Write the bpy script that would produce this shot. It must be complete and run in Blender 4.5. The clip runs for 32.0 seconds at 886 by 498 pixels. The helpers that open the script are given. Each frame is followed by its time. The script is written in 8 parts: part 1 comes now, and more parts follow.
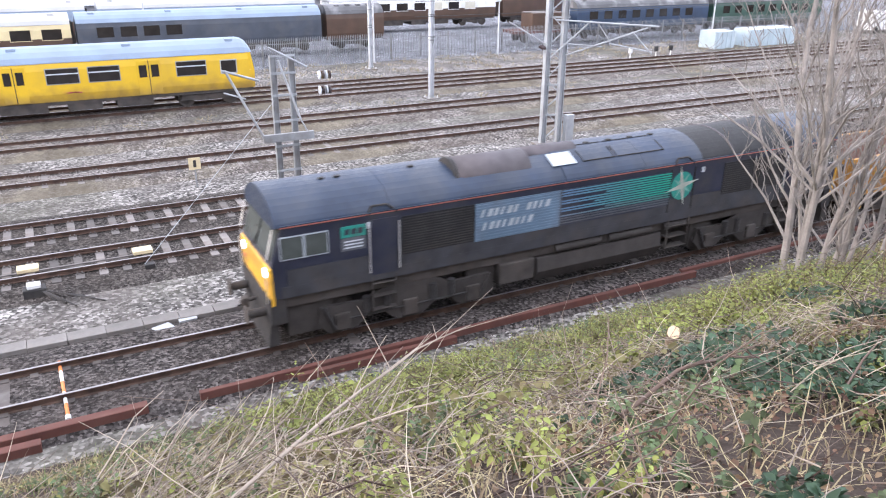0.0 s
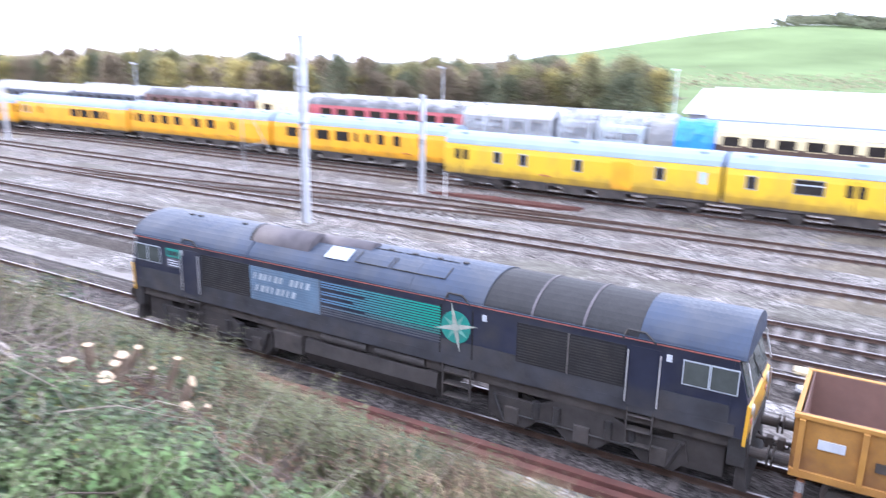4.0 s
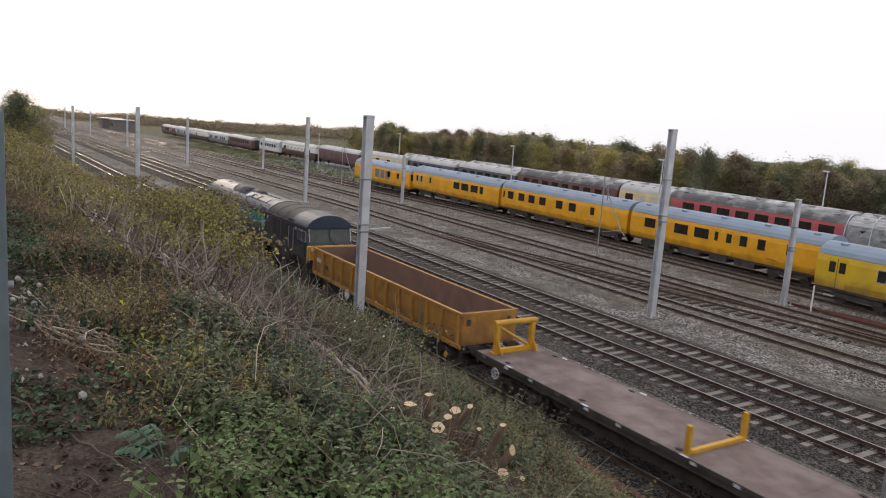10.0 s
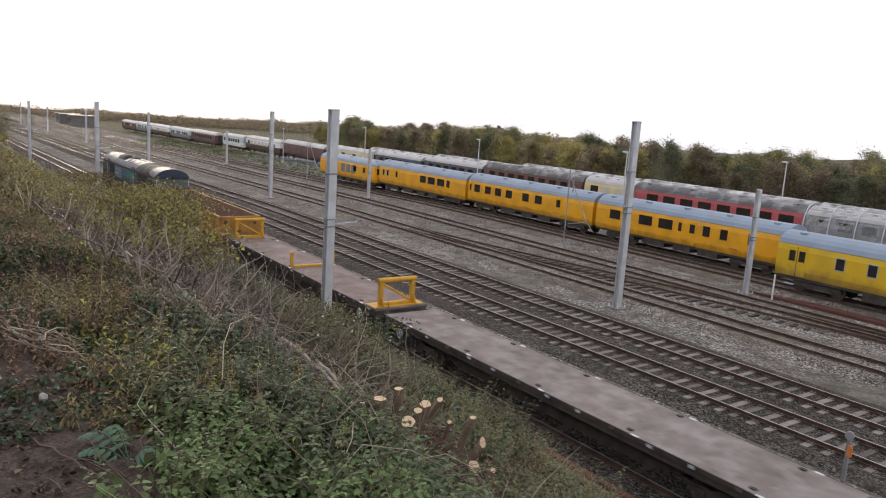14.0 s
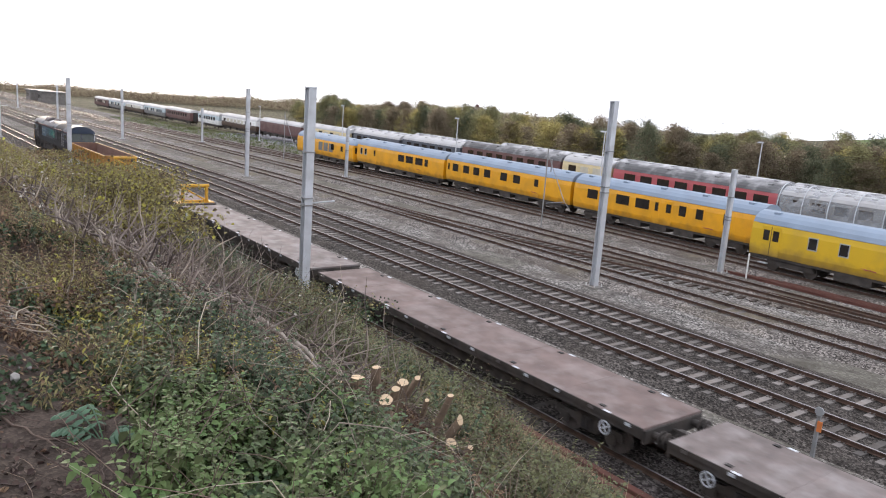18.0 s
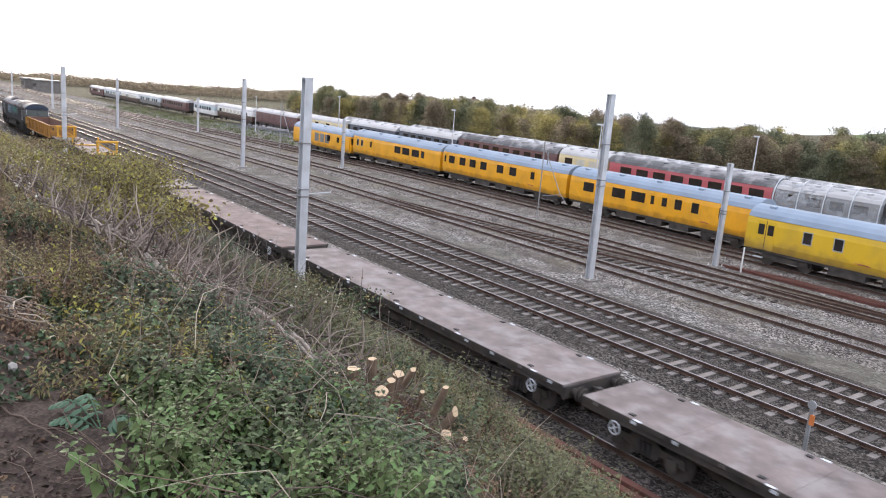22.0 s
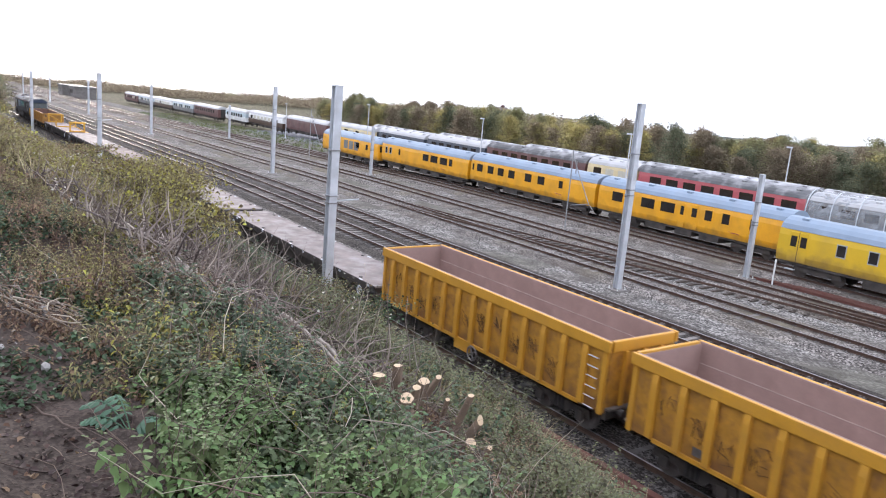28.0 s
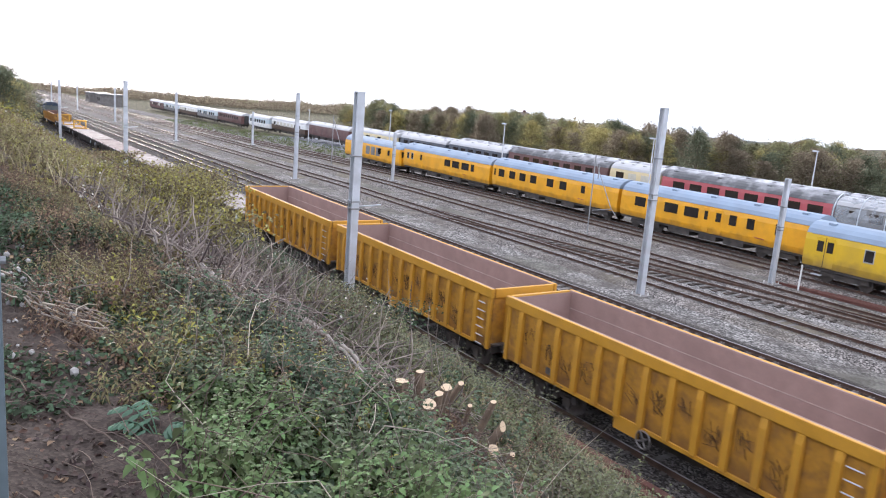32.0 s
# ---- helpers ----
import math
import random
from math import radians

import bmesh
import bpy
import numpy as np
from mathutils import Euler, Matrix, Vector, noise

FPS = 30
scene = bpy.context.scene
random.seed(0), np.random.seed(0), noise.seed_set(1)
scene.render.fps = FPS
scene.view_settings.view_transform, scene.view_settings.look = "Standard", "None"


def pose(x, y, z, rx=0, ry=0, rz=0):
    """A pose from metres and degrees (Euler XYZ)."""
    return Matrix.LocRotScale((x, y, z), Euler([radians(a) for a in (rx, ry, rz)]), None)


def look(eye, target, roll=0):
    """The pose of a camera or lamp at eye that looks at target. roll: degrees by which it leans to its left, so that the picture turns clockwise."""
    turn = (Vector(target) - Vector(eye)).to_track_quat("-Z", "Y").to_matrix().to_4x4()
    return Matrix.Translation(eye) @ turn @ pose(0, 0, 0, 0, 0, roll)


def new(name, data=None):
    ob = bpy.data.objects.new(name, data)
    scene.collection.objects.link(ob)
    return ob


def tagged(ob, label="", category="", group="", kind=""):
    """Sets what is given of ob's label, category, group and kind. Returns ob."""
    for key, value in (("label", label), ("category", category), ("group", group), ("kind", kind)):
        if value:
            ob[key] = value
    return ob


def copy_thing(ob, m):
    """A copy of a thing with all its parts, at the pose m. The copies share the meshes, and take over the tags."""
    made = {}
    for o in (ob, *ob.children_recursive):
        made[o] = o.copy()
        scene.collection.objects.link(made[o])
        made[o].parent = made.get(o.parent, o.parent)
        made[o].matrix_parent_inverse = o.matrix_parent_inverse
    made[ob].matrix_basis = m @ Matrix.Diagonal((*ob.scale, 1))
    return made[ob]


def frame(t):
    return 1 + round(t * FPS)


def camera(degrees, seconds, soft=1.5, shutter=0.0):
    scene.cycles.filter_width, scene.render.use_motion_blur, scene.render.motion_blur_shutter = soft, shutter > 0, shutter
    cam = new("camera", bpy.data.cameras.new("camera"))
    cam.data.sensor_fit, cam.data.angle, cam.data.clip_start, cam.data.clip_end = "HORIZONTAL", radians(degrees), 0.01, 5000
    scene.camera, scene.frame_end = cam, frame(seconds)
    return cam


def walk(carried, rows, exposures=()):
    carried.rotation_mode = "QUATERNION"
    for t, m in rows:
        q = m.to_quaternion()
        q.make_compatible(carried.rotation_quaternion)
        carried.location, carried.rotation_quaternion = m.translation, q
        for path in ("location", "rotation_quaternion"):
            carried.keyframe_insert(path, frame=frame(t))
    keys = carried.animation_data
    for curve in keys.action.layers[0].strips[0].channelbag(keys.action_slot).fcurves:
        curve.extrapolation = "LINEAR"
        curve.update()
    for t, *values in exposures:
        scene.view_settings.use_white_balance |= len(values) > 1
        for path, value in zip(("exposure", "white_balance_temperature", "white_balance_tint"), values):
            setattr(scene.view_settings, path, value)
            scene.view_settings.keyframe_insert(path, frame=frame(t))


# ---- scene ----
# ---- camera ----
cam = camera(60.62, 32.0, soft=1.1, shutter=0.5)
# seconds; x y z; pitch, roll, yaw
PATH = [
    (0, 0.057, -0.045, 9.384, -22.42, -0.55, -27.58),
    (0.5, 0.060, -0.048, 9.392, -22.13, -0.16, -26.95),
    (1, 0.057, -0.040, 9.395, -21.97, -0.19, -26.24),
    (1.5, 0.053, -0.042, 9.389, -21.25, -0.44, -25.27),
    (2, 0.057, -0.041, 9.400, -20.16, -0.45, -24.05),
    (2.5, 0.048, -0.043, 9.431, -18.40, -2.00, -21.78),
    (3, -0.037, -0.024, 9.437, -16.99, -2.91, -8.40),
    (3.5, -0.066, 0.006, 9.466, -17.74, -3.70, 14.26),
    (4, -0.049, 0.010, 9.492, -15.06, -1.00, 30.66),
    (4.5, -0.062, 0.030, 9.465, -12.08, -0.32, 40.46),
    (6.5, -0.018, 0.026, 9.502, -10.23, -3.49, 53.54),
    (7, -0.008, 0.028, 9.509, -9.22, -3.50, 53.60),
    (7.5, -0.009, 0.028, 9.507, -8.31, -4.87, 54.73),
    (8, -0.012, 0.026, 9.487, -9.25, -6.71, 55.52),
    (8.5, -0.011, 0.031, 9.500, -10.26, -7.34, 54.46),
    (9, -0.009, 0.015, 9.507, -10.51, -6.91, 55.84),
    (9.5, 0.010, 0.003, 9.521, -10.11, -4.65, 57.17),
    (10, 0.019, 0.001, 9.523, -9.70, -4.08, 57.66),
    (10.5, 0.024, 0.001, 9.517, -9.52, -4.20, 56.97),
    (11, 0.015, 0.001, 9.527, -9.79, -4.59, 56.62),
    (11.5, 0.004, -0.000, 9.514, -9.86, -4.35, 55.82),
    (12, -0.007, 0.010, 9.508, -10.22, -4.31, 55.54),
    (12.5, -0.001, 0.009, 9.513, -10.24, -4.16, 55.57),
    (13, -0.001, 0.008, 9.515, -10.08, -3.68, 55.73),
    (13.5, -0.008, 0.012, 9.509, -10.03, -3.56, 55.72),
    (14, -0.004, 0.009, 9.513, -9.99, -3.77, 55.09),
    (14.5, -0.009, 0.013, 9.506, -10.18, -4.03, 54.68),
    (16.5, -0.011, 0.022, 9.496, -11.01, -4.09, 53.40),
    (17, -0.003, 0.018, 9.502, -11.21, -4.33, 53.24),
    (17.5, 0.004, 0.014, 9.506, -11.29, -4.03, 53.18),
    (18, -0.010, 0.020, 9.505, -11.44, -4.12, 53.48),
    (18.5, -0.007, 0.019, 9.497, -11.49, -4.27, 53.55),
    (19, -0.005, 0.010, 9.502, -11.57, -4.23, 53.48),
    (19.5, 0.002, 0.015, 9.508, -11.73, -4.06, 53.41),
    (20, -0.008, 0.024, 9.495, -11.79, -4.41, 53.36),
    (20.5, -0.021, 0.024, 9.495, -11.85, -4.49, 53.27),
    (21, -0.006, 0.013, 9.502, -11.93, -4.51, 53.17),
    (21.5, 0.010, -0.001, 9.506, -12.02, -4.39, 53.17),
    (22, 0.005, 0.002, 9.514, -12.03, -4.54, 53.24),
    (22.5, 0.003, 0.001, 9.515, -11.99, -4.56, 53.44),
    (23, 0.012, 0.002, 9.513, -11.96, -4.74, 53.64),
    (23.5, 0.001, -0.005, 9.513, -12.02, -5.01, 53.79),
    (24, 0.004, -0.004, 9.506, -12.11, -5.13, 54.11),
    (24.5, -0.008, 0.003, 9.507, -12.09, -4.99, 54.43),
    (25, -0.002, -0.001, 9.512, -11.88, -4.76, 54.60),
    (25.5, -0.000, -0.003, 9.513, -11.79, -4.99, 54.77),
    (27.5, -0.004, -0.005, 9.512, -11.67, -5.18, 55.22),
    (28, 0.003, 0.001, 9.510, -11.60, -4.85, 55.39),
    (28.5, -0.006, -0.003, 9.511, -11.57, -4.98, 55.48),
    (29, -0.010, 0.007, 9.506, -11.55, -5.09, 55.69),
    (29.5, -0.012, -0.000, 9.510, -11.53, -5.13, 55.92),
    (30, 0.007, -0.010, 9.515, -11.49, -4.41, 56.22),
    (30.5, 0.007, -0.014, 9.523, -11.44, -4.53, 56.47),
    (31, 0.012, -0.015, 9.525, -11.40, -4.56, 56.71),
    (31.5, 0.010, -0.013, 9.520, -11.37, -4.49, 56.85),
    (32, 0.005, -0.010, 9.520, -11.34, -4.50, 56.99),
]
# the clip's camera opens for the dark bank and closes against the bright sky
EXPOSURES = ((0, 1.2, 6000, 17), (1, 1.5, 5900, 19), (2, 1.48, 5800, 20), (3, 1.47, 5650, 20), (4, 1.64, 5500, 21), (4.5, 1.49, 5600, 19), (6.5, 0.55, 6100, 13), (7, 0.32, 6200, 13), (8, -0.38, 6550, 14), (9, -0.59, 6650, 13), (10, -0.37, 6650, 13), (13, -0.26, 6600, 14), (14.5, -0.23, 6600, 14), (16.5, 0.09, 6400, 14), (19, 0.3, 6250, 14), (23, 0.48, 6050, 15), (25, 0.54, 5900, 15), (28, 0.59, 5900, 15), (32, 0.59, 5850, 15))
walk(cam, [(t, pose(x, y, z, 90 + pitch, roll, yaw)) for t, x, y, z, pitch, roll, yaw in PATH], exposures=EXPOSURES)

# ---- world and light: thin bright overcast, low sun beyond the far end of the yard ----
world = bpy.data.worlds.new("world")
scene.world = world
world.use_nodes = True
wn = world.node_tree
sky = wn.nodes.new("ShaderNodeTexSky")
sky.sky_type, sky.sun_disc = "NISHITA", False
sky.sun_elevation, sky.sun_rotation = radians(9), radians(-80)
sky.air_density, sky.dust_density, sky.ozone_density = 1.0, 4.0, 1.5
cloud = wn.nodes.new("ShaderNodeMixRGB")
cloud.inputs[0].default_value = 0.72
cloud.inputs[2].default_value = (17.0, 17.3, 18.0, 1)
wn.links.new(sky.outputs[0], cloud.inputs[1])
wn.links.new(cloud.outputs[0], wn.nodes["Background"].inputs[0])
wn.nodes["Background"].inputs[1].default_value = 0.1

sun_data = bpy.data.lights.new("sun", "SUN")
sun_data.energy, sun_data.angle, sun_data.color = 0.9, radians(12), (1.0, 0.86, 0.68)
sun = new("sun", sun_data)
sun.matrix_world = look((-150, 26, 40), (0, 0, 8))


# ---- materials ----
def mat(name, color, rough=0.7, metal=0.0, vary=0.25, scale=3.0, fine=40.0, bump=0.0, dirt=None, dirt_amount=0.5, per_object=0.0, per_island=0.0, spec=0.5, thin=0.0):
    """A surface with variation at two scales, optional stains and relief, in object metres."""
    m = bpy.data.materials.new(name)
    m.use_nodes = True
    nt = m.node_tree
    b = nt.nodes["Principled BSDF"]
    b.inputs["Roughness"].default_value, b.inputs["Metallic"].default_value = rough, metal
    b.inputs["Specular IOR Level"].default_value = spec
    tc = nt.nodes.new("ShaderNodeTexCoord")

    def tex(s, detail=4.0):
        n = nt.nodes.new("ShaderNodeTexNoise")
        n.inputs["Scale"].default_value, n.inputs["Detail"].default_value = s, detail
        nt.links.new(tc.outputs["Object"], n.inputs["Vector"])
        return n

    def mix(kind, fac, a, c):
        n = nt.nodes.new("ShaderNodeMixRGB")
        n.blend_type = kind
        for slot, v in zip(n.inputs, (fac, a, c)):
            if hasattr(v, "links"):
                nt.links.new(v, slot)
            elif isinstance(v, tuple):
                slot.default_value = (*v, 1)
            else:
                slot.default_value = v
        return n.outputs[0]

    def ramp(src, lo, hi, a, c):
        n = nt.nodes.new("ShaderNodeMapRange")
        n.inputs["From Min"].default_value, n.inputs["From Max"].default_value = lo, hi
        n.inputs["To Min"].default_value, n.inputs["To Max"].default_value = a, c
        nt.links.new(src, n.inputs["Value"])
        return n.outputs["Result"]

    big, small = tex(scale), tex(fine, 6.0)
    dark = tuple(c * (1 - vary) for c in color)
    light = tuple(min(1.0, c * (1 + vary)) for c in color)
    col = mix("MIX", ramp(big.outputs["Fac"], 0.3, 0.7, 0, 1), dark, light)
    col = mix("MULTIPLY", 1.0, col, mix("MIX", ramp(small.outputs["Fac"], 0.3, 0.7, 0, 1), (1 - vary * 0.7,) * 3, (1.0, 1.0, 1.0)))
    if dirt:
        stain = tex(scale * 0.7 + 0.3, 8.0)
        col = mix("MIX", ramp(stain.outputs["Fac"], 0.45, 0.7, 0, dirt_amount), col, dirt)
    if per_object or per_island:
        if per_object:
            rnd = nt.nodes.new("ShaderNodeObjectInfo").outputs["Random"]
        else:
            rnd = nt.nodes.new("ShaderNodeNewGeometry").outputs["Random Per Island"]
        k = per_object or per_island
        hsv = nt.nodes.new("ShaderNodeHueSaturation")
        nt.links.new(col, hsv.inputs["Color"])
        nt.links.new(ramp(rnd, 0, 1, 1 - k, 1 + k), hsv.inputs["Value"])
        if per_island:
            nt.links.new(ramp(rnd, 0, 1, 0.5 - 0.05 * k, 0.5 + 0.03 * k), hsv.inputs["Hue"])
        col = hsv.outputs[0]
    nt.links.new(col, b.inputs["Base Color"])
    nt.links.new(ramp(small.outputs["Fac"], 0.3, 0.7, max(0.0, rough - 0.12), min(1.0, rough + 0.12)), b.inputs["Roughness"])
    if bump:
        bn = nt.nodes.new("ShaderNodeBump")
        bn.inputs["Strength"].default_value, bn.inputs["Distance"].default_value = 1.0, bump
        nt.links.new(small.outputs["Fac"], bn.inputs["Height"])
        nt.links.new(bn.outputs[0], b.inputs["Normal"])
    if thin:
        # light passes through leaves
        tr = nt.nodes.new("ShaderNodeBsdfTranslucent")
        nt.links.new(col, tr.inputs["Color"])
        sh = nt.nodes.new("ShaderNodeMixShader")
        sh.inputs[0].default_value = thin
        nt.links.new(b.outputs[0], sh.inputs[1])
        nt.links.new(tr.outputs[0], sh.inputs[2])
        nt.links.new(sh.outputs[0], nt.nodes["Material Output"].inputs["Surface"])
    return m


def grime_below(m, z0, z1, color, amount):
    """Brake dust and road dirt that builds up along the lower sides of a vehicle."""
    nt = m.node_tree
    b = nt.nodes["Principled BSDF"]
    base = b.inputs["Base Color"].links[0].from_socket
    tc, sep, ns = nt.nodes.new("ShaderNodeTexCoord"), nt.nodes.new("ShaderNodeSeparateXYZ"), nt.nodes.new("ShaderNodeTexNoise")
    ns.inputs["Scale"].default_value, ns.inputs["Detail"].default_value = 1.7, 6
    nt.links.new(tc.outputs["Object"], sep.inputs[0])
    nt.links.new(tc.outputs["Object"], ns.inputs["Vector"])
    add = nt.nodes.new("ShaderNodeMath")
    add.operation = "MULTIPLY_ADD"
    add.inputs[1].default_value = 1.1
    nt.links.new(ns.outputs["Fac"], add.inputs[0])
    nt.links.new(sep.outputs["Z"], add.inputs[2])
    mp = nt.nodes.new("ShaderNodeMapRange")
    mp.inputs["From Min"].default_value, mp.inputs["From Max"].default_value = z0 + 0.55, z1 + 0.55
    mp.inputs["To Min"].default_value, mp.inputs["To Max"].default_value = amount, 0.0
    nt.links.new(add.outputs[0], mp.inputs["Value"])
    mx = nt.nodes.new("ShaderNodeMixRGB")
    mx.inputs[2].default_value = (*color, 1)
    nt.links.new(mp.outputs[0], mx.inputs[0])
    nt.links.new(base, mx.inputs[1])
    nt.links.new(mx.outputs[0], b.inputs["Base Color"])


def stone_mat(name, base, other, scale, bump, patches=0.5, third=None, low=0.2, high=2.8):
    """Loose stone: cells of two or three tones, with larger stained patches."""
    m = bpy.data.materials.new(name)
    m.use_nodes = True
    nt = m.node_tree
    b = nt.nodes["Principled BSDF"]
    b.inputs["Roughness"].default_value = 0.95
    b.inputs["Specular IOR Level"].default_value = 0.12
    tc = nt.nodes.new("ShaderNodeTexCoord")
    v = nt.nodes.new("ShaderNodeTexVoronoi")
    v.inputs["Scale"].default_value = scale
    nt.links.new(tc.outputs["Object"], v.inputs["Vector"])
    n = nt.nodes.new("ShaderNodeTexNoise")
    n.inputs["Scale"].default_value, n.inputs["Detail"].default_value = 0.35, 8
    nt.links.new(tc.outputs["Object"], n.inputs["Vector"])
    sep = nt.nodes.new("ShaderNodeSeparateColor")
    nt.links.new(v.outputs["Color"], sep.inputs[0])
    r = nt.nodes.new("ShaderNodeValToRGB")
    e = r.color_ramp.elements
    e[0].position, e[0].color = 0.0, (*[c * low for c in base], 1)
    e[1].position, e[1].color = 1.0, (*[min(1, c * high) for c in base], 1)
    mid = r.color_ramp.elements.new(0.55)
    mid.color = (*base, 1)
    nt.links.new(sep.outputs[0], r.inputs[0])
    mp = nt.nodes.new("ShaderNodeMapRange")
    mp.inputs["From Min"].default_value, mp.inputs["From Max"].default_value = 0.42, 0.68
    mp.inputs["To Max"].default_value = patches
    nt.links.new(n.outputs["Fac"], mp.inputs["Value"])
    mx = nt.nodes.new("ShaderNodeMixRGB")
    nt.links.new(mp.outputs[0], mx.inputs[0])
    nt.links.new(r.outputs[0], mx.inputs[1])
    mx.inputs[2].default_value = (*other, 1)
    out = mx.outputs[0]
    if third:
        n2 = nt.nodes.new("ShaderNodeTexNoise")
        n2.inputs["Scale"].default_value, n2.inputs["Detail"].default_value = 0.12, 6
        nt.links.new(tc.outputs["Object"], n2.inputs["Vector"])
        mp2 = nt.nodes.new("ShaderNodeMapRange")
        mp2.inputs["From Min"].default_value, mp2.inputs["From Max"].default_value = 0.5, 0.62
        mp2.inputs["To Max"].default_value = 0.8
        nt.links.new(n2.outputs["Fac"], mp2.inputs["Value"])
        mx2 = nt.nodes.new("ShaderNodeMixRGB")
        nt.links.new(mp2.outputs[0], mx2.inputs[0])
        nt.links.new(out, mx2.inputs[1])
        mx2.inputs[2].default_value = (*third, 1)
        out = mx2.outputs[0]
    # trodden and oil-darkened places a metre or two across
    n3 = nt.nodes.new("ShaderNodeTexNoise")
    n3.inputs["Scale"].default_value, n3.inputs["Detail"].default_value, n3.inputs["Roughness"].default_value = 0.9, 9, 0.68
    nt.links.new(tc.outputs["Object"], n3.inputs["Vector"])
    mp3 = nt.nodes.new("ShaderNodeMapRange")
    mp3.inputs["From Min"].default_value, mp3.inputs["From Max"].default_value = 0.32, 0.68
    mp3.inputs["To Min"].default_value, mp3.inputs["To Max"].default_value = 0.62, 1.3
    nt.links.new(n3.outputs["Fac"], mp3.inputs["Value"])
    mx3 = nt.nodes.new("ShaderNodeMixRGB")
    mx3.blend_type = "MULTIPLY"
    mx3.inputs[0].default_value = 1.0
    nt.links.new(out, mx3.inputs[1])
    nt.links.new(mp3.outputs[0], mx3.inputs[2])
    out = mx3.outputs[0]
    nt.links.new(out, b.inputs["Base Color"])
    bn = nt.nodes.new("ShaderNodeBump")
    bn.inputs["Strength"].default_value, bn.inputs["Distance"].default_value = 0.9, bump
    nt.links.new(v.outputs["Distance"], bn.inputs["Height"])
    nt.links.new(bn.outputs[0], b.inputs["Normal"])
    return m


BALLAST_OILY = stone_mat("oily_ballast", (0.066, 0.059, 0.056), (0.050, 0.040, 0.035), 16, 0.05)
BALLAST = stone_mat("ballast", (0.058, 0.052, 0.048), (0.070, 0.058, 0.050), 16, 0.05)
BALLAST_OLD = stone_mat("old_ballast", (0.138, 0.125, 0.116), (0.108, 0.091, 0.079), 14, 0.04, 0.65, (0.145, 0.125, 0.092))
YARD = stone_mat("yard_gravel", (0.155, 0.146, 0.137), (0.11, 0.097, 0.087), 11, 0.03, 0.85, (0.112, 0.105, 0.086))
# tarmac base colour is raised to hold the grey-blue sheen of the surface
TARMAC = stone_mat("yard_tarmac", (0.16, 0.165, 0.18), (0.11, 0.11, 0.122), 30, 0.004, 0.7)
SOIL = stone_mat("bank_soil", (0.056, 0.043, 0.036), (0.080, 0.062, 0.051), 60, 0.004, 0.75, None, 0.6, 1.5)
ROUGH = stone_mat("rough_ground", (0.085, 0.08, 0.05), (0.12, 0.10, 0.06), 1.2, 0.1, 0.7)
FIELD = mat("pasture", (0.15, 0.20, 0.088), 0.95, vary=0.2, scale=0.02, fine=0.6, spec=0.05)
MOOR = mat("moor_hill", (0.115, 0.12, 0.105), 0.95, vary=0.3, scale=0.01, fine=0.2, spec=0.05)
RAIL_TOP = mat("rail_polished", (0.30, 0.28, 0.28), 0.42, 0.8, vary=0.15, fine=12)
RAIL_SIDE = mat("rail_rust", (0.085, 0.05, 0.036), 0.85, 0.1, vary=0.35, fine=30)
RUST = mat("rail_bright_rust", (0.125, 0.046, 0.034), 0.85, vary=0.3, scale=1.2, fine=30, dirt=(0.09, 0.05, 0.04))
CONCRETE = mat("sleeper_concrete", (0.205, 0.185, 0.173), 0.9, vary=0.3, scale=1.6, fine=30, bump=0.004, dirt=(0.085, 0.068, 0.056), dirt_amount=0.95, per_object=0.5)
TIMBER = mat("sleeper_timber", (0.07, 0.052, 0.042), 0.9, vary=0.3, scale=3, fine=30, bump=0.006, per_object=0.4)
TROUGH = mat("trough_concrete", (0.20, 0.185, 0.172), 0.9, vary=0.25, scale=1.5, fine=25, bump=0.004, dirt=(0.12, 0.105, 0.09), per_object=0.12)
GALV = mat("galvanised_steel", (0.58, 0.60, 0.63), 0.55, 0.35, vary=0.12, scale=1.5, fine=18, dirt=(0.40, 0.40, 0.40))
GALV_OLD = mat("weathered_steel", (0.30, 0.31, 0.32), 0.6, 0.3, vary=0.2, scale=2, fine=18, dirt=(0.16, 0.13, 0.11))
GALV_MID = mat("dull_galvanised_steel", (0.40, 0.42, 0.44), 0.6, 0.3, vary=0.15, scale=1.5, fine=18, dirt=(0.24, 0.23, 0.22))
WIRE = mat("copper_wire", (0.08, 0.08, 0.08), 0.5, 0.5)
WHITE = mat("white_paint", (0.74, 0.74, 0.73), 0.6, vary=0.08, scale=2, fine=20, dirt=(0.42, 0.40, 0.37))
CERAMIC = mat("insulator_ceramic", (0.06, 0.04, 0.04), 0.25)
BLACK = mat("grimy_black", (0.032, 0.030, 0.030), 0.75, vary=0.4, scale=2.5, fine=24, dirt=(0.06, 0.05, 0.043))
UNDER = mat("underframe_grime", (0.062, 0.054, 0.049), 0.85, vary=0.4, scale=2, fine=20, dirt=(0.09, 0.07, 0.056))
GLASS_CAB = mat("cab_glass", (0.075, 0.085, 0.08), 0.12, vary=0.15, spec=0.25)


# ---- mesh helpers ----
def box(bm, x0, x1, y0, y1, z0, z1, bevel=0.0):
    made = bmesh.ops.create_cube(bm, size=1.0)["verts"]
    for v in made:
        v.co = Vector((x0 + (v.co.x + 0.5) * (x1 - x0), y0 + (v.co.y + 0.5) * (y1 - y0), z0 + (v.co.z + 0.5) * (z1 - z0)))
    if bevel:
        edges = list({e for v in made for e in v.link_edges})
        bmesh.ops.bevel(bm, geom=edges, offset=bevel, segments=2, affect="EDGES", profile=0.6)
    return bm


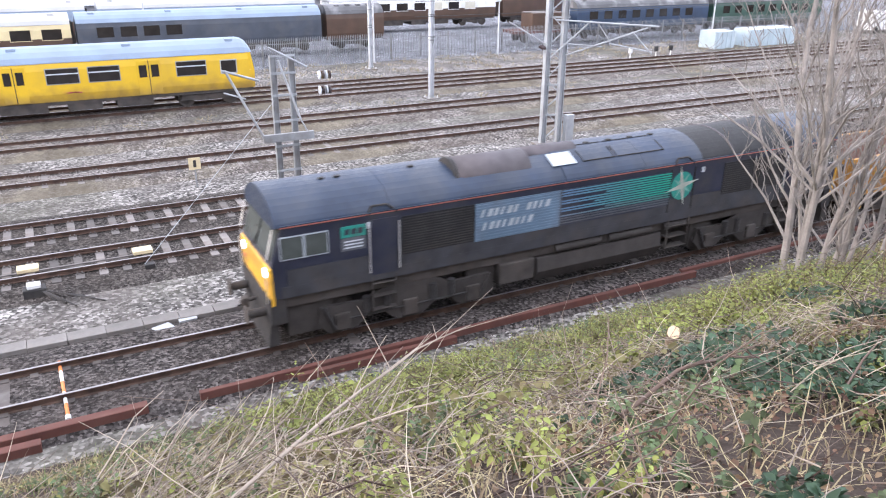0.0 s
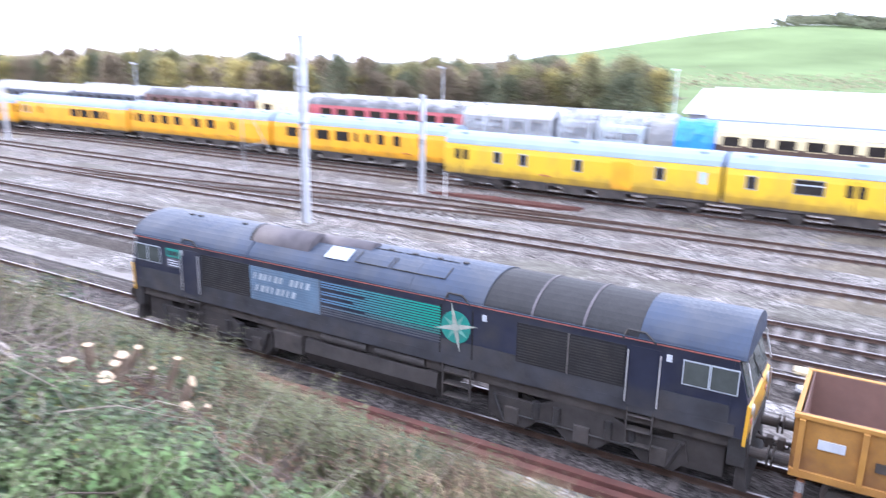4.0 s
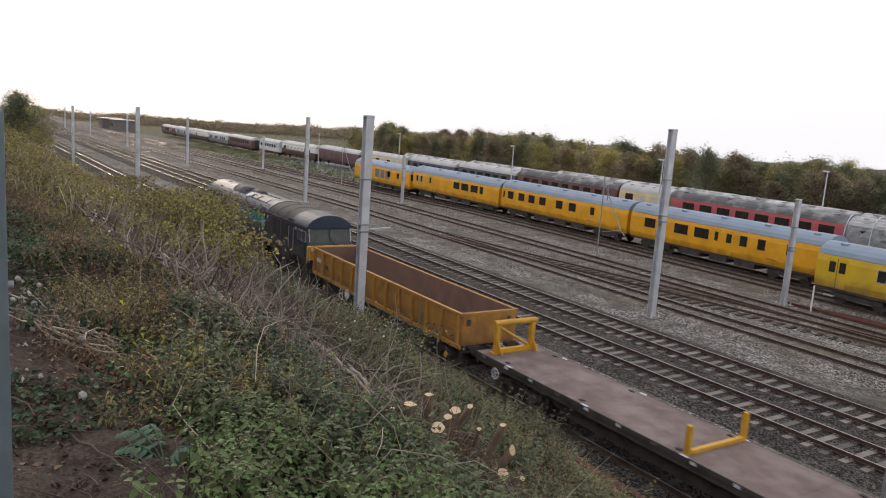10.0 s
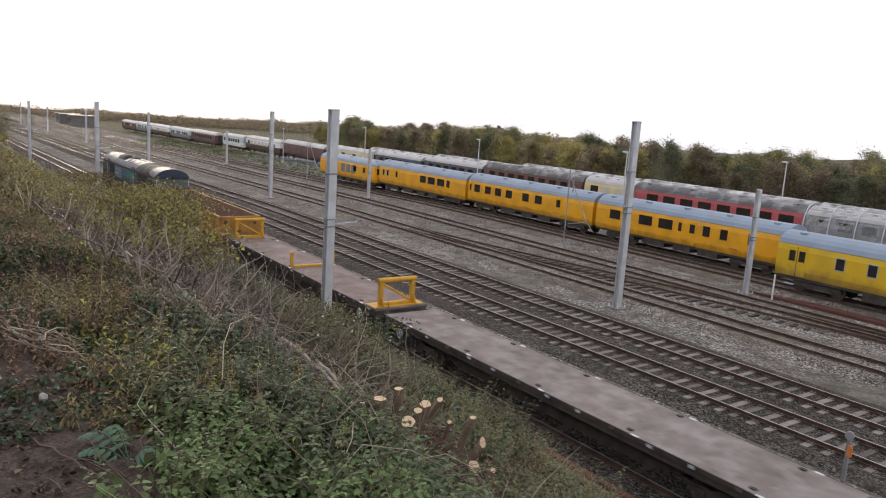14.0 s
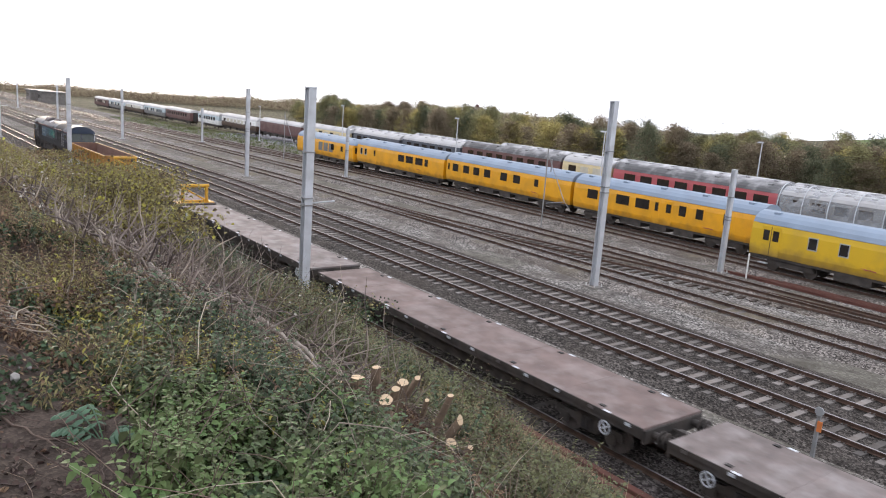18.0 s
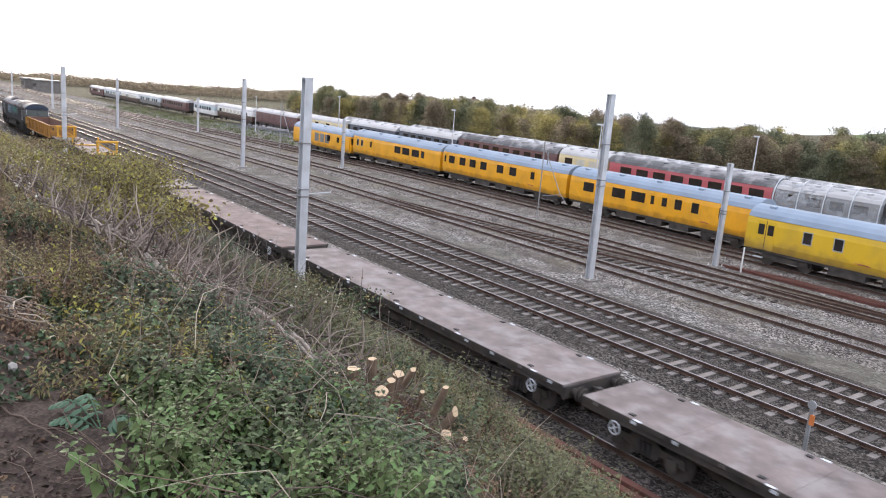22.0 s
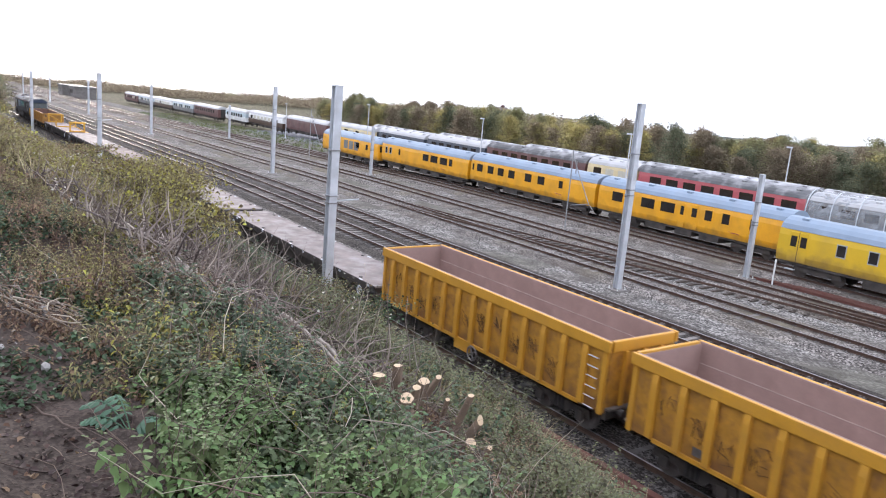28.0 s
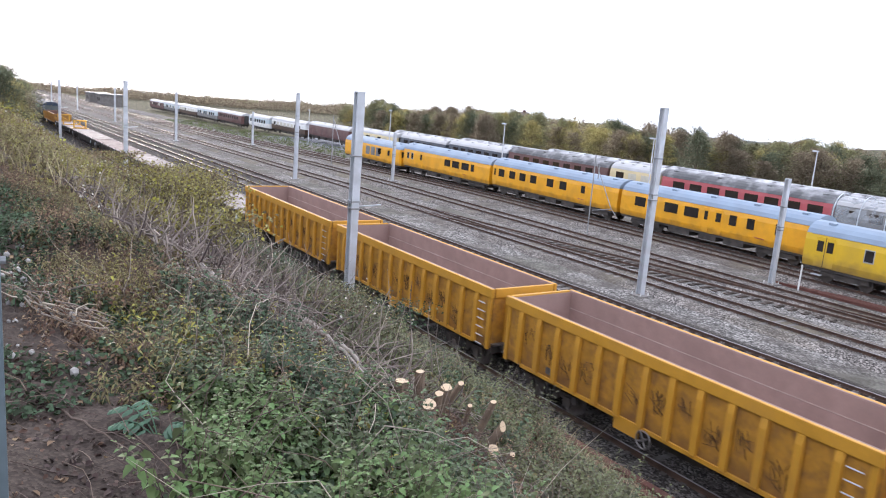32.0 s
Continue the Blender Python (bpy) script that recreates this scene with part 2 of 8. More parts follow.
def prism(bm, outline, x0, x1):
    """An outline of (y, z) pairs drawn out along x and closed at both ends."""
    a = [bm.verts.new((x0, y, z)) for y, z in outline]
    c = [bm.verts.new((x1, y, z)) for y, z in outline]
    n = len(outline)
    for i in range(n):
        bm.faces.new((a[i], a[(i + 1) % n], c[(i + 1) % n], c[i]))
    bm.faces.new(a[::-1])
    bm.faces.new(c)
    return bm


def slab(bm, outline, y0, y1):
    """An outline of (x, z) pairs drawn out along y."""
    a = [bm.verts.new((x, y0, z)) for x, z in outline]
    c = [bm.verts.new((x, y1, z)) for x, z in outline]
    n = len(outline)
    for i in range(n):
        bm.faces.new((a[i], a[(i + 1) % n], c[(i + 1) % n], c[i]))
    bm.faces.new(a[::-1])
    bm.faces.new(c)
    return bm


def rod(bm, a, b, r, sides=8, r2=None):
    a, b = Vector(a), Vector(b)
    d = b - a
    m = Matrix.Translation((a + b) / 2) @ d.to_track_quat("Z", "Y").to_matrix().to_4x4()
    bmesh.ops.create_cone(bm, cap_ends=True, segments=sides, radius1=r, radius2=r if r2 is None else r2, depth=d.length, matrix=m)
    return bm


def bar(bm, a, b, w, h):
    """A square bar from a to b."""
    a, b = Vector(a), Vector(b)
    d = b - a
    m = Matrix.Translation((a + b) / 2) @ d.to_track_quat("Z", "Y").to_matrix().to_4x4() @ Matrix.Diagonal((w, h, d.length, 1))
    bmesh.ops.create_cube(bm, size=1.0, matrix=m)
    return bm


def mesh_of(bm, name, *materials):
    bmesh.ops.recalc_face_normals(bm, faces=bm.faces)
    me = bpy.data.meshes.new(name)
    bm.to_mesh(me)
    bm.free()
    for m in materials:
        me.materials.append(m)
    return me


def part(name, bm, material, parent, label="", at=None):
    ob = new(name, mesh_of(bm, name, material))
    ob.parent = parent
    if at is not None:
        ob.matrix_basis = at
    if label:
        ob["label"] = label
    return ob


def thing(name, label, category, group="", kind="", at=None):
    ob = new(name)
    ob.empty_display_size = 0.2
    if at is not None:
        ob.matrix_basis = at
    return tagged(ob, label, category, group, kind)


def raw(name, verts, faces, *materials):
    me = bpy.data.meshes.new(name)
    me.from_pydata(verts, [], faces)
    for m in materials:
        me.materials.append(m)
    return me


B = bmesh.new


# ---- ground: one sheet from the bank over the yard to the hills ----
def smooth(a, b, x):
    x = min(1.0, max(0.0, (x - a) / (b - a)))
    return x * x * (3 - 2 * x)


def bank(x, y):
    """Height of the bank and its top; the yard lies at -0.32."""
    foot = 13.9 - 1.35 * smooth(-20, -15, x) * (1 - smooth(1, 5, x))
    z = 8.0 - 0.625 * (y - 1.0)
    z = min(z, 7.95 + 0.02 * max(-3.0, -y))
    if y < 2.2:
        z = min(z, 7.9 - 0.16 * max(0.0, y) ** 1.2)
    # a swell half way down the slope
    z += 0.50 * smooth(6, 11, -x) * (1 - smooth(30, 45, -x)) * smooth(4.0, 6.5, y) * (1 - smooth(10.3, 12.6, y))
    # the bank falls away towards the far end of the yard
    z = -0.32 + (z + 0.32) * (1 - 0.34 * smooth(28, 110, -x))
    z += 0.22 * noise.noise((x * 0.35, y * 0.35, 3.1)) + 0.10 * noise.noise((x * 1.1, y * 1.1, 7.7))
    return -0.32 + (z + 0.32) * (1 - smooth(foot - 1.2, foot + 0.5, y)) if y > foot - 1.2 else z


def grade(x):
    """The line falls gently towards the far end of the yard."""
    return -0.0095 * max(0.0, -70 - x) if x > -300 else -2.185


def sag(x, y):
    """The sidings beyond the main lines dip further towards the far end of the yard."""
    return -0.008 * min(150.0, max(0.0, -60 - x)) * smooth(40, 50, y)


def land(x, y):
    if y < 15:
        return bank(x, y) + grade(x)
    z = -0.32 + grade(x) + sag(x, y) * (1 - smooth(150, 260, y))
    far = math.hypot(x, y)
    # pasture hill behind the yard and the moor beyond
    wide = 162 if x < -62 else 192
    z += 32 * math.exp(-((x + 62) / wide) ** 2 - ((y - 620) / 230) ** 2) * smooth(230, 520, y)
    z += 60 * smooth(600, 1200, x) * smooth(900, 1500, y)
    # the land falls away beyond the yard
    z -= 0.021 * max(0.0, far - 300) * (1 - 0.55 * smooth(-0.5, 0.2, x / max(y, 1.0)))
    return z


def spans(*stops):
    out = []
    for a, b, n in stops:
        out += list(np.linspace(a, b, n, endpoint=False))
    return out + [stops[-1][1]]


gx = spans((-2400, -600, 10), (-600, -150, 30), (-150, -40, 55), (-40, 40, 160), (40, 150, 40), (150, 600, 24), (600, 2400, 10))
gy = spans((-60, -4, 8), (-4, 15, 76), (15, 70, 26), (70, 240, 14), (240, 1000, 24), (1000, 2600, 10))
verts = [(x, y, land(x, y)) for y in gy for x in gx]
w = len(gx)
faces = [(j * w + i, j * w + i + 1, (j + 1) * w + i + 1, (j + 1) * w + i) for j in range(len(gy) - 1) for i in range(w - 1)]
ground = new("ground", raw("ground", verts, faces, SOIL, YARD, TARMAC, FIELD, MOOR, ROUGH))
for p in ground.data.polygons:
    c = p.center
    p.use_smooth = c.y < 14.5 or c.y > 80
    if c.y < 14.2:
        p.material_index = 0
    elif c.y < 60:
        p.material_index = 1
    elif c.y < 100 and -160 < c.x < 160:
        p.material_index = 2
    elif c.y > 900:
        p.material_index = 4
    elif c.x < -38 and (c.y < 170 or c.x < -0.48 * c.y):
        p.material_index = 5
    else:
        p.material_index = 3
tagged(ground, "railway yard gravel below a grassed cutting bank, pasture hill beyond", "ground", kind="structure")

# ---- tracks ----
X0, X1 = -420.0, 170.0
RAIL = [(-0.035, 0), (0.035, 0), (0.035, -0.035), (0.01, -0.05), (0.01, -0.13), (0.065, -0.145), (0.065, -0.158), (-0.065, -0.158), (-0.065, -0.145), (-0.01, -0.13), (-0.01, -0.05), (-0.035, -0.035)]


def run(bm, outline, x0, x1, base=0.0):
    """An outline of (y, z) pairs drawn out along the line's grade."""
    stops = [x0] + [x for x in (-300, -240, -210, -190, -150, -120, -95, -70, -60) if x0 < x < x1] + [x1]
    rings = [[bm.verts.new((x, y, z + grade(x) + sag(x, base))) for y, z in outline] for x in stops]
    n = len(outline)
    for a, c in zip(rings, rings[1:]):
        for i in range(n):
            bm.faces.new((a[i], a[(i + 1) % n], c[(i + 1) % n], c[i]))
    bm.faces.new(rings[0][::-1])
    bm.faces.new(rings[-1])
    return bm


def rail_part(parent, y, x0, x1, worn, top=None, base=0.0):
    bm = run(B(), [(y + a, z) for a, z in RAIL], x0, x1, base)
    ob = part("rail", bm, RAIL_SIDE, parent)
    ob.data.materials.append(top or RAIL_TOP)
    if worn:
        for p in ob.data.polygons:
            if p.normal.z > 0.9 and p.center.z - grade(p.center.x) - sag(p.center.x, base) > -0.03:
                p.material_index = 1
    return ob


sleeper_bm = B()
prism(sleeper_bm, [(-1.25, -0.16), (-0.5, -0.175), (0.5, -0.175), (1.25, -0.16), (1.25, -0.33), (-1.25, -0.33)], -0.125, 0.125)
for side in (-0.75, 0.75):
    for dx in (-0.085, 0.045):
        box(sleeper_bm, dx, dx + 0.04, side - 0.16, side + 0.16, -0.175, -0.125)
SLEEPER_CONCRETE = mesh_of(sleeper_bm, "sleeper", CONCRETE)
sleeper_bm = B()
box(sleeper_bm, -0.125, 0.125, -1.28, 1.28, -0.33, -0.16, 0.012)
for side in (-0.75, 0.75):
    box(sleeper_bm, -0.09, 0.09, side - 0.2, side + 0.2, -0.165, -0.135)
SLEEPER_TIMBER = mesh_of(sleeper_bm, "sleeper", TIMBER)


DUSTY = mat("sleeper_dusty", (0.10, 0.085, 0.077), 0.9, vary=0.25, scale=3, fine=26, bump=0.006, dirt=(0.13, 0.12, 0.115), dirt_amount=0.9, per_object=0.25)
SLEEPER_DUSTY = SLEEPER_TIMBER.copy()
SLEEPER_DUSTY.materials[0] = DUSTY


def track(name, y, label, sleeper, near=(-60, 45), worn=True, fill=-0.2, bed=BALLAST, x0=X0, x1=X1, pitch=0.66, top=None):
    t = thing(name, label, "railway track", "tracks of the yard", "structure", pose(0, y, 0))
    part("ballast_bed", run(B(), [(-2.3, -0.34), (-1.55, fill), (1.55, fill), (2.3, -0.34)], x0, x1, y), bed, t)
    for side in (-0.7525, 0.7525):
        rail_part(t, side, x0, x1, worn, top, y)
    rest = []
    src_v, src_f = [tuple(v.co) for v in sleeper.vertices], [tuple(p.vertices) for p in sleeper.polygons]
    sv, sf = [], []
    n = int((x1 - x0) / pitch)
    for i in range(n):
        x = x0 + (i + 0.5) * pitch + random.uniform(-0.03, 0.03)
        if near[0] < x < near[1]:
            ob = new("sleeper", sleeper)
            ob.parent = t
            ob.matrix_basis = pose(x, random.uniform(-0.03, 0.03), grade(x) + sag(x, y) + random.uniform(-0.012, 0.006), 0, 0, random.uniform(-0.8, 0.8))
        elif -260 < x < 120:
            k = len(sv)
            sv += [(a + x, b, c + grade(x) + sag(x, y)) for a, b, c in src_v]
            sf += [tuple(q + k for q in f) for f in src_f]
    if sv:
        ob = new("sleeper_run", raw("sleeper_run", sv, sf, sleeper.materials[0]))
        ob.parent = t
        ob["kind"] = "stuff"
    return t


TY = 17.12
M1, M2, T3, T4, T5, T6 = 24.44, 27.85, 34.51, 40.52, 46.9, 49.9
track("goods_track", TY, "near goods line with worn rails on dark oily ballast", SLEEPER_DUSTY, (-52, 30), bed=BALLAST_OILY, fill=-0.158)
track("main_track", M1, "main line track on pale concrete sleepers with bright rails", SLEEPER_CONCRETE, (-75, 45))
track("main_track", M2, "second main line track on pale concrete sleepers", SLEEPER_CONCRETE, (-75, 45))
track("siding_track", T3, "yard siding with brown rails on stained sleepers", SLEEPER_CONCRETE, (-55, 50), bed=BALLAST_OLD, fill=-0.172)
track("siding_track", T4, "rusty yard siding on old ballast", SLEEPER_TIMBER, (-50, 50), bed=BALLAST_OLD, fill=-0.158)
track("siding_track", T5, "yard siding under the yellow unit", SLEEPER_TIMBER, (5, 40), bed=BALLAST_OLD, fill=-0.158)
track("siding_track", T6, "yard siding under the orange coaches", SLEEPER_TIMBER, (5, 40), bed=BALLAST_OLD, fill=-0.158)

# spare rails lying along the cess beside the goods line
for x0, x1, y, z in ((-30, 0.9, 15.28, -0.06), (2.0, 16.9, 15.20, -0.06), (-26.0, -1.2, 14.93, -0.12), (4.2, 8.4, 15.02, -0.12), (16.6, 27.0, 15.50, -0.08)):
    t = thing("spare_rail", "long rust-red rail lying loose beside the goods line", "rail", "spare rails", at=pose(0, y, z, 0, 0, random.uniform(-0.25, 0.25)))
    part("rail_bar", prism(B(), [(-0.15, -0.01), (-0.13, 0.0), (0.11, 0.0), (0.13, -0.01), (0.13, -0.2), (-0.15, -0.2)], x0, x1), RUST, t).scale = (1, 0.5 if x0 > 1 else 0.85, 1)

# cable trough route
trough = thing("cable_trough", "pale concrete cable trough route with separate lids", "cable trough", kind="structure", at=pose(0, 19.55, -0.2))
for i in range(150):
    x = -98 + i * 0.92
    if i == 0:
        lid_bm = box(B(), 0, 0.905, -0.24, 0.24, -0.16, 0.0, 0.012)
        lid_me = mesh_of(lid_bm, "trough_lid", TROUGH)
    ob = new("trough_lid", lid_me)
    ob.parent = trough
    ob.matrix_basis = pose(x, random.uniform(-0.01, 0.01) - 0.0032 * x, grade(x) + random.uniform(-0.006, 0.006), 0, 0, random.uniform(-0.5, 0.5))


# ---- overhead line masts ----
def section(wide, deep, web, h, cx=0.0, cy=0.0):
    """An upright steel H-section: two flanges and a web in one outline."""
    a, c = wide - web, web * 0.5
    half = [(-wide, -deep), (-a, -deep), (-a, -c), (a, -c), (a, -deep), (wide, -deep)]
    outline = half + [(-x, -y) for x, y in half]
    bm = B()
    low = [bm.verts.new((cx + x, cy + y, 0)) for x, y in outline]
    high = [bm.verts.new((cx + x, cy + y, h)) for x, y in outline]
    n = len(outline)
    for i in range(n):
        bm.faces.new((low[i], low[(i + 1) % n], high[(i + 1) % n], high[i]))
    bm.faces.new(low[::-1])
    bm.faces.new(high)
    return bm


def mast(x, y, top, arm=0, r=0.17, z0=None):
    """A steel H-section mast with clamps; arm: -1 or 1 for a stub bracket towards or away from the bank."""
    z0 = -0.32 + grade(x) if z0 is None else z0
    t = thing("overhead_mast", "tall galvanised steel overhead line mast without wires", "mast", "overhead line masts", at=pose(x, y, z0))
    h = top - z0
    part("column", section(r, r, 0.024, h), GALV, t)
    part("footing", box(B(), -0.45, 0.45, -0.45, 0.45, -0.15, 0.07, 0.02), TROUGH, t, "pale concrete footing")
    for zz in (0.52, 0.55, 0.74):
        part("clamp_band", box(B(), -r - 0.03, r + 0.03, -r - 0.03, r + 0.03, h * zz, h * zz + 0.06, 0.008), GALV_OLD, t)
    part("cap", box(B(), -r - 0.01, r + 0.01, -r - 0.01, r + 0.01, h, h + 0.06, 0.01), GALV, t)
    for k in range(4):
        part("foot_bolt", rod(B(), (0.3 * (-1) ** k, 0.3 * (-1) ** (k // 2), 0.07), (0.3 * (-1) ** k, 0.3 * (-1) ** (k // 2), 0.2), 0.03, 6), WHITE, t)
    if arm:
        part("bracket", rod(B(), (0, arm * r, h * 0.53), (0.5, arm * 1.0, h * 0.545), 0.03, 6), GALV, t)
    return t


mast(-27.6, 13.98, 9.42, 1)
mast(-77.0, 14.6, 8.6, 1)
mast(-124.5, 14.6, 7.6, 1)
mast(-176, 14.4, 6.4)
mast(-230, 14.3, 5.6)
mast(-27.55, 31.78, 9.83)
mast(-76.3, 31.5, 8.7)
mast(-126.5, 31.6, 6.9)
mast(-178, 31.6, 5.8)
mast(-232, 31.6, 4.8)
mast(-290, 31.6, 4.6)
mast(-27.0, 43.0, 6.25, r=0.14)
mast(-75.5, 43.0, 5.1, r=0.14)
mast(-124, 43.4, 4.6, r=0.14)
mast(22.2, 43.8, 6.7, r=0.14)
mast(23.1, 56.1, 5.7, r=0.13)


# ---- the moving train ----
NAVY = mat("loco_navy", (0.024, 0.028, 0.050), 0.45, vary=0.25, scale=1.2, fine=14, dirt=(0.050, 0.049, 0.051), dirt_amount=0.8)
ROOF_BLUE = mat("loco_roof_blue", (0.030, 0.045, 0.078), 0.5, vary=0.25, scale=0.8, fine=14, dirt=(0.07, 0.075, 0.085), dirt_amount=0.6, spec=0.35)
GRIME = mat("loco_lower_grime", (0.044, 0.045, 0.052), 0.7, vary=0.35, scale=1.4, fine=16, dirt=(0.07, 0.06, 0.052))
GRILLE = mat("grille_dark", (0.012, 0.012, 0.013), 0.7, vary=0.3, scale=4, fine=40)
SLATE = mat("exhaust_soot", (0.10, 0.088, 0.095), 0.8, vary=0.25, scale=2, fine=18)
ORANGE_LINE = mat("orange_line", (0.58, 0.19, 0.14), 0.5, vary=0.12)
SKYBLUE = mat("panel_light_blue", (0.14, 0.21, 0.29), 0.5, vary=0.2, scale=1.2, fine=12, dirt=(0.11, 0.11, 0.12), dirt_amount=0.6)
STAR = mat("emblem_cream", (0.42, 0.44, 0.38), 0.5, vary=0.2, scale=3, dirt=(0.16, 0.20, 0.18))
TEAL_PALE = mat("emblem_pale_teal", (0.16, 0.36, 0.30), 0.5, vary=0.2, scale=3)
TEAL = mat("stripe_teal", (0.025, 0.26, 0.21), 0.5, vary=0.15, dirt=(0.09, 0.12, 0.12), dirt_amount=0.4)
PALE = mat("pale_lettering", (0.55, 0.58, 0.62), 0.5, vary=0.15, scale=2)
YELLOW_END = mat("warning_yellow", (0.72, 0.40, 0.03), 0.5, vary=0.15, scale=2, fine=20, dirt=(0.20, 0.12, 0.06), dirt_amount=0.7)
CHROME = mat("bare_handrail", (0.62, 0.62, 0.62), 0.35, 0.6)
STEEL = mat("worn_steel", (0.22, 0.20, 0.19), 0.5, 0.6, vary=0.3, fine=20)
LAMP_ON = bpy.data.materials.new("headlight_glow")
LAMP_ON.use_nodes = True
LAMP_ON.node_tree.nodes["Principled BSDF"].inputs["Emission Color"].default_value = (1, 0.97, 0.9, 1)
LAMP_ON.node_tree.nodes["Principled BSDF"].inputs["Emission Strength"].default_value = 3.0
LOW_YELLOW = mat("wagon_ochre", (0.47, 0.24, 0.05), 0.65, vary=0.16, scale=1.1, fine=22, bump=0.002, dirt=(0.19, 0.085, 0.035), dirt_amount=0.6)
BOX_YELLOW = mat("wagon_yellow", (0.63, 0.315, 0.028), 0.55, vary=0.14, scale=1.0, fine=20, bump=0.002, dirt=(0.30, 0.16, 0.035), dirt_amount=0.6)
BOX_INSIDE = mat("wagon_rusty_inside", (0.34, 0.225, 0.195), 0.85, vary=0.15, scale=0.9, fine=16, dirt=(0.17, 0.11, 0.095))
RIM_PALE = mat("rubbed_seam", (0.40, 0.30, 0.26), 0.7, vary=0.2)
LOW_INSIDE = mat("wagon_brown_inside", (0.20, 0.115, 0.09), 0.85, vary=0.2, scale=0.9, fine=16, dirt=(0.095, 0.06, 0.05))
DECK = mat("wagon_deck", (0.165, 0.118, 0.108), 0.8, vary=0.25, scale=1.4, fine=9, bump=0.003, dirt=(0.25, 0.205, 0.195), dirt_amount=0.75, per_object=0.06)
DECK_GREY = mat("wagon_deck_grey", (0.185, 0.150, 0.142), 0.75, vary=0.28, scale=1.5, fine=9, bump=0.003, dirt=(0.28, 0.255, 0.25), dirt_amount=0.8, per_object=0.06)
# dirty wagon ochre with the shade between the stanchions put into its colour
LOW_SIDE_SHADED = mat("wagon_shaded_ochre_panel", (0.42, 0.21, 0.045), 0.7, vary=0.2, scale=1.3, fine=20, bump=0.002, dirt=(0.15, 0.075, 0.035), dirt_amount=0.7)
# scuffed rib yellow, darkened to paint in the shade of the recessed panels
BOX_SIDE_SHADED = mat("wagon_shaded_scuffed_panel", (0.48, 0.235, 0.028), 0.6, vary=0.15, scale=3.5, fine=16, bump=0.003, dirt=(0.20, 0.095, 0.036), dirt_amount=0.8)
grime_below(BOX_SIDE_SHADED, 1.0, 1.6, (0.18, 0.085, 0.034), 0.8)
grime_below(LOW_SIDE_SHADED, 1.1, 1.7, (0.16, 0.08, 0.035), 0.7)
SCUFF = mat("rubbed_dark_marks", (0.12, 0.062, 0.034), 0.8, vary=0.3, scale=4)


def fade_mat(name, a, c, x0, x1):
    """Paint that fades from a to c along the body, greyed by road dirt."""
    m = mat(name, a, 0.45, vary=0.2, scale=1.2, fine=14)
    nt = m.node_tree
    tc = nt.nodes.new("ShaderNodeTexCoord")
    sep = nt.nodes.new("ShaderNodeSeparateXYZ")
    nt.links.new(tc.outputs["Object"], sep.inputs[0])
    mp = nt.nodes.new("ShaderNodeMapRange")
    mp.inputs["From Min"].default_value, mp.inputs["From Max"].default_value = x0, x1
    nt.links.new(sep.outputs["X"], mp.inputs["Value"])
    mx = nt.nodes.new("ShaderNodeMixRGB")
    mx.inputs[1].default_value, mx.inputs[2].default_value = (*a, 1), (*c, 1)
    nt.links.new(mp.outputs[0], mx.inputs[0])
    nt.links.new(mx.outputs[0], nt.nodes["Principled BSDF"].inputs["Base Color"])
    return m


STRIPE = fade_mat("fading_stripe", (0.12, 0.21, 0.33), (0.018, 0.33, 0.25), 8.4, 11.6)
STRIPE_LOW = fade_mat("dusty_fading_stripe", (0.13, 0.17, 0.22), (0.05, 0.22, 0.19), 8.4, 12.2)
LEAD_GREY = mat("dusty_steel_grey", (0.095, 0.10, 0.115), 0.6, vary=0.25, scale=1.2, fine=14)
LETTER = mat("dusty_lettering", (0.42, 0.46, 0.50), 0.5, vary=0.15, scale=2)
BOGIE = mat("bogie_brake_dust", (0.048, 0.042, 0.039), 0.85, vary=0.3, scale=2, fine=20, dirt=(0.05, 0.042, 0.036))
STRAP = mat("safety_yellow", (0.62, 0.33, 0.02), 0.5, vary=0.12, fine=20, dirt=(0.30, 0.17, 0.05))

WHEELS = []  # wheelsets that turn, with their radius


def wheelset(parent, x, r=0.46, face=STEEL, z=None):
    z = r if z is None else z
    bm = B()
    for s in (-1, 1):
        rod(bm, (0, s * 0.685, 0), (0, s * 0.75, 0), r + 0.028, 28)
        rod(bm, (0, s * 0.75, 0), (0, s * 0.81, 0), r, 28)
        rod(bm, (0, s * 0.81, 0), (0, s * 0.83, 0), r * 0.72, 20)
        rod(bm, (0, s * 0.83, 0), (0, s * 0.90, 0), r * 0.25, 12)
    rod(bm, (0, -0.69, 0), (0, 0.69, 0), 0.09, 10)
    for k in range(4):
        a = k * math.pi / 2
        for s in (-1, 1):
            box(bm, math.cos(a) * r * 0.48 - 0.05, math.cos(a) * r * 0.48 + 0.05, s * 0.835 - 0.006, s * 0.835 + 0.006, math.sin(a) * r * 0.48 - 0.05, math.sin(a) * r * 0.48 + 0.05)
    ob = part("wheelset", bm, face, parent, at=pose(x, 0, z))
    WHEELS.append((ob, x, z, r))
    return ob


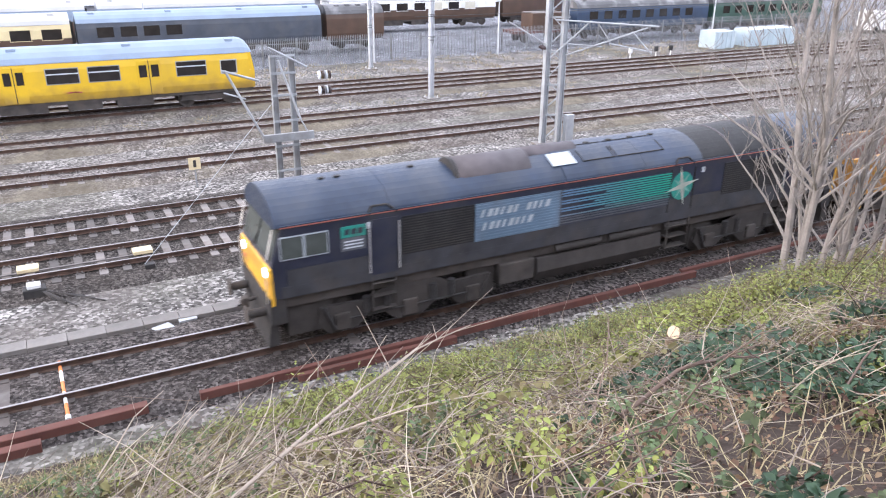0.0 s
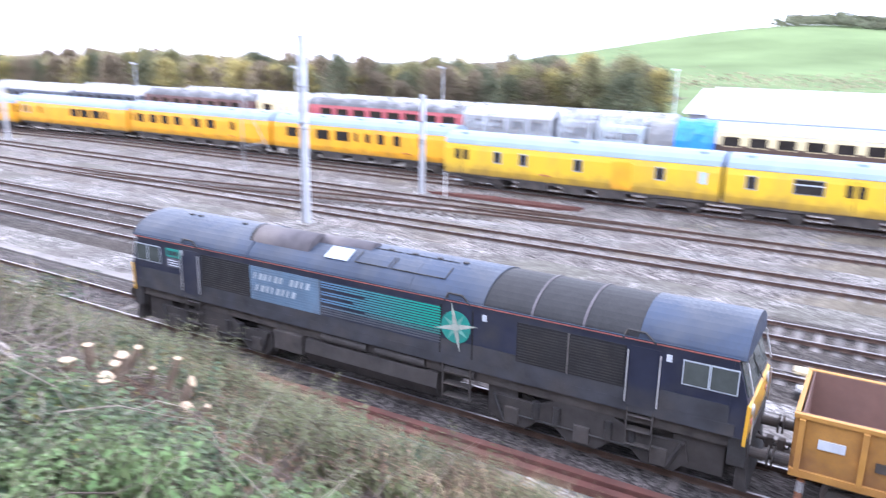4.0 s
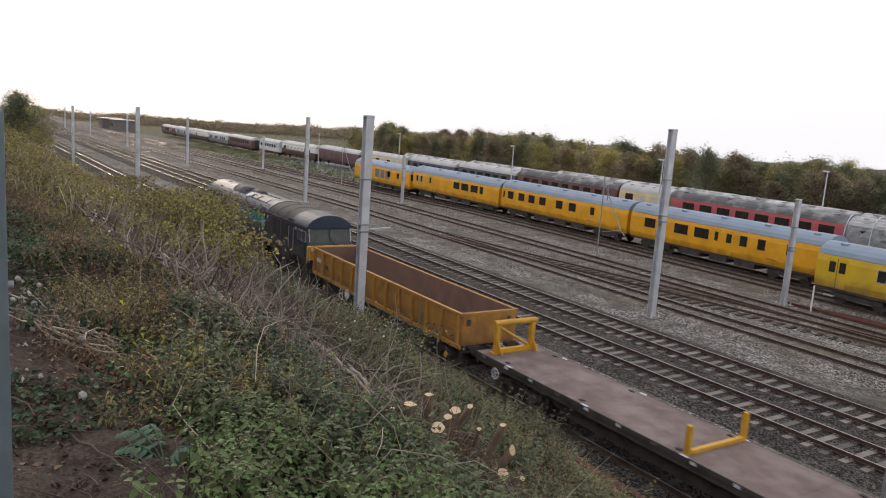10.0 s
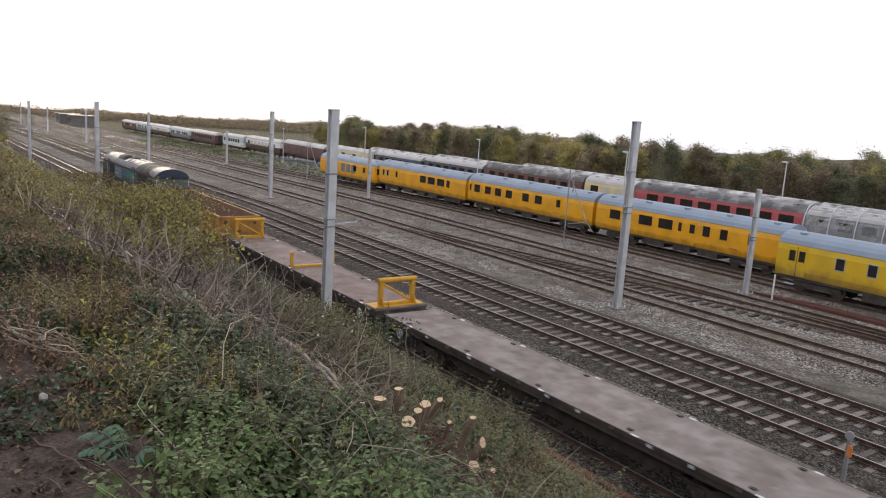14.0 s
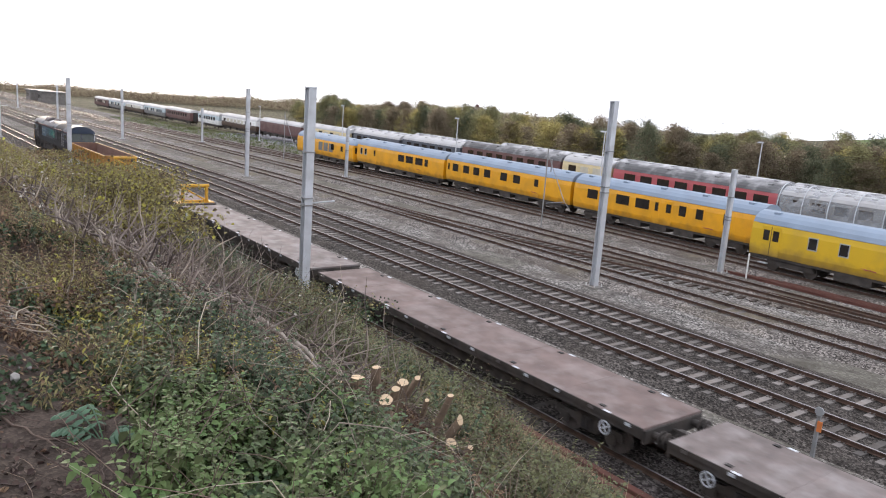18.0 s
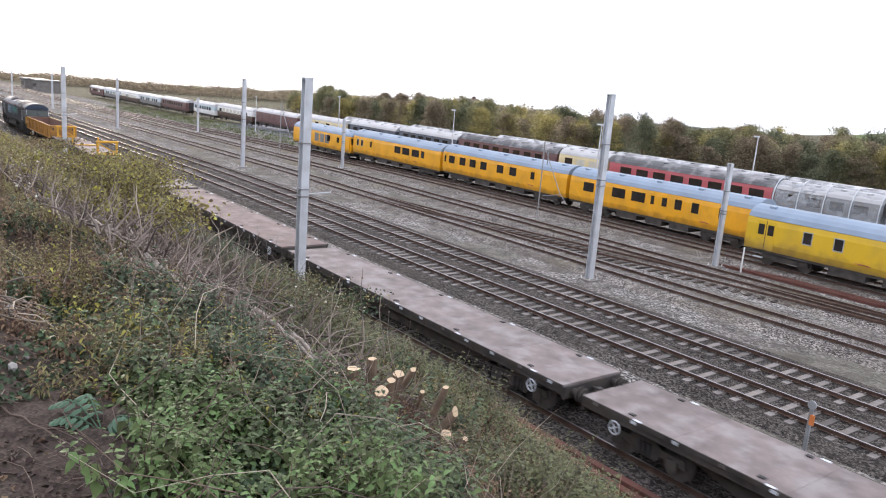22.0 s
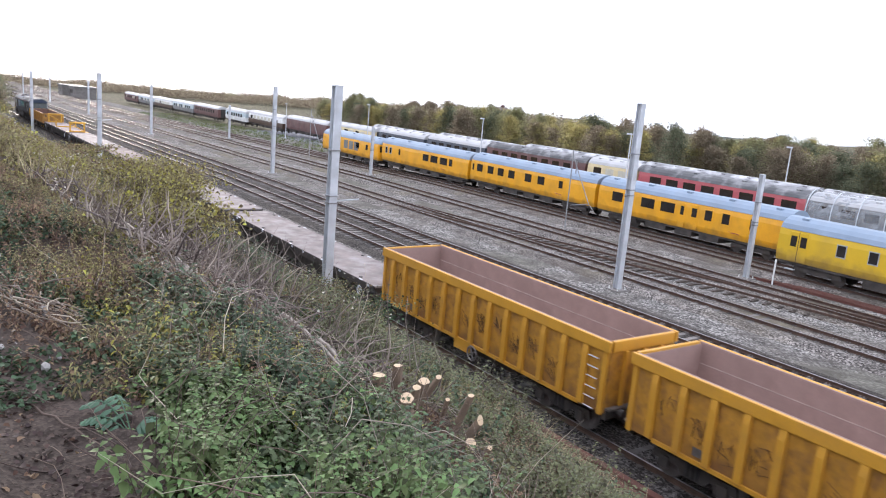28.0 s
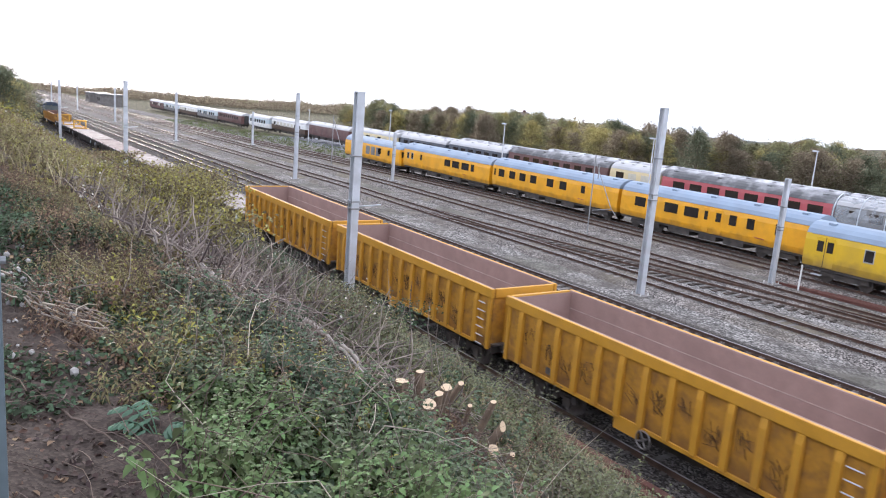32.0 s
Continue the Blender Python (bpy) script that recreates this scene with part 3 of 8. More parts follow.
def buffers(parent, x, way, z=1.05):
    for s in (-0.87, 0.87):
        bm = B()
        rod(bm, (x, s, z), (x + way * 0.38, s, z), 0.11, 12)
        rod(bm, (x + way * 0.36, s, z), (x + way * 0.46, s, z), 0.075, 12)
        rod(bm, (x + way * 0.46, s, z), (x + way * 0.49, s, z), 0.23, 16)
        part("buffer", bm, UNDER, parent)
    bm = B()
    rod(bm, (x, 0, z - 0.02), (x + way * 0.42, 0, z - 0.06), 0.05, 8)
    box(bm, x + way * 0.30 - 0.08, x + way * 0.30 + 0.08, -0.09, 0.09, z - 0.2, z + 0.05, 0.02)
    part("coupling", bm, UNDER, parent)
    for s in (-0.4, 0.42):
        bm = rod(B(), (x, s, z - 0.1), (x + way * 0.2, s, z - 0.38), 0.025, 6)
        rod(bm, (x + way * 0.2, s, z - 0.38), (x + way * 0.42, s * 0.8, z - 0.3), 0.025, 6)
        part("brake_hose", bm, BLACK, parent)


# --- locomotive: x runs from the leading cab (0) to the trailing cab ---
L = 19.5
ARC = [(-1.32, 3.26), (-1.29, 3.34), (-1.22, 3.44), (-1.10, 3.56), (-0.95, 3.67), (-0.75, 3.77), (-0.55, 3.84), (-0.35, 3.89), (-0.12, 3.915)]
SIDE = [(-1.32, 1.62)] + ARC + [(-y, z) for y, z in ARC[::-1]] + [(1.32, 1.62)]


def build_loco():
    t = thing("diesel_locomotive", "grimy dark blue freight locomotive with teal stripes and yellow ends", "locomotive")
    # side walls and lower body
    bm = B()
    prism(bm, [(-1.32, 1.62), (-1.32, 3.27), (1.32, 3.27), (1.32, 1.62)], 0.35, L - 0.35)
    part("body", bm, NAVY, t)
    part("sill", prism(B(), [(-1.335, 1.5), (-1.335, 1.78), (1.335, 1.78), (1.335, 1.5)], 0.2, L - 0.2), GRIME, t)
    for s in (-1, 1):
        part("lower_panel", box(B(), 0.355, L - 0.355, s * 1.328 - 0.004, s * 1.328 + 0.004, 1.781, 2.2), GRIME, t)
    # curved roof in plates
    roof = [(y, z) for y, z in SIDE[1:-1]]
    for k, (a, c) in enumerate(((0.12, 3.0), (3.01, 5.2), (8.2, 11.0), (11.01, 13.2), (17.1, L - 0.12))):
        part("roof_plate", prism(B(), roof + [(1.2, 3.2), (-1.2, 3.2)], a, c), ROOF_BLUE, t)
    inner = [(y * 0.985, 3.26 + (z - 3.26) * 0.96) for y, z in roof] + [(1.2, 3.2), (-1.2, 3.2)]
    part("radiator_roof", prism(B(), inner, 13.21, 17.09), GRILLE, t, "dark mesh radiator roof")
    part("engine_roof", prism(B(), inner, 5.21, 8.19), ROOF_BLUE, t)
    for x in (14.5, 15.8):
        bm = prism(B(), [(y * 1.0, 3.26 + (z - 3.26) * 0.985) for y, z in roof] + [(1.2, 3.2), (-1.2, 3.2)], x - 0.03, x + 0.03)
        part("roof_rib", bm, SLATE, t)
    # exhaust silencer hump and hatches
    hump = part("silencer_hump", rod(B(), (5.05, -0.36, 3.50), (7.3, -0.36, 3.50), 0.58, 36), SLATE, t, "sooty purple-grey exhaust silencer")
    tail = part("silencer_tail", rod(B(), (7.31, -0.12, 3.70), (9.15, -0.12, 3.70), 0.33, 24), SLATE, t)
    for ob in (hump, tail):
        for p in ob.data.polygons:
            p.use_smooth = len(p.vertices) == 4
    part("silencer_band", rod(B(), (5.0, -0.36, 3.50), (5.1, -0.36, 3.50), 0.592, 36), BLACK, t)
    part("roof_hatch", prism(B(), [(-1.0, 3.64), (-0.6, 3.86), (-0.58, 3.885), (-1.02, 3.66)], 7.95, 8.75), LETTER, t, "pale grey roof hatch")
    for a, c in ((9.0, 10.1), (10.2, 11.9)):
        bm = B()
        for y, z in ((-0.98, 3.675), (-0.2, 3.91)):
            box(bm, a, c, y - 0.012, y + 0.012, z - 0.01, z + 0.014)
        for x in (a, c):
            bar(bm, (x, -0.98, 3.67), (x, -0.55, 3.87), 0.02, 0.02)
        part("hatch_seam", bm, BLACK, t)
    for x in (1.6, 2.0, 4.0, 9.6, 10.4, 11.2, 12.0):
        part("lifting_eye", box(B(), x, x + 0.14, -0.2, -0.1, 3.88, 3.95), BLACK, t)
    for x in (2.4, 12.1, 16.75):
        for s in (-1, 1):
            bm = rod(B(), (x, s * 1.34, 3.22), (x + 0.1, s * 1.30, 3.44), 0.03, 6)
            rod(bm, (x + 0.1, s * 1.30, 3.44), (x + 0.5, s * 1.31, 3.44), 0.03, 6)
            rod(bm, (x + 0.5, s * 1.31, 3.44), (x + 0.75, s * 1.34, 3.24), 0.03, 6)
            part("door_gutter", bm, BLACK, t)
    for s in (-1, 1):
        part("cantrail_line", box(B(), 0.25, L - 0.25, s * 1.334 - 0.007, s * 1.334 + 0.007, 3.236, 3.272), ORANGE_LINE, t, "thin orange line under the roof")
        part("gutter_rail", box(B(), 0.25, L - 0.25, s * 1.345 - 0.02, s * 1.345 + 0.02, 3.276, 3.30), ROOF_BLUE, t)
        y = s * 1.325

        def plate(name, x0, x1, z0, z1, m, out=0.012, label=""):
            return part(name, box(B(), x0, x1, y - out, y + out, z0, z1), m, t, label)

        # cab windows, doors, grilles
        for x0, x1 in ((0.24, 0.76), (0.82, 1.36), (18.14, 18.66), (18.72, 19.26)):
            f = plate("window_frame", x0 - 0.025, x1 + 0.025, 2.455, 3.025, LETTER, 0.014)
            part("pane", box(B(), x0, x1, y - 0.02, y + 0.02, 2.48, 3.0), GLASS_CAB, f)
        for x0, x1 in ((2.45, 3.15), (16.95, 17.6)):
            d = plate("cab_door", x0, x1, 1.66, 3.1, NAVY, 0.016)
            for x in (x0 - 0.04, x1 + 0.04):
                part("handrail", rod(B(), (x, y + s * 0.06, 1.75), (x, y + s * 0.06, 3.0), 0.022, 8), CHROME, d)
            bm = B()
            for k in range(3):
                box(bm, x0 + 0.03, x1 - 0.03, s * 1.1, s * 1.36, 1.42 - 0.36 * k - 0.02, 1.42 - 0.36 * k)
            for x in (x0 + 0.03, x1 - 0.03):
                box(bm, x - 0.015, x + 0.015, s * 1.3, s * 1.35, 0.66, 1.6)
            part("cab_steps", bm, UNDER, t)
        for x0, x1, n in ((3.28, 5.34, 1), (14.15, 16.85, 2)):
            g = plate("side_grille", x0, x1, 2.05, 3.06, GRILLE, 0.01)
            bm = B()
            for k in range(14):
                z = 2.08 + k * 0.069
                box(bm, x0 + 0.03, x1 - 0.03, y + s * 0.008, y + s * 0.022, z, z + 0.03)
            part("louvre", bm, BLACK, g)
            if n == 2:
                part("divider", box(B(), 15.46, 15.5, y, y + s * 0.03, 2.05, 3.06), STEEL, g)
        if s > 0:
            continue
        # livery panel on the visible side: ribbed light blue, brand words as plain bars
        p = plate("livery_panel", 5.36, 8.02, 2.02, 3.06, SKYBLUE, 0.01, "light blue ribbed panel with two lines of pale lettering bars")
        bm = B()
        for k in range(13):
            z = 2.05 + 0.078 * k
            box(bm, 5.36, 8.02, y - 0.022, y - 0.008, z, z + 0.03)
        part("panel_rib", bm, SKYBLUE, p)
        # two slanting rows of narrow pale bars stand for the words
        for row, count, x0 in ((2.68, 11, 5.50), (2.32, 8, 5.56)):
            for k in range(count):
                if (row > 2.5 and k == 6):
                    continue
                xx, wd = x0 + 0.20 * k, (0.07, 0.13, 0.10)[k % 3]
                part("lettering_bar", slab(B(), [(xx, row), (xx + wd, row), (xx + wd + 0.07, row + 0.2), (xx + 0.07, row + 0.2)], y - 0.028, y - 0.022), LETTER, p)
        part("panel_edge", box(B(), 8.02, 8.06, y - 0.02, y + 0.01, 2.02, 3.06), LEAD_GREY, p)
        part("stripe_back", box(B(), 8.07, 12.0, y - 0.008, y + 0.008, 2.02, 3.06), NAVY, p)
        for k in range(14):
            z = 3.0 - 0.0715 * k
            x0 = 8.07
            if k in (3, 6, 9):
                x0 = (0, 0, 0, 9.6, 0, 0, 9.2, 0, 0, 9.6)[k]
            part("stripe", box(B(), x0, 12.0, y - 0.017, y - 0.007, z, z + 0.036), STRIPE if k < 9 else STRIPE_LOW if k < 11 else LEAD_GREY, p)
        # round compass emblem on the middle door
        e = part("emblem_disc", rod(B(), (12.45, y - 0.004, 2.58), (12.45, y - 0.02, 2.58), 0.43, 28), TEAL, p, "teal disc with a pale eight-pointed star")
        bm = B()
        for k in range(8):
            a = k * math.pi / 4 + 0.2
            r = 0.66 if k % 2 == 0 else 0.42
            ca, sa = math.cos(a), math.sin(a)
            q = [(12.45 + ca * r, 2.58 + sa * r), (12.45 - sa * 0.085, 2.58 + ca * 0.085), (12.45 + sa * 0.085, 2.58 - ca * 0.085)]
            part("star_ray", slab(B(), q, y - 0.03, y - 0.021), STAR if k % 2 == 0 else TEAL_PALE, e)
        part("star_hub", rod(B(), (12.45, y - 0.021, 2.58), (12.45, y - 0.032, 2.58), 0.11, 14), STAR, e)
        for x in (11.99, 12.93):
            part("door_edge", box(B(), x - 0.02, x + 0.02, y - 0.016, y + 0.01, 1.8, 3.12), GRILLE, t)
        part("data_panel", box(B(), 1.70, 2.33, y - 0.014, y + 0.01, 2.76, 3.04), TEAL, t, "small teal logo panel")
        part("grey_plate", box(B(), 1.70, 2.33, y - 0.014, y + 0.01, 2.42, 2.74), LEAD_GREY, t, "grey data plate")
        for k in range(3):
            part("logo_bar", slab(B(), [(1.78 + 0.17 * k, 2.83), (1.90 + 0.17 * k, 2.83), (1.92 + 0.17 * k, 2.97), (1.80 + 0.17 * k, 2.97)], y - 0.02, y - 0.013), NAVY, t)
            part("logo_bar", box(B(), 1.78, 2.25, y - 0.018, y - 0.013, 2.48 + 0.08 * k, 2.51 + 0.08 * k), PALE, t)
        for x in (2.36, 13.2, 17.75):
            part("warning_label", box(B(), x, x + 0.12, y - 0.016, y + 0.01, 2.9, 3.06), PALE, t)
    # cab ends: sloped windscreens over yellow noses
    for end, sx in ((0.0, 1), (L, -1)):
        X = lambda d: end + sx * d
        bm = B()
        prof = [(X(0.36), 1.5), (X(0.0), 1.5), (X(-0.03), 2.25), (X(0.30), 3.30), (X(0.36), 3.30)]
        slab(bm, prof, -1.31, 1.31)
        part("cab_front", bm, NAVY, t)
        bm = slab(B(), [(X(0.02), 1.35), (X(-0.05), 1.35), (X(-0.07), 2.26), (X(0.0), 2.30)], -1.33, 1.33)
        part("nose_panel", bm, YELLOW_END, t, "dirty yellow warning panel")
        for a, c in ((-1.2, -0.06), (0.06, 1.2)):
            bm = slab(B(), [(X(0.03), 2.42), (X(0.0), 2.43), (X(0.235), 3.2), (X(0.27), 3.19)], a, c)
            part("windscreen", bm, GLASS_CAB, t)
        for y in (-1.0, 1.0):
            part("headlight", rod(B(), (X(0.0), y, 2.1), (X(-0.10), y, 2.1), 0.12, 16), LAMP_ON if sx > 0 else PALE, t)
            part("tail_lamp", rod(B(), (X(0.0), y, 1.82), (X(-0.085), y, 1.82), 0.07, 12), ORANGE_LINE, t)
        for y in (-1.22, 1.22):
            part("handrail", rod(B(), (X(-0.13), y, 1.4), (X(-0.13), y, 2.25), 0.018, 6), CHROME, t)
            part("handrail", rod(B(), (X(-0.08), y, 2.5), (X(0.1), y, 3.2), 0.018, 6), CHROME, t)
        part("buffer_beam", box(B(), min(X(0.3), X(-0.1)), max(X(0.3), X(-0.1)), -1.3, 1.3, 0.82, 1.5, 0.03), BLACK, t)
        buffers(t, X(-0.1), -sx)
        bm = slab(B(), [(X(0.1), 0.25), (X(-0.18), 0.22), (X(-0.1), 0.82), (X(0.1), 0.82)], -1.2, 1.2)
        part("snow_plough", bm, BLACK, t)
        bm = B()
        rod(bm, (X(-0.06), 0.3, 2.32), (X(0.16), -0.1, 2.95), 0.012, 6)
        part("wiper", bm, BLACK, t)
    # underframe, tanks and bogies
    part("underframe", box(B(), 0.3, L - 0.3, -1.2, 1.2, 1.18, 1.5, 0.03), UNDER, t)
    bm = prism(B(), [(-1.28, 1.15), (-1.34, 0.75), (-1.15, 0.42), (1.15, 0.42), (1.34, 0.75), (1.28, 1.15)], 7.4, 11.9)
    part("fuel_tank", bm, BOGIE, t)
    part("battery_box", box(B(), 6.2, 7.3, -1.33, 1.33, 0.6, 1.2, 0.04), UNDER, t)
    for x0, x1 in ((8.0, 9.6), (9.9, 11.5), (12.0, 13.0)):
        for s in (-1, 1):
            part("air_tank", rod(B(), (x0, s * 1.2, 1.32), (x1, s * 1.2, 1.32), 0.13, 12), BOGIE, t)
    bm = B()
    for k in range(3):
        box(bm, 12.1, 12.9, -1.36, -1.1, 1.3 - 0.34 * k, 1.33 - 0.34 * k)
    box(bm, 12.08, 12.11, -1.36, -1.3, 0.6, 1.55)
    box(bm, 12.89, 12.92, -1.36, -1.3, 0.6, 1.55)
    part("middle_steps", bm, UNDER, t)
    # plain dark boxes added to fill the gaps that lie in shade under the body
    for a, c in ((0.35, 1.5), (5.3, 6.15), (L - 6.2, L - 5.35), (L - 1.5, L - 0.35)):
        part("equipment_case", box(B(), a, c, -1.08, 1.08, 0.34, 1.19, 0.04), BOGIE, t)
    for c in (3.55, L - 3.6):
        for s in (-1, 1):
            bm = slab(B(), [(c - 2.5, 0.55), (c - 2.4, 0.98), (c - 1.2, 0.95), (c - 0.7, 1.2), (c + 0.7, 1.2), (c + 1.2, 0.95), (c + 2.4, 0.98), (c + 2.5, 0.55), (c + 2.2, 0.24), (c + 1.5, 0.24), (c + 1.2, 0.5), (c + 0.7, 0.5), (c + 0.35, 0.22), (c - 0.35, 0.22), (c - 0.7, 0.5), (c - 1.2, 0.5), (c - 1.5, 0.24), (c - 2.2, 0.24)], s * 1.14 - 0.05, s * 1.14 + 0.05)
            b = part("bogie_frame", bm, BOGIE, t)
            for dx in (-1.85, 0.0, 1.85):
                part("axle_box", box(B(), c + dx - 0.2, c + dx + 0.2, s * 1.20 - 0.07, s * 1.20 + 0.07, 0.30, 0.74, 0.03), UNDER, b)
            for dx in (-1.2, -0.65, 0.65, 1.2):
                part("coil_spring", rod(B(), (c + dx, s * 1.2, 0.62), (c + dx, s * 1.2, 1.05), 0.10, 10), BLACK, b)
            for w in (-1, 1):
                part("sand_pipe", rod(B(), (c + w * 2.35, s * 1.24, 1.0), (c + w * 2.05, s * 1.24, 0.35), 0.05, 8), BLACK, b)
            part("brake_rigging", rod(B(), (c - 1.9, s * 1.22, 0.56), (c + 1.9, s * 1.22, 0.56), 0.03, 6), BLACK, b)
        # solid black block added to give the open bogie its dark shade
        part("traction_motor", box(B(), c - 2.2, c + 2.2, -0.62, 0.62, 0.3, 1.18, 0.05), BLACK, t)
        for dx in (-1.85, 0.0, 1.85):
            wheelset(t, c + dx, 0.5, UNDER)
    return t


def handwheel(parent, x, y, z, r, m):
    """A spoked ring seen from the side of a wagon."""
    bm = B()
    rod(bm, (x, y - 0.03, z), (x, y + 0.03, z), r * 0.24, 10)
    for i in range(18):
        a, c = i * math.tau / 18, (i + 1) * math.tau / 18
        rod(bm, (x + r * math.cos(a), y, z + r * math.sin(a)), (x + r * math.cos(c), y, z + r * math.sin(c)), 0.024, 5)
    for i in range(4):
        a = i * math.tau / 4 + 0.5
        rod(bm, (x, y, z), (x + r * math.cos(a), y, z + r * math.sin(a)), 0.022, 5)
    return part("handbrake_wheel", bm, m, parent, "pale spoked handbrake wheel")


def y_bogie(parent, c, z=0.46):
    """A two-axle freight bogie."""
    for s in (-1, 1):
        bm = slab(B(), [(c - 1.3, 0.48), (c - 1.25, 0.72), (c - 0.55, 0.72), (c - 0.35, 0.85), (c + 0.35, 0.85), (c + 0.55, 0.72), (c + 1.25, 0.72), (c + 1.3, 0.48), (c + 0.5, 0.52), (c + 0.35, 0.34), (c - 0.35, 0.34), (c - 0.5, 0.52)], s * 1.0 - 0.05, s * 1.0 + 0.05)
        b = part("bogie_frame", bm, UNDER, parent)
        for dx in (-0.9, 0.9):
            part("axle_box", box(B(), c + dx - 0.16, c + dx + 0.16, s * 1.05 - 0.06, s * 1.05 + 0.06, 0.3, 0.64, 0.03), UNDER, b)
        for dx in (-0.16, 0.0, 0.16):
            part("coil_spring", rod(B(), (c + dx, s * 1.06, 0.4), (c + dx, s * 1.06, 0.75), 0.065, 8), BLACK, b)
    part("bolster", box(B(), c - 0.3, c + 0.3, -1.0, 1.0, 0.5, 0.92, 0.03), UNDER, parent)
    for dx in (-0.9, 0.9):
        wheelset(parent, c + dx)


def hollow(parent, x0, x1, hw, z0, z1, wall, outer, inner, name="body"):
    """An open-topped wagon body: four walls with thickness and a floor."""
    for s in (-1, 1):
        part("side_wall", box(B(), x0, x1, s * hw - wall / 2, s * hw + wall / 2, z0, z1), outer, parent)
        part("side_lining", box(B(), x0 + wall, x1 - wall, s * (hw - wall / 2 - 0.035) - 0.008, s * (hw - wall / 2 - 0.035) + 0.008, z0 + 0.121, z1 + 0.03), inner, parent)
    for x, s in ((x0, 1), (x1, -1)):
        part("end_wall", box(B(), x - wall / 2, x + wall / 2, -hw + wall / 2, hw - wall / 2, z0, z1), outer, parent)
        part("end_lining", box(B(), min(x + s * (wall / 2 + 0.065), x + s * (wall / 2 + 0.085)), max(x + s * (wall / 2 + 0.065), x + s * (wall / 2 + 0.085)), -hw + wall, hw - wall, z0 + 0.121, z1 + 0.03), inner, parent)
    part("floor_plate", box(B(), x0 + wall / 2, x1 - wall / 2, -hw + wall / 2, hw - wall / 2, z0 + 0.02, z0 + 0.12), inner, parent)


def build_low_wagon(n=14.05):
    t = thing("open_wagon", "low ochre-yellow bogie open wagon with an empty brown interior", "wagon", "wagons of the train")
    hollow(t, 0, n, 1.25, 1.12, 2.36, 0.06, LOW_SIDE_SHADED, LOW_INSIDE)
    for s in (-1, 1):
        y = s * 1.28
        part("top_rail", box(B(), -0.05, n + 0.05, y - 0.06, y + 0.06, 2.3, 2.4, 0.015), LOW_YELLOW, t)
        part("solebar", box(B(), -0.02, n + 0.02, y - 0.06, y + 0.05, 1.0, 1.16, 0.01), LOW_YELLOW, t)
        for k in range(13):
            x = 0.12 + k * (n - 0.24) / 12
            part("stanchion", box(B(), x - 0.055, x + 0.055, y - 0.02 + min(0, s) * 0.09, y + 0.02 + max(0, s) * 0.09, 1.12, 2.3, 0.01), LOW_YELLOW, t)
        bm = B()
        for k in range(3):
            box(bm, 5.0 + 0.0, 6.1, y + s * 0.03 - 0.02, y + s * 0.03 + 0.02, 1.45 + 0.24 * k, 1.56 + 0.24 * k)
        part("louvred_hatch", bm, LOW_INSIDE, t)
        part("maker_plate", box(B(), 0.45, 0.95, y - 0.012 + s * 0.025, y + 0.012 + s * 0.025, 1.72, 1.92), PALE, t)
        part("lower_plate", box(B(), 1.5, 1.85, y - 0.012 + s * 0.025, y + 0.012 + s * 0.025, 1.52, 1.72), UNDER, t)
        part("brake_disc", rod(B(), (4.3, s * 1.32, 0.86), (4.3, s * 1.37, 0.86), 0.24, 20), WHITE, t, "round white handbrake disc")
        bm = B()
        for k in range(3):
            rod(bm, (3.45, s * 1.33, 0.5 + 0.22 * k), (3.75, s * 1.33, 0.5 + 0.22 * k), 0.018, 6)
        for x in (3.45, 3.75):
            rod(bm, (x, s * 1.33, 0.45), (x, s * 1.33, 1.05), 0.018, 6)
        part("side_ladder", bm, WHITE, t)
        part("step_rail", rod(B(), (2.4, s * 1.36, 1.0), (n - 4.0, s * 1.36, 0.98), 0.02, 6), STEEL, t)
        part("truss", slab(B(), [(3.6, 1.0), (5.0, 0.55), (n - 5, 0.55), (n - 3.6, 1.0), (n - 4.0, 1.0), (n - 5.1, 0.66), (5.1, 0.66), (4.0, 1.0)], s * 0.9 - 0.04, s * 0.9 + 0.04), UNDER, t)
    part("end_rail", box(B(), -0.05, 0.05, -1.2, 1.2, 2.3, 2.4, 0.015), LOW_YELLOW, t)
    part("end_rail", box(B(), n - 0.05, n + 0.05, -1.2, 1.2, 2.3, 2.4, 0.015), LOW_YELLOW, t)
    for x, s in ((0, -1), (n, 1)):
        for y in (-0.95, 0.95):
            part("end_pocket", box(B(), x + s * 0.03, x + s * 0.06, y - 0.08, y + 0.08, 1.9, 2.15), UNDER, t)
        buffers(t, x, s)
    part("underframe", box(B(), 0.1, n - 0.1, -0.5, 0.5, 0.85, 1.12), UNDER, t)
    for c in (2.0, n - 2.0):
        y_bogie(t, c)
        for s in (-1, 1):
            for dx in (-0.9, 0.9):
                part("axle_cover", rod(B(), (c + dx, s * 1.1, 0.46), (c + dx, s * 1.16, 0.46), 0.11, 12), YELLOW_END, t)
    return t


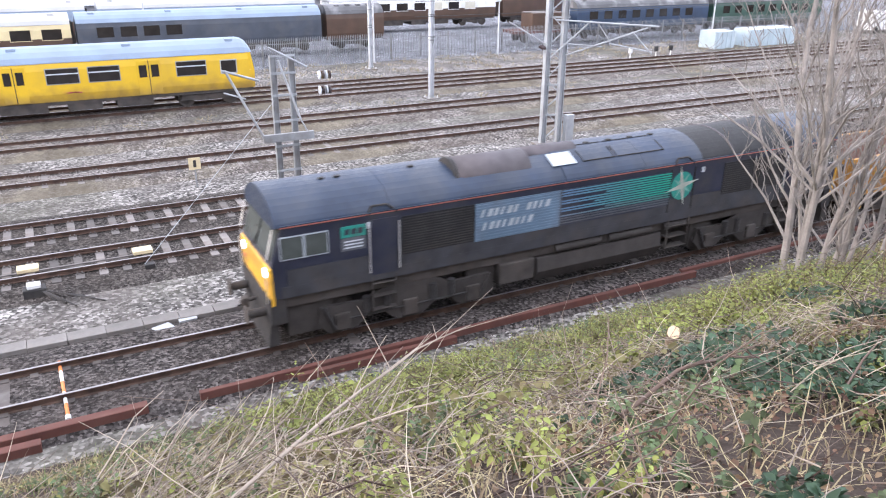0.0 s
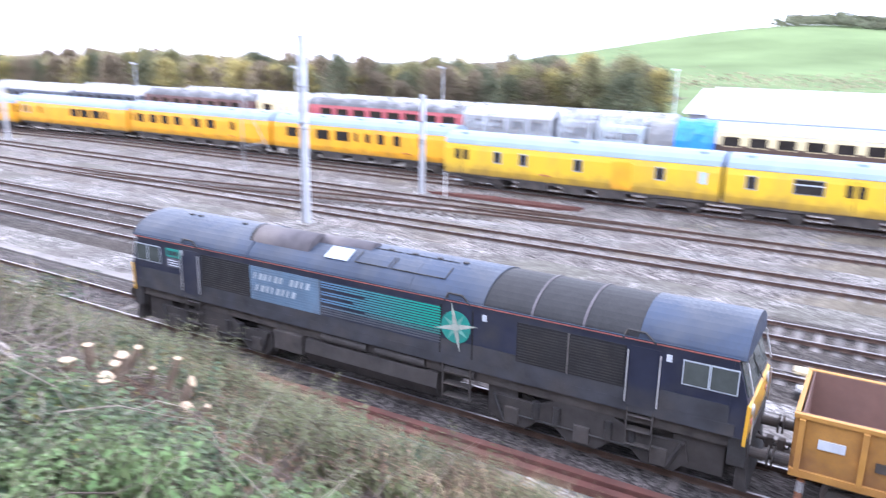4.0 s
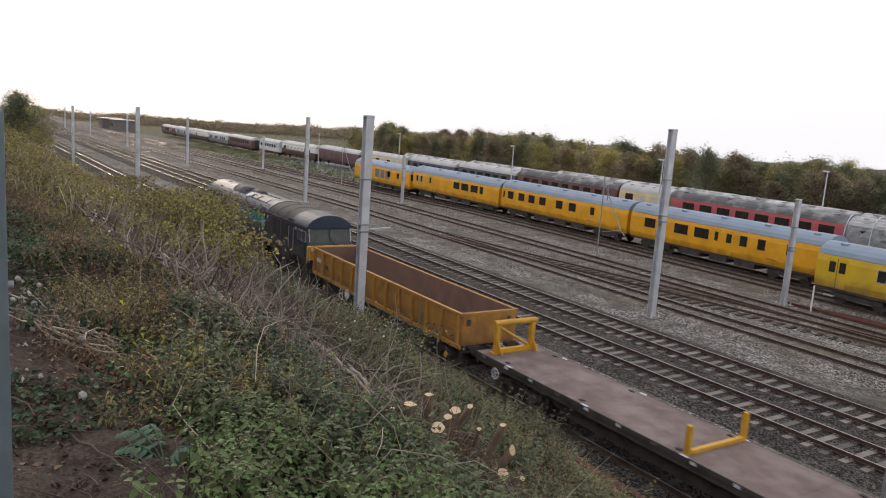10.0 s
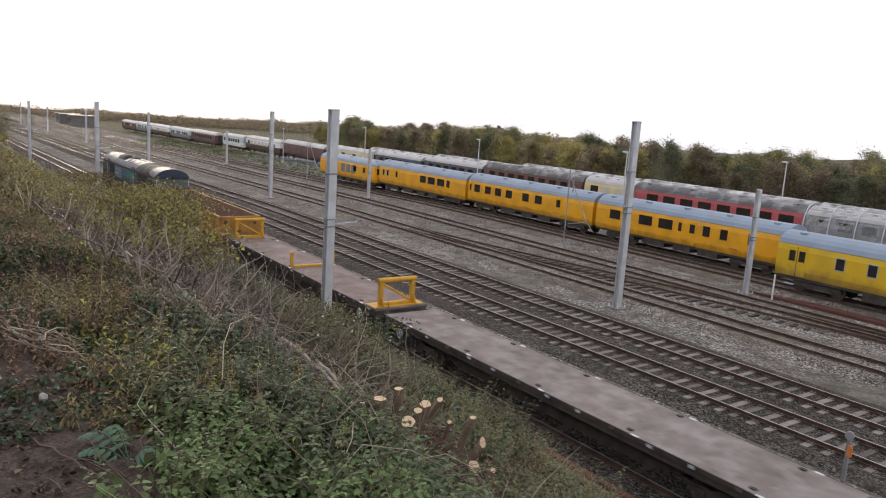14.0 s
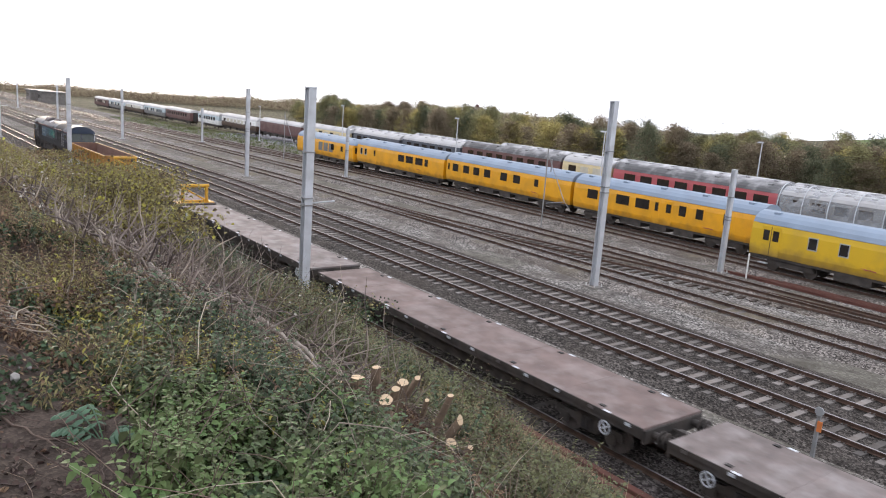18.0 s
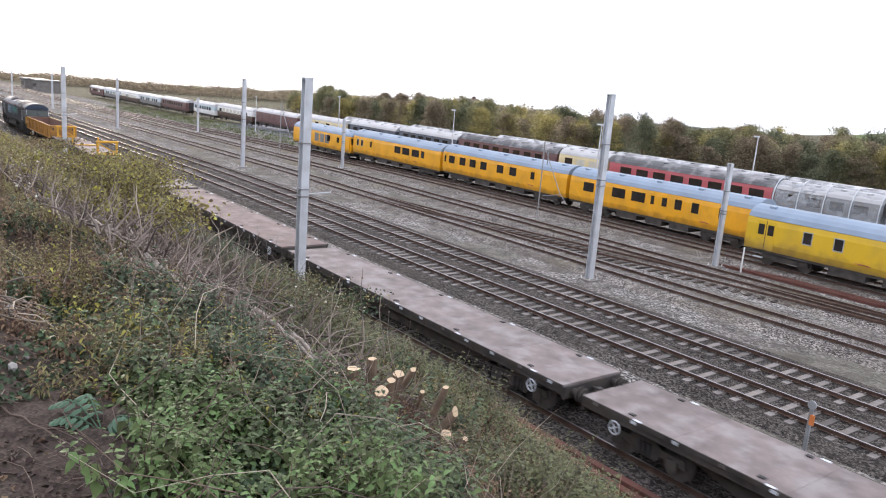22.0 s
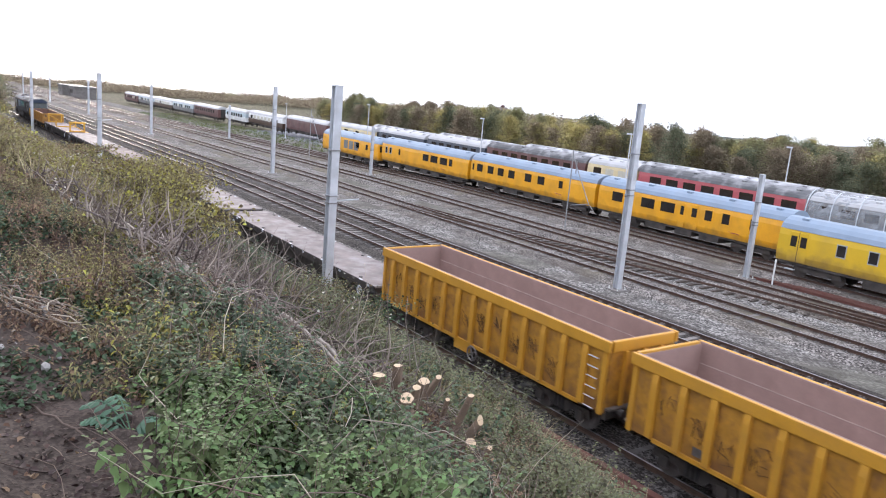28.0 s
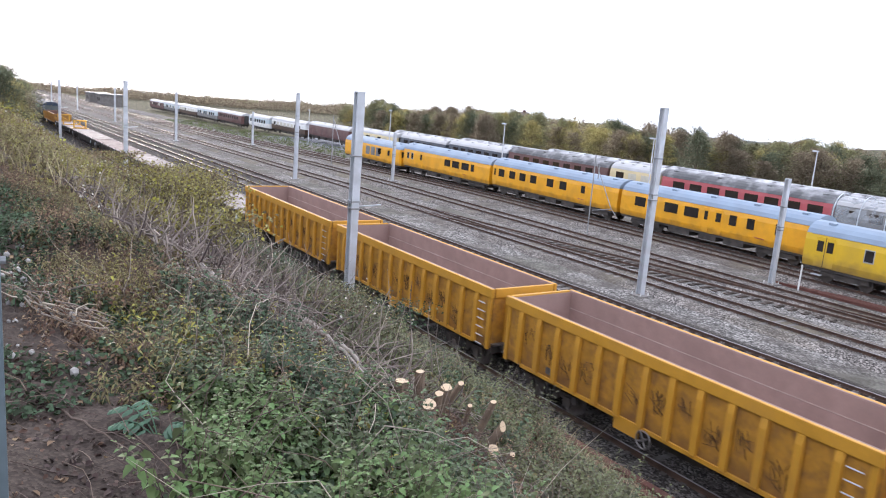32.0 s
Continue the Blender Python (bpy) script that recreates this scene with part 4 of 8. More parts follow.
def build_flat_wagon(n=18.35, deck=DECK, ends=()):
    t = thing("flat_wagon", "long empty bogie flat wagon with a worn brown deck", "wagon", "wagons of the train")
    # deck in six long plates
    for i in range(6):
        part("deck_plate", box(B(), i * n / 6 + 0.004, (i + 1) * n / 6 - 0.004, -1.28, 1.28, 1.22, 1.30 + random.uniform(-0.002, 0.002)), deck, t)
    for s in (-1, 1):
        part("solebar", box(B(), 0, n, s * 1.24 - 0.04, s * 1.24 + 0.04, 0.98, 1.22, 0.01), UNDER, t)
        part("edge_angle", box(B(), 0, n, s * 1.30 - 0.018, s * 1.30 + 0.018, 1.17, 1.30), UNDER, t)
        for i in range(14):
            x = 0.5 + i * (n - 1.0) / 13
            part("lashing_ring", box(B(), x - 0.09, x + 0.09, s * 1.325 - 0.012, s * 1.325 + 0.012, 1.19, 1.27), PALE if i % 3 else STEEL, t)
        for i in range(5):
            x = 1.6 + i * (n - 3.2) / 4
            part("twist_lock", box(B(), x - 0.09, x + 0.09, s * 1.08 - 0.06, s * 1.08 + 0.06, 1.3, 1.335, 0.008), BLACK, t)
            part("lock_label", box(B(), x + 0.2, x + 0.45, s * 1.27 - 0.05, s * 1.27 + 0.05, 1.299, 1.304), PALE, t)
        part("side_girder", slab(B(), [(2.6, 1.0), (4.8, 0.42), (n - 4.8, 0.42), (n - 2.6, 1.0)], s * 0.85 - 0.05, s * 0.85 + 0.05), UNDER, t)
        for x in (1.25, n - 1.25):
            handwheel(t, x, s * 1.33, 0.84, 0.185, PALE)
    for i in range(9):
        x = 3.2 + i * (n - 6.4) / 8
        part("cross_member", box(B(), x - 0.06, x + 0.06, -1.2, 1.2, 0.95, 1.215), UNDER, t)
    part("centre_girder", box(B(), 0.1, n - 0.1, -0.3, 0.3, 0.75, 1.21), UNDER, t)
    for x, s in ((0, -1), (n, 1)):
        part("headstock", box(B(), x - 0.06, x + 0.06, -1.25, 1.25, 0.85, 1.24, 0.015), UNDER, t)
        buffers(t, x, s)
    for c in (2.1, n - 2.1):
        y_bogie(t, c)
    # yellow load frames
    for kind, x in ends:
        if kind == "tall":
            fr = part("end_frame", box(B(), x - 0.14, x + 0.14, -1.0, 1.0, 1.302, 1.34) if x < 9 else box(B(), x - 0.5, x + 0.3, -1.25, 1.25, 1.302, 1.34), STRAP, t, "yellow steel load frame")
            for s in (-0.80, 0.80):
                part("upright", box(B(), x - 0.09, x + 0.09, s - 0.09, s + 0.09, 1.335, 2.36, 0.02), STRAP, fr)
                part("gusset", slab(B(), [(x + 0.09, 1.34), (x + 0.42, 1.34), (x + 0.09, 1.80)], s - 0.02, s + 0.02), STRAP, fr)
            part("top_tube", rod(B(), (x, -0.95, 2.42), (x, 0.95, 2.42), 0.11, 16), STRAP, fr)
            part("brace", rod(B(), (x, -0.76, 2.3), (x, 0.76, 1.42), 0.055, 10), STRAP, fr)
            part("foot_rail", box(B(), x - 0.08, x + 0.08, -0.7, 0.7, 1.34, 1.46, 0.015), STRAP, fr)
        else:
            fr = part("load_bar", box(B(), x - 0.07, x + 0.07, -1.22, 1.22, 1.302, 1.42, 0.015), STRAP, t, "yellow U-shaped load stanchion")
            for s in (-1.17, 1.17):
                part("upright", box(B(), x - 0.07, x + 0.07, s - 0.07, s + 0.07, 1.42, 2.12, 0.012), STRAP, fr)
    return t


def build_box_wagon(n=12.35):
    t = thing("box_wagon", "tall yellow ribbed bogie box wagon, empty, with rusty brown interior", "wagon", "wagons of the train")
    hollow(t, 0, n, 1.36, 1.02, 3.1, 0.07, BOX_SIDE_SHADED, BOX_INSIDE)
    for s in (-1, 1):
        y = s * 1.395
        part("top_rail", box(B(), -0.08, n + 0.08, min(y - s * 0.03, y + s * 0.09), max(y - s * 0.03, y + s * 0.09), 2.84, 3.17, 0.025), BOX_YELLOW, t)
        part("rim_plate", box(B(), 0.02, n - 0.02, min(y - s * 0.10, y - s * 0.034), max(y - s * 0.10, y - s * 0.034), 3.09, 3.165, 0.01), BOX_INSIDE, t)
        part("inner_seam", rod(B(), (0.15, y - s * 0.105, 2.55), (n - 0.15, y - s * 0.105, 2.55), 0.02, 6), RIM_PALE, t)
        part("sole_rail", box(B(), 0.9, n - 0.9, y - 0.05, y + 0.05, 0.98, 1.1, 0.01), BOX_YELLOW, t)
        for k in range(13):
            x = 0.8 + k * (n - 1.6) / 12
            part("rib", prism(B(), [(y - 0.01, 1.02), (y + s * 0.13, 1.1), (y + s * 0.13, 2.6), (y + s * 0.09, 2.84), (y - 0.01, 2.84)], x - 0.095, x + 0.095), BOX_YELLOW, t)
        part("corner_post", box(B(), 0, 0.16, y - 0.05, y + 0.05, 0.98, 2.84, 0.01), BOX_YELLOW, t)
        part("corner_post", box(B(), n - 0.16, n, y - 0.05, y + 0.05, 0.98, 2.84, 0.01), BOX_YELLOW, t)
        for i in range(6):
            part("ladder_rung", rod(B(), (n - 0.62, y + s * 0.12, 1.1 + 0.3 * i), (n - 0.24, y + s * 0.12, 1.1 + 0.3 * i), 0.018, 6), PALE, t)
        # scrawled dark marks on the panels, as plain strokes
        mark = random.Random(int(3 + s))
        for k in range(11):
            if mark.random() < 0.12:
                continue
            bm = B()
            cx, cz = 0.8 + (k + 0.5) * (n - 1.6) / 12, mark.uniform(1.6, 2.1)
            for q in range(mark.randint(7, 14)):
                a0 = (cx + mark.uniform(-0.28, 0.28), y + s * 0.006, cz + mark.uniform(-0.4, 0.35))
                a1 = (cx + mark.uniform(-0.28, 0.28), y + s * 0.006, cz + mark.uniform(-0.4, 0.35))
                bar(bm, a0, a1, mark.uniform(0.012, 0.035), 0.006)
            part("scrawl", bm, SCUFF, t)["kind"] = "stuff"
        part("data_plate", box(B(), 2.15, 2.5, y + s * 0.015 - 0.01, y + s * 0.015 + 0.01, 1.2, 1.42), STEEL, t)
        handwheel(t, 6.4, y + s * 0.13, 0.82, 0.25, STEEL)
        part("brake_panel", box(B(), 5.2, 6.1, y - 0.04, y + 0.04, 0.68, 1.0, 0.01), BOX_YELLOW, t)
        part("underside_truss", slab(B(), [(3.4, 1.0), (4.6, 0.5), (n - 4.6, 0.5), (n - 3.4, 1.0)], s * 0.8 - 0.04, s * 0.8 + 0.04), UNDER, t)
    for x, s in ((0, -1), (n, 1)):
        part("end_rail", box(B(), min(x - s * 0.03, x + s * 0.09), max(x - s * 0.03, x + s * 0.09), -1.3, 1.3, 2.84, 3.17, 0.025), BOX_YELLOW, t)
        for y in (-0.75, 0.0, 0.75):
            part("end_rib", box(B(), min(x, x + s * 0.14), max(x, x + s * 0.14), y - 0.06, y + 0.06, 1.2, 2.84, 0.01), BOX_YELLOW, t)
        part("end_shelf", box(B(), min(x, x + s * 0.2), max(x, x + s * 0.2), -1.3, 1.3, 1.12, 1.18), STEEL, t)
        part("headstock", box(B(), x - 0.07, x + 0.07, -1.3, 1.3, 0.82, 1.12, 0.015), UNDER, t)
        buffers(t, x, s)
    part("underframe", box(B(), 0.1, n - 0.1, -0.4, 0.4, 0.75, 1.03), UNDER, t)
    for c in (2.0, n - 2.0):
        y_bogie(t, c)
    return t


# how far along the line the leading cab stands, second by second
RUN = ((0, 3.98), (1, -2.08), (2, -8.47), (4.5, -24.55), (9, -51.3), (13, -74.95), (19, -109.54), (23, -131.03), (28, -157.4), (32, -177.2))


def lead(t):
    ts, xs = [r[0] for r in RUN], [r[1] for r in RUN]
    return float(np.interp(t, ts, xs))


TRAIN = [(build_loco(), 0.0), (build_low_wagon(), 20.45)]
for i in range(5):
    ends = (("tall", 0.5), ("low", 9.5), ("tall", 17.9)) if i == 0 else ()
    TRAIN.append((build_flat_wagon(18.35, DECK if i in (0, 2) else DECK_GREY, ends), 35.65 + 19.15 * i))
for i in range(4):
    TRAIN.append((build_box_wagon(), 131.45 + 13.3 * i))
LENGTHS = [19.5, 14.05] + [18.35] * 5 + [12.35] * 4


def stand(x, n):
    """The pose of a vehicle whose leading end is at x, on the line's grade."""
    a, b = grade(x + 0.15 * n), grade(x + 0.85 * n)
    slope = (b - a) / (0.7 * n)
    return pose(x, TY, a - 0.15 * n * slope, 0, -math.degrees(math.atan(slope)), 0)


for (ob, off), n in zip(TRAIN, LENGTHS):
    ob.matrix_basis = stand(lead(0) + off, n)


# ---- stabled coaches and units ----
COACH_YELLOW = mat("unit_yellow", (0.66, 0.42, 0.012), 0.5, vary=0.06, scale=0.4, fine=10, dirt=(0.36, 0.24, 0.05), dirt_amount=0.4)
COACH_ORANGE = mat("test_train_yellow", (0.76, 0.36, 0.006), 0.42, vary=0.07, scale=0.7, fine=10, dirt=(0.42, 0.22, 0.03), dirt_amount=0.4)
ROOF_GREY = mat("coach_roof_blue_grey", (0.23, 0.295, 0.385), 0.6, vary=0.1, scale=0.6, fine=10, dirt=(0.22, 0.25, 0.30))
ROOF_WHITE = mat("coach_roof_white", (0.44, 0.44, 0.45), 0.6, vary=0.1, scale=0.5, fine=8, dirt=(0.38, 0.37, 0.36), dirt_amount=0.6)
ROOF_DARK = mat("coach_roof_dark", (0.10, 0.10, 0.105), 0.7, vary=0.2, scale=0.7, fine=8, dirt=(0.36, 0.36, 0.37), dirt_amount=0.7)
ROOF_MOTTLED = mat("coach_roof_mottled", (0.24, 0.24, 0.25), 0.7, vary=0.3, scale=0.9, fine=8, dirt=(0.55, 0.55, 0.56), dirt_amount=0.9)
CREAM = mat("coach_cream", (0.62, 0.52, 0.30), 0.5, vary=0.1, scale=0.8, fine=10)
UMBER = mat("coach_umber", (0.075, 0.042, 0.026), 0.5, vary=0.2, scale=0.8, fine=10)
MAROON = mat("coach_maroon", (0.12, 0.055, 0.05), 0.6, vary=0.2, scale=0.8, fine=10, dirt=(0.14, 0.10, 0.09))
CRIMSON = mat("coach_red", (0.40, 0.085, 0.095), 0.5, vary=0.12, scale=0.8, fine=10)
DEEPBLUE = mat("coach_blue", (0.028, 0.050, 0.095), 0.45, vary=0.2, scale=0.8, fine=10)
SLATEBLUE = mat("coach_slate", (0.055, 0.065, 0.085), 0.55, vary=0.2, scale=0.8, fine=10, dirt=(0.10, 0.10, 0.10))
GREEN = mat("coach_green", (0.03, 0.075, 0.055), 0.5, vary=0.2, scale=0.8, fine=10)
GREY = mat("coach_grey", (0.20, 0.20, 0.20), 0.6, vary=0.2, scale=0.8, fine=10, dirt=(0.12, 0.11, 0.10))
WRAP = mat("clear_sheeting", (0.50, 0.53, 0.56), 0.25, vary=0.25, scale=2.2, fine=12, dirt=(0.30, 0.31, 0.33))
_nt = WRAP.node_tree
_clear, _blend, _fold = _nt.nodes.new("ShaderNodeBsdfTransparent"), _nt.nodes.new("ShaderNodeMixShader"), _nt.nodes.new("ShaderNodeTexNoise")
_fold.inputs["Scale"].default_value, _fold.inputs["Detail"].default_value = 1.3, 5
_thin = _nt.nodes.new("ShaderNodeMapRange")
_thin.inputs["From Min"].default_value, _thin.inputs["From Max"].default_value = 0.35, 0.7
_thin.inputs["To Min"].default_value, _thin.inputs["To Max"].default_value = 0.12, 0.75
_nt.links.new(_fold.outputs["Fac"], _thin.inputs["Value"])
_nt.links.new(_thin.outputs[0], _blend.inputs[0])
_nt.links.new(_clear.outputs[0], _blend.inputs[1])
_nt.links.new(_nt.nodes["Principled BSDF"].outputs[0], _blend.inputs[2])
_nt.links.new(_blend.outputs[0], _nt.nodes["Material Output"].inputs["Surface"])
TARP = mat("blue_tarpaulin", (0.03, 0.22, 0.66), 0.4, vary=0.2, scale=2.5, fine=14)
PALEBLUE = mat("coach_pale_blue", (0.42, 0.50, 0.54), 0.5, vary=0.12, scale=0.8, fine=10)
WINDOW = mat("coach_window", (0.030, 0.026, 0.024), 0.12, vary=0.3, scale=1.0)
BLIND = mat("window_blind", (0.52, 0.49, 0.40), 0.5, vary=0.1)

grime_below(COACH_YELLOW, 0.9, 1.75, (0.20, 0.125, 0.045), 0.8)
grime_below(COACH_ORANGE, 0.9, 1.45, (0.22, 0.12, 0.03), 0.65)
VAULT = [(-1.31, 3.0), (-1.18, 3.28), (-0.9, 3.52), (-0.5, 3.7), (0, 3.76), (0.5, 3.7), (0.9, 3.52), (1.18, 3.28), (1.31, 3.0)]


def coach(name, label, x0, n, y, lower, upper, roof, windows=(), doors=(), small=(), group="stabled coaches", split=2.0, blinds=0.0, category="coach", vents=5, cab=None, stripe=None, detail=True, z=0.0):
    """A coach standing from x0 over n metres on the track centred at y. windows, doors and small: (start, width) along it, from its low-x end."""
    t = thing(name, label, category, group, at=pose(x0, y, z + sag(x0 + n / 2, y), 0, 0, 0))
    e0, e1 = (1.0 if cab == "low" else 0.0), (1.0 if cab == "high" else 0.0)
    lowp = [(-1.30, 0.95), (-1.38, 1.35), (-1.38, split), (1.38, split), (1.38, 1.35), (1.30, 0.95)]
    upp = [(-1.38, split), (-1.37, 2.6), (-1.30, 3.0), (1.30, 3.0), (1.37, 2.6), (1.38, split)]
    part("lower_body", prism(B(), lowp, e0 * 0.15, n - e1 * 0.15), lower, t)
    part("upper_body", prism(B(), upp, e0 * 0.3, n - e1 * 0.3), upper, t)
    part("roof", prism(B(), VAULT + [(1.2, 2.95), (-1.2, 2.95)], e0 * 0.7, n - e1 * 0.7), roof, t)
    if cab:
        a, s = (n, 1) if cab == "high" else (0.0, -1)
        X = lambda d: a + s * d
        bm = B()
        rings = []
        for d, k, drop in ((-0.75, 1.0, 0.0), (-0.45, 0.985, 0.05), (-0.2, 0.95, 0.16), (-0.06, 0.90, 0.34)):
            rings.append([bm.verts.new((X(d), yy * k, 2.95 + (zz - 2.95) * (1 - drop * 1.6) if zz > 2.95 else zz)) for yy, zz in VAULT])
        for r0, r1 in zip(rings, rings[1:]):
            for i in range(len(VAULT) - 1):
                bm.faces.new((r0[i], r0[i + 1], r1[i + 1], r1[i]))
        bm.faces.new(rings[-1])
        bm.faces.new(rings[0])
        part("cab_dome", bm, roof, t)
        part("cab_end", slab(B(), [(X(-0.32), 0.95), (X(0.03), 0.95), (X(0.05), 1.9), (X(-0.12), 2.98), (X(-0.32), 2.98)], -1.27, 1.27), lower, t)
        for yy in (-0.85, 0.0, 0.85):
            part("cab_window", slab(B(), [(X(0.02), 2.02), (X(0.065), 2.0), (X(-0.07), 2.75), (X(-0.11), 2.75)], yy - 0.36, yy + 0.36), WINDOW, t)
    else:
        part("gangway", box(B(), n - 0.02, n + 0.22, -0.55, 0.55, 1.0, 3.1, 0.03), BLACK, t)
    part("solebar", box(B(), 0.1, n - 0.1, -1.25, 1.25, 0.78, 0.96), UNDER, t)
    for s in ((-1,) if not detail else (-1, 1)):
        yo = s * 1.378
        part("gutter", box(B(), 0.4, n - 0.4, s * 1.31 - 0.025, s * 1.31 + 0.025, 2.98, 3.02), roof, t)
        for k, (a, w) in enumerate(windows):
            f = part("window", box(B(), a - 0.05, a + w + 0.05, yo - 0.014, yo + 0.014, 1.86, 2.72, 0.008), GALV_OLD if upper is COACH_YELLOW else upper, t)
            part("pane", box(B(), a, a + w, yo - 0.022, yo + 0.022, 1.91, 2.67), BLIND if random.random() < blinds else WINDOW, f)
            if upper is COACH_YELLOW and w > 1:
                part("toplight_bar", box(B(), a, a + w, yo - 0.028, yo + 0.028, 2.38, 2.44), PALE, f)
        for a, w in small:
            f = part("window", box(B(), a - 0.06, a + w + 0.06, yo - 0.014, yo + 0.014, 1.85, 2.66, 0.008), GALV_MID, t)
            part("pane", box(B(), a, a + w, yo - 0.022, yo + 0.022, 1.92, 2.6), WINDOW, f)
        for a, w in doors:
            d = part("door", box(B(), a, a + w, yo - 0.016, yo + 0.016, 1.0, 2.86, 0.006), lower, t)
            m = w / 2
            for q in ((0.1, m - 0.12), (m + 0.12, w - 0.1)) if w > 0.9 else ((0.12, w - 0.12),):
                part("door_window", box(B(), a + q[0], a + q[1], yo - 0.026, yo + 0.026, 1.95, 2.62), WINDOW, d)
            if w > 0.9:
                part("door_joint", box(B(), a + m - 0.02, a + m + 0.02, yo - 0.022, yo + 0.022, 1.0, 2.86), BLACK, d)
        if stripe:
            part("stripe", box(B(), 0.1, n - 0.1, yo - 0.008, yo + 0.008, split - 0.03, split + 0.03), stripe, t)
    for k in range(vents):
        x = 1.2 + k * (n - 2.4) / max(1, vents - 1)
        part("roof_vent", box(B(), x - 0.22, x + 0.22, -0.75, -0.35, 3.55, 3.74, 0.03), roof, t)
    for c in (2.7, n - 2.7):
        bm = slab(B(), [(c - 1.6, 0.45), (c - 1.5, 0.72), (c + 1.5, 0.72), (c + 1.6, 0.45), (c + 0.5, 0.38), (c - 0.5, 0.38)], -1.1, 1.1)
        b = part("bogie", bm, UNDER, t)
        for dx in (-1.25, 1.25):
            bm = B()
            for s in (-1, 1):
                rod(bm, (c + dx, s * 0.70, 0.46), (c + dx, s * 0.83, 0.46), 0.46, 18)
            rod(bm, (c + dx, -0.7, 0.46), (c + dx, 0.7, 0.46), 0.08, 8)
            part("wheelset", bm, UNDER, b)
    for a, c2 in ((n * 0.3, n * 0.42), (n * 0.47, n * 0.56), (n * 0.6, n * 0.7)):
        part("equipment_box", box(B(), a, c2, -1.2, 1.2, 0.38, 0.8, 0.03), UNDER, t)
    return t


def steps(a, w, pitch, n):
    return [(a + i * pitch, w) for i in range(n)]


def swoosh(parent, x, y, z=1.35):
    """A small red wing-shaped logo drawn as plain strokes."""
    for k in range(3):
        bm = slab(B(), [(x + 0.1 * k, z + 0.12 - 0.07 * k), (x + 0.95 - 0.15 * k, z + 0.0 + 0.03 * k), (x + 1.0 - 0.15 * k, z + 0.06 + 0.03 * k)], y - 0.012, y + 0.004)
        part("logo_stroke", bm, CRIMSON, parent, at=None)


unit_a = coach("test_unit_car", "bright yellow driving car with blue-grey roof and rounded cab end", -8.0, 19.3, T5, COACH_YELLOW, COACH_YELLOW, ROOF_GREY,
               windows=[(14.92, 1.6), (10.33, 1.55), (8.27, 1.55), (3.68, 1.5)], doors=[(12.8, 1.25), (6.15, 1.15)], small=[(1.2, 0.5), (17.4, 0.85)], group="yellow test unit", cab="high", category="railcar", vents=4)
unit_b = coach("test_unit_car", "bright yellow trailer car with few small windows, blue-grey roof", -26.75, 18.5, T5, COACH_YELLOW, COACH_YELLOW, ROOF_GREY,
               doors=[(0.75, 1.25)], small=[(3.85, 0.5), (5.75, 0.5), (9.55, 0.5), (14.75, 0.5)], group="yellow test unit", category="railcar", vents=3)
part("plated_door", box(B(), 12.0, 13.3, -1.4, -1.36, 1.05, 2.75), COACH_ORANGE, unit_b, "dull brown plated-over door")
part("blanked_window", box(B(), 17.3, 17.75, -1.4, -1.36, 1.9, 2.6), PALEBLUE, unit_b)
swoosh(unit_a, 8.9, -1.39)
swoosh(unit_b, 7.0, -1.39)
part("cab_step", box(B(), 0.75, 1.35, -1.45, -1.2, 0.45, 0.5), PALE, unit_b)

o1 = coach("test_coach", "orange-yellow test coach with grouped windows and blue-grey roof", -45.5, 17.5, T6, COACH_ORANGE, COACH_ORANGE, ROOF_GREY,
           windows=[(1.6, 1.15), (4.75, 1.35), (6.75, 1.35), (10.9, 0.62), (12.4, 0.62), (14.7, 0.5)], doors=[(9.6, 0.7), (8.55, 0.55)], group="orange test train")
o2 = coach("test_coach", "orange-yellow test coach with a row of square windows", -64.0, 18.1, T6, COACH_ORANGE, COACH_ORANGE, ROOF_GREY,
           windows=[(1.1, 0.95), (2.9, 0.95), (4.55, 0.95), (6.25, 0.95), (8.75, 0.95), (10.6, 0.95)], doors=[(13.4, 0.75), (0.2, 0.5)], group="orange test train")
o3 = coach("test_coach", "orange-yellow test coach with four dark windows amidships", -82.7, 18.2, T6, COACH_ORANGE, COACH_ORANGE, ROOF_GREY, z=grade(-74),
           windows=[(9.4, 1.2), (11.0, 1.4), (12.9, 1.4), (14.7, 0.6)], small=[(0.9, 0.4), (1.9, 0.4)], doors=[(3.9, 0.6)], group="orange test train")
o4 = coach("stabled_locomotive", "yellow stabled locomotive with grey roof leading the test train", -99.5, 16.0, T6, COACH_ORANGE, COACH_ORANGE, ROOF_GREY, z=grade(-91),
           windows=[(10.0, 0.8)], small=[(2.2, 0.5), (14.0, 0.5)], doors=[(12.5, 0.8)], group="orange test train", cab="high", category="locomotive", vents=3)
for g in (6.5, 8.0, 9.4):
    part("side_grille", box(B(), g, g + 1.1, -1.4, -1.36, 1.6, 2.7), GREY, o4)
for ob in (o1, o2, o3):
    swoosh(ob, 13.0, -1.39)

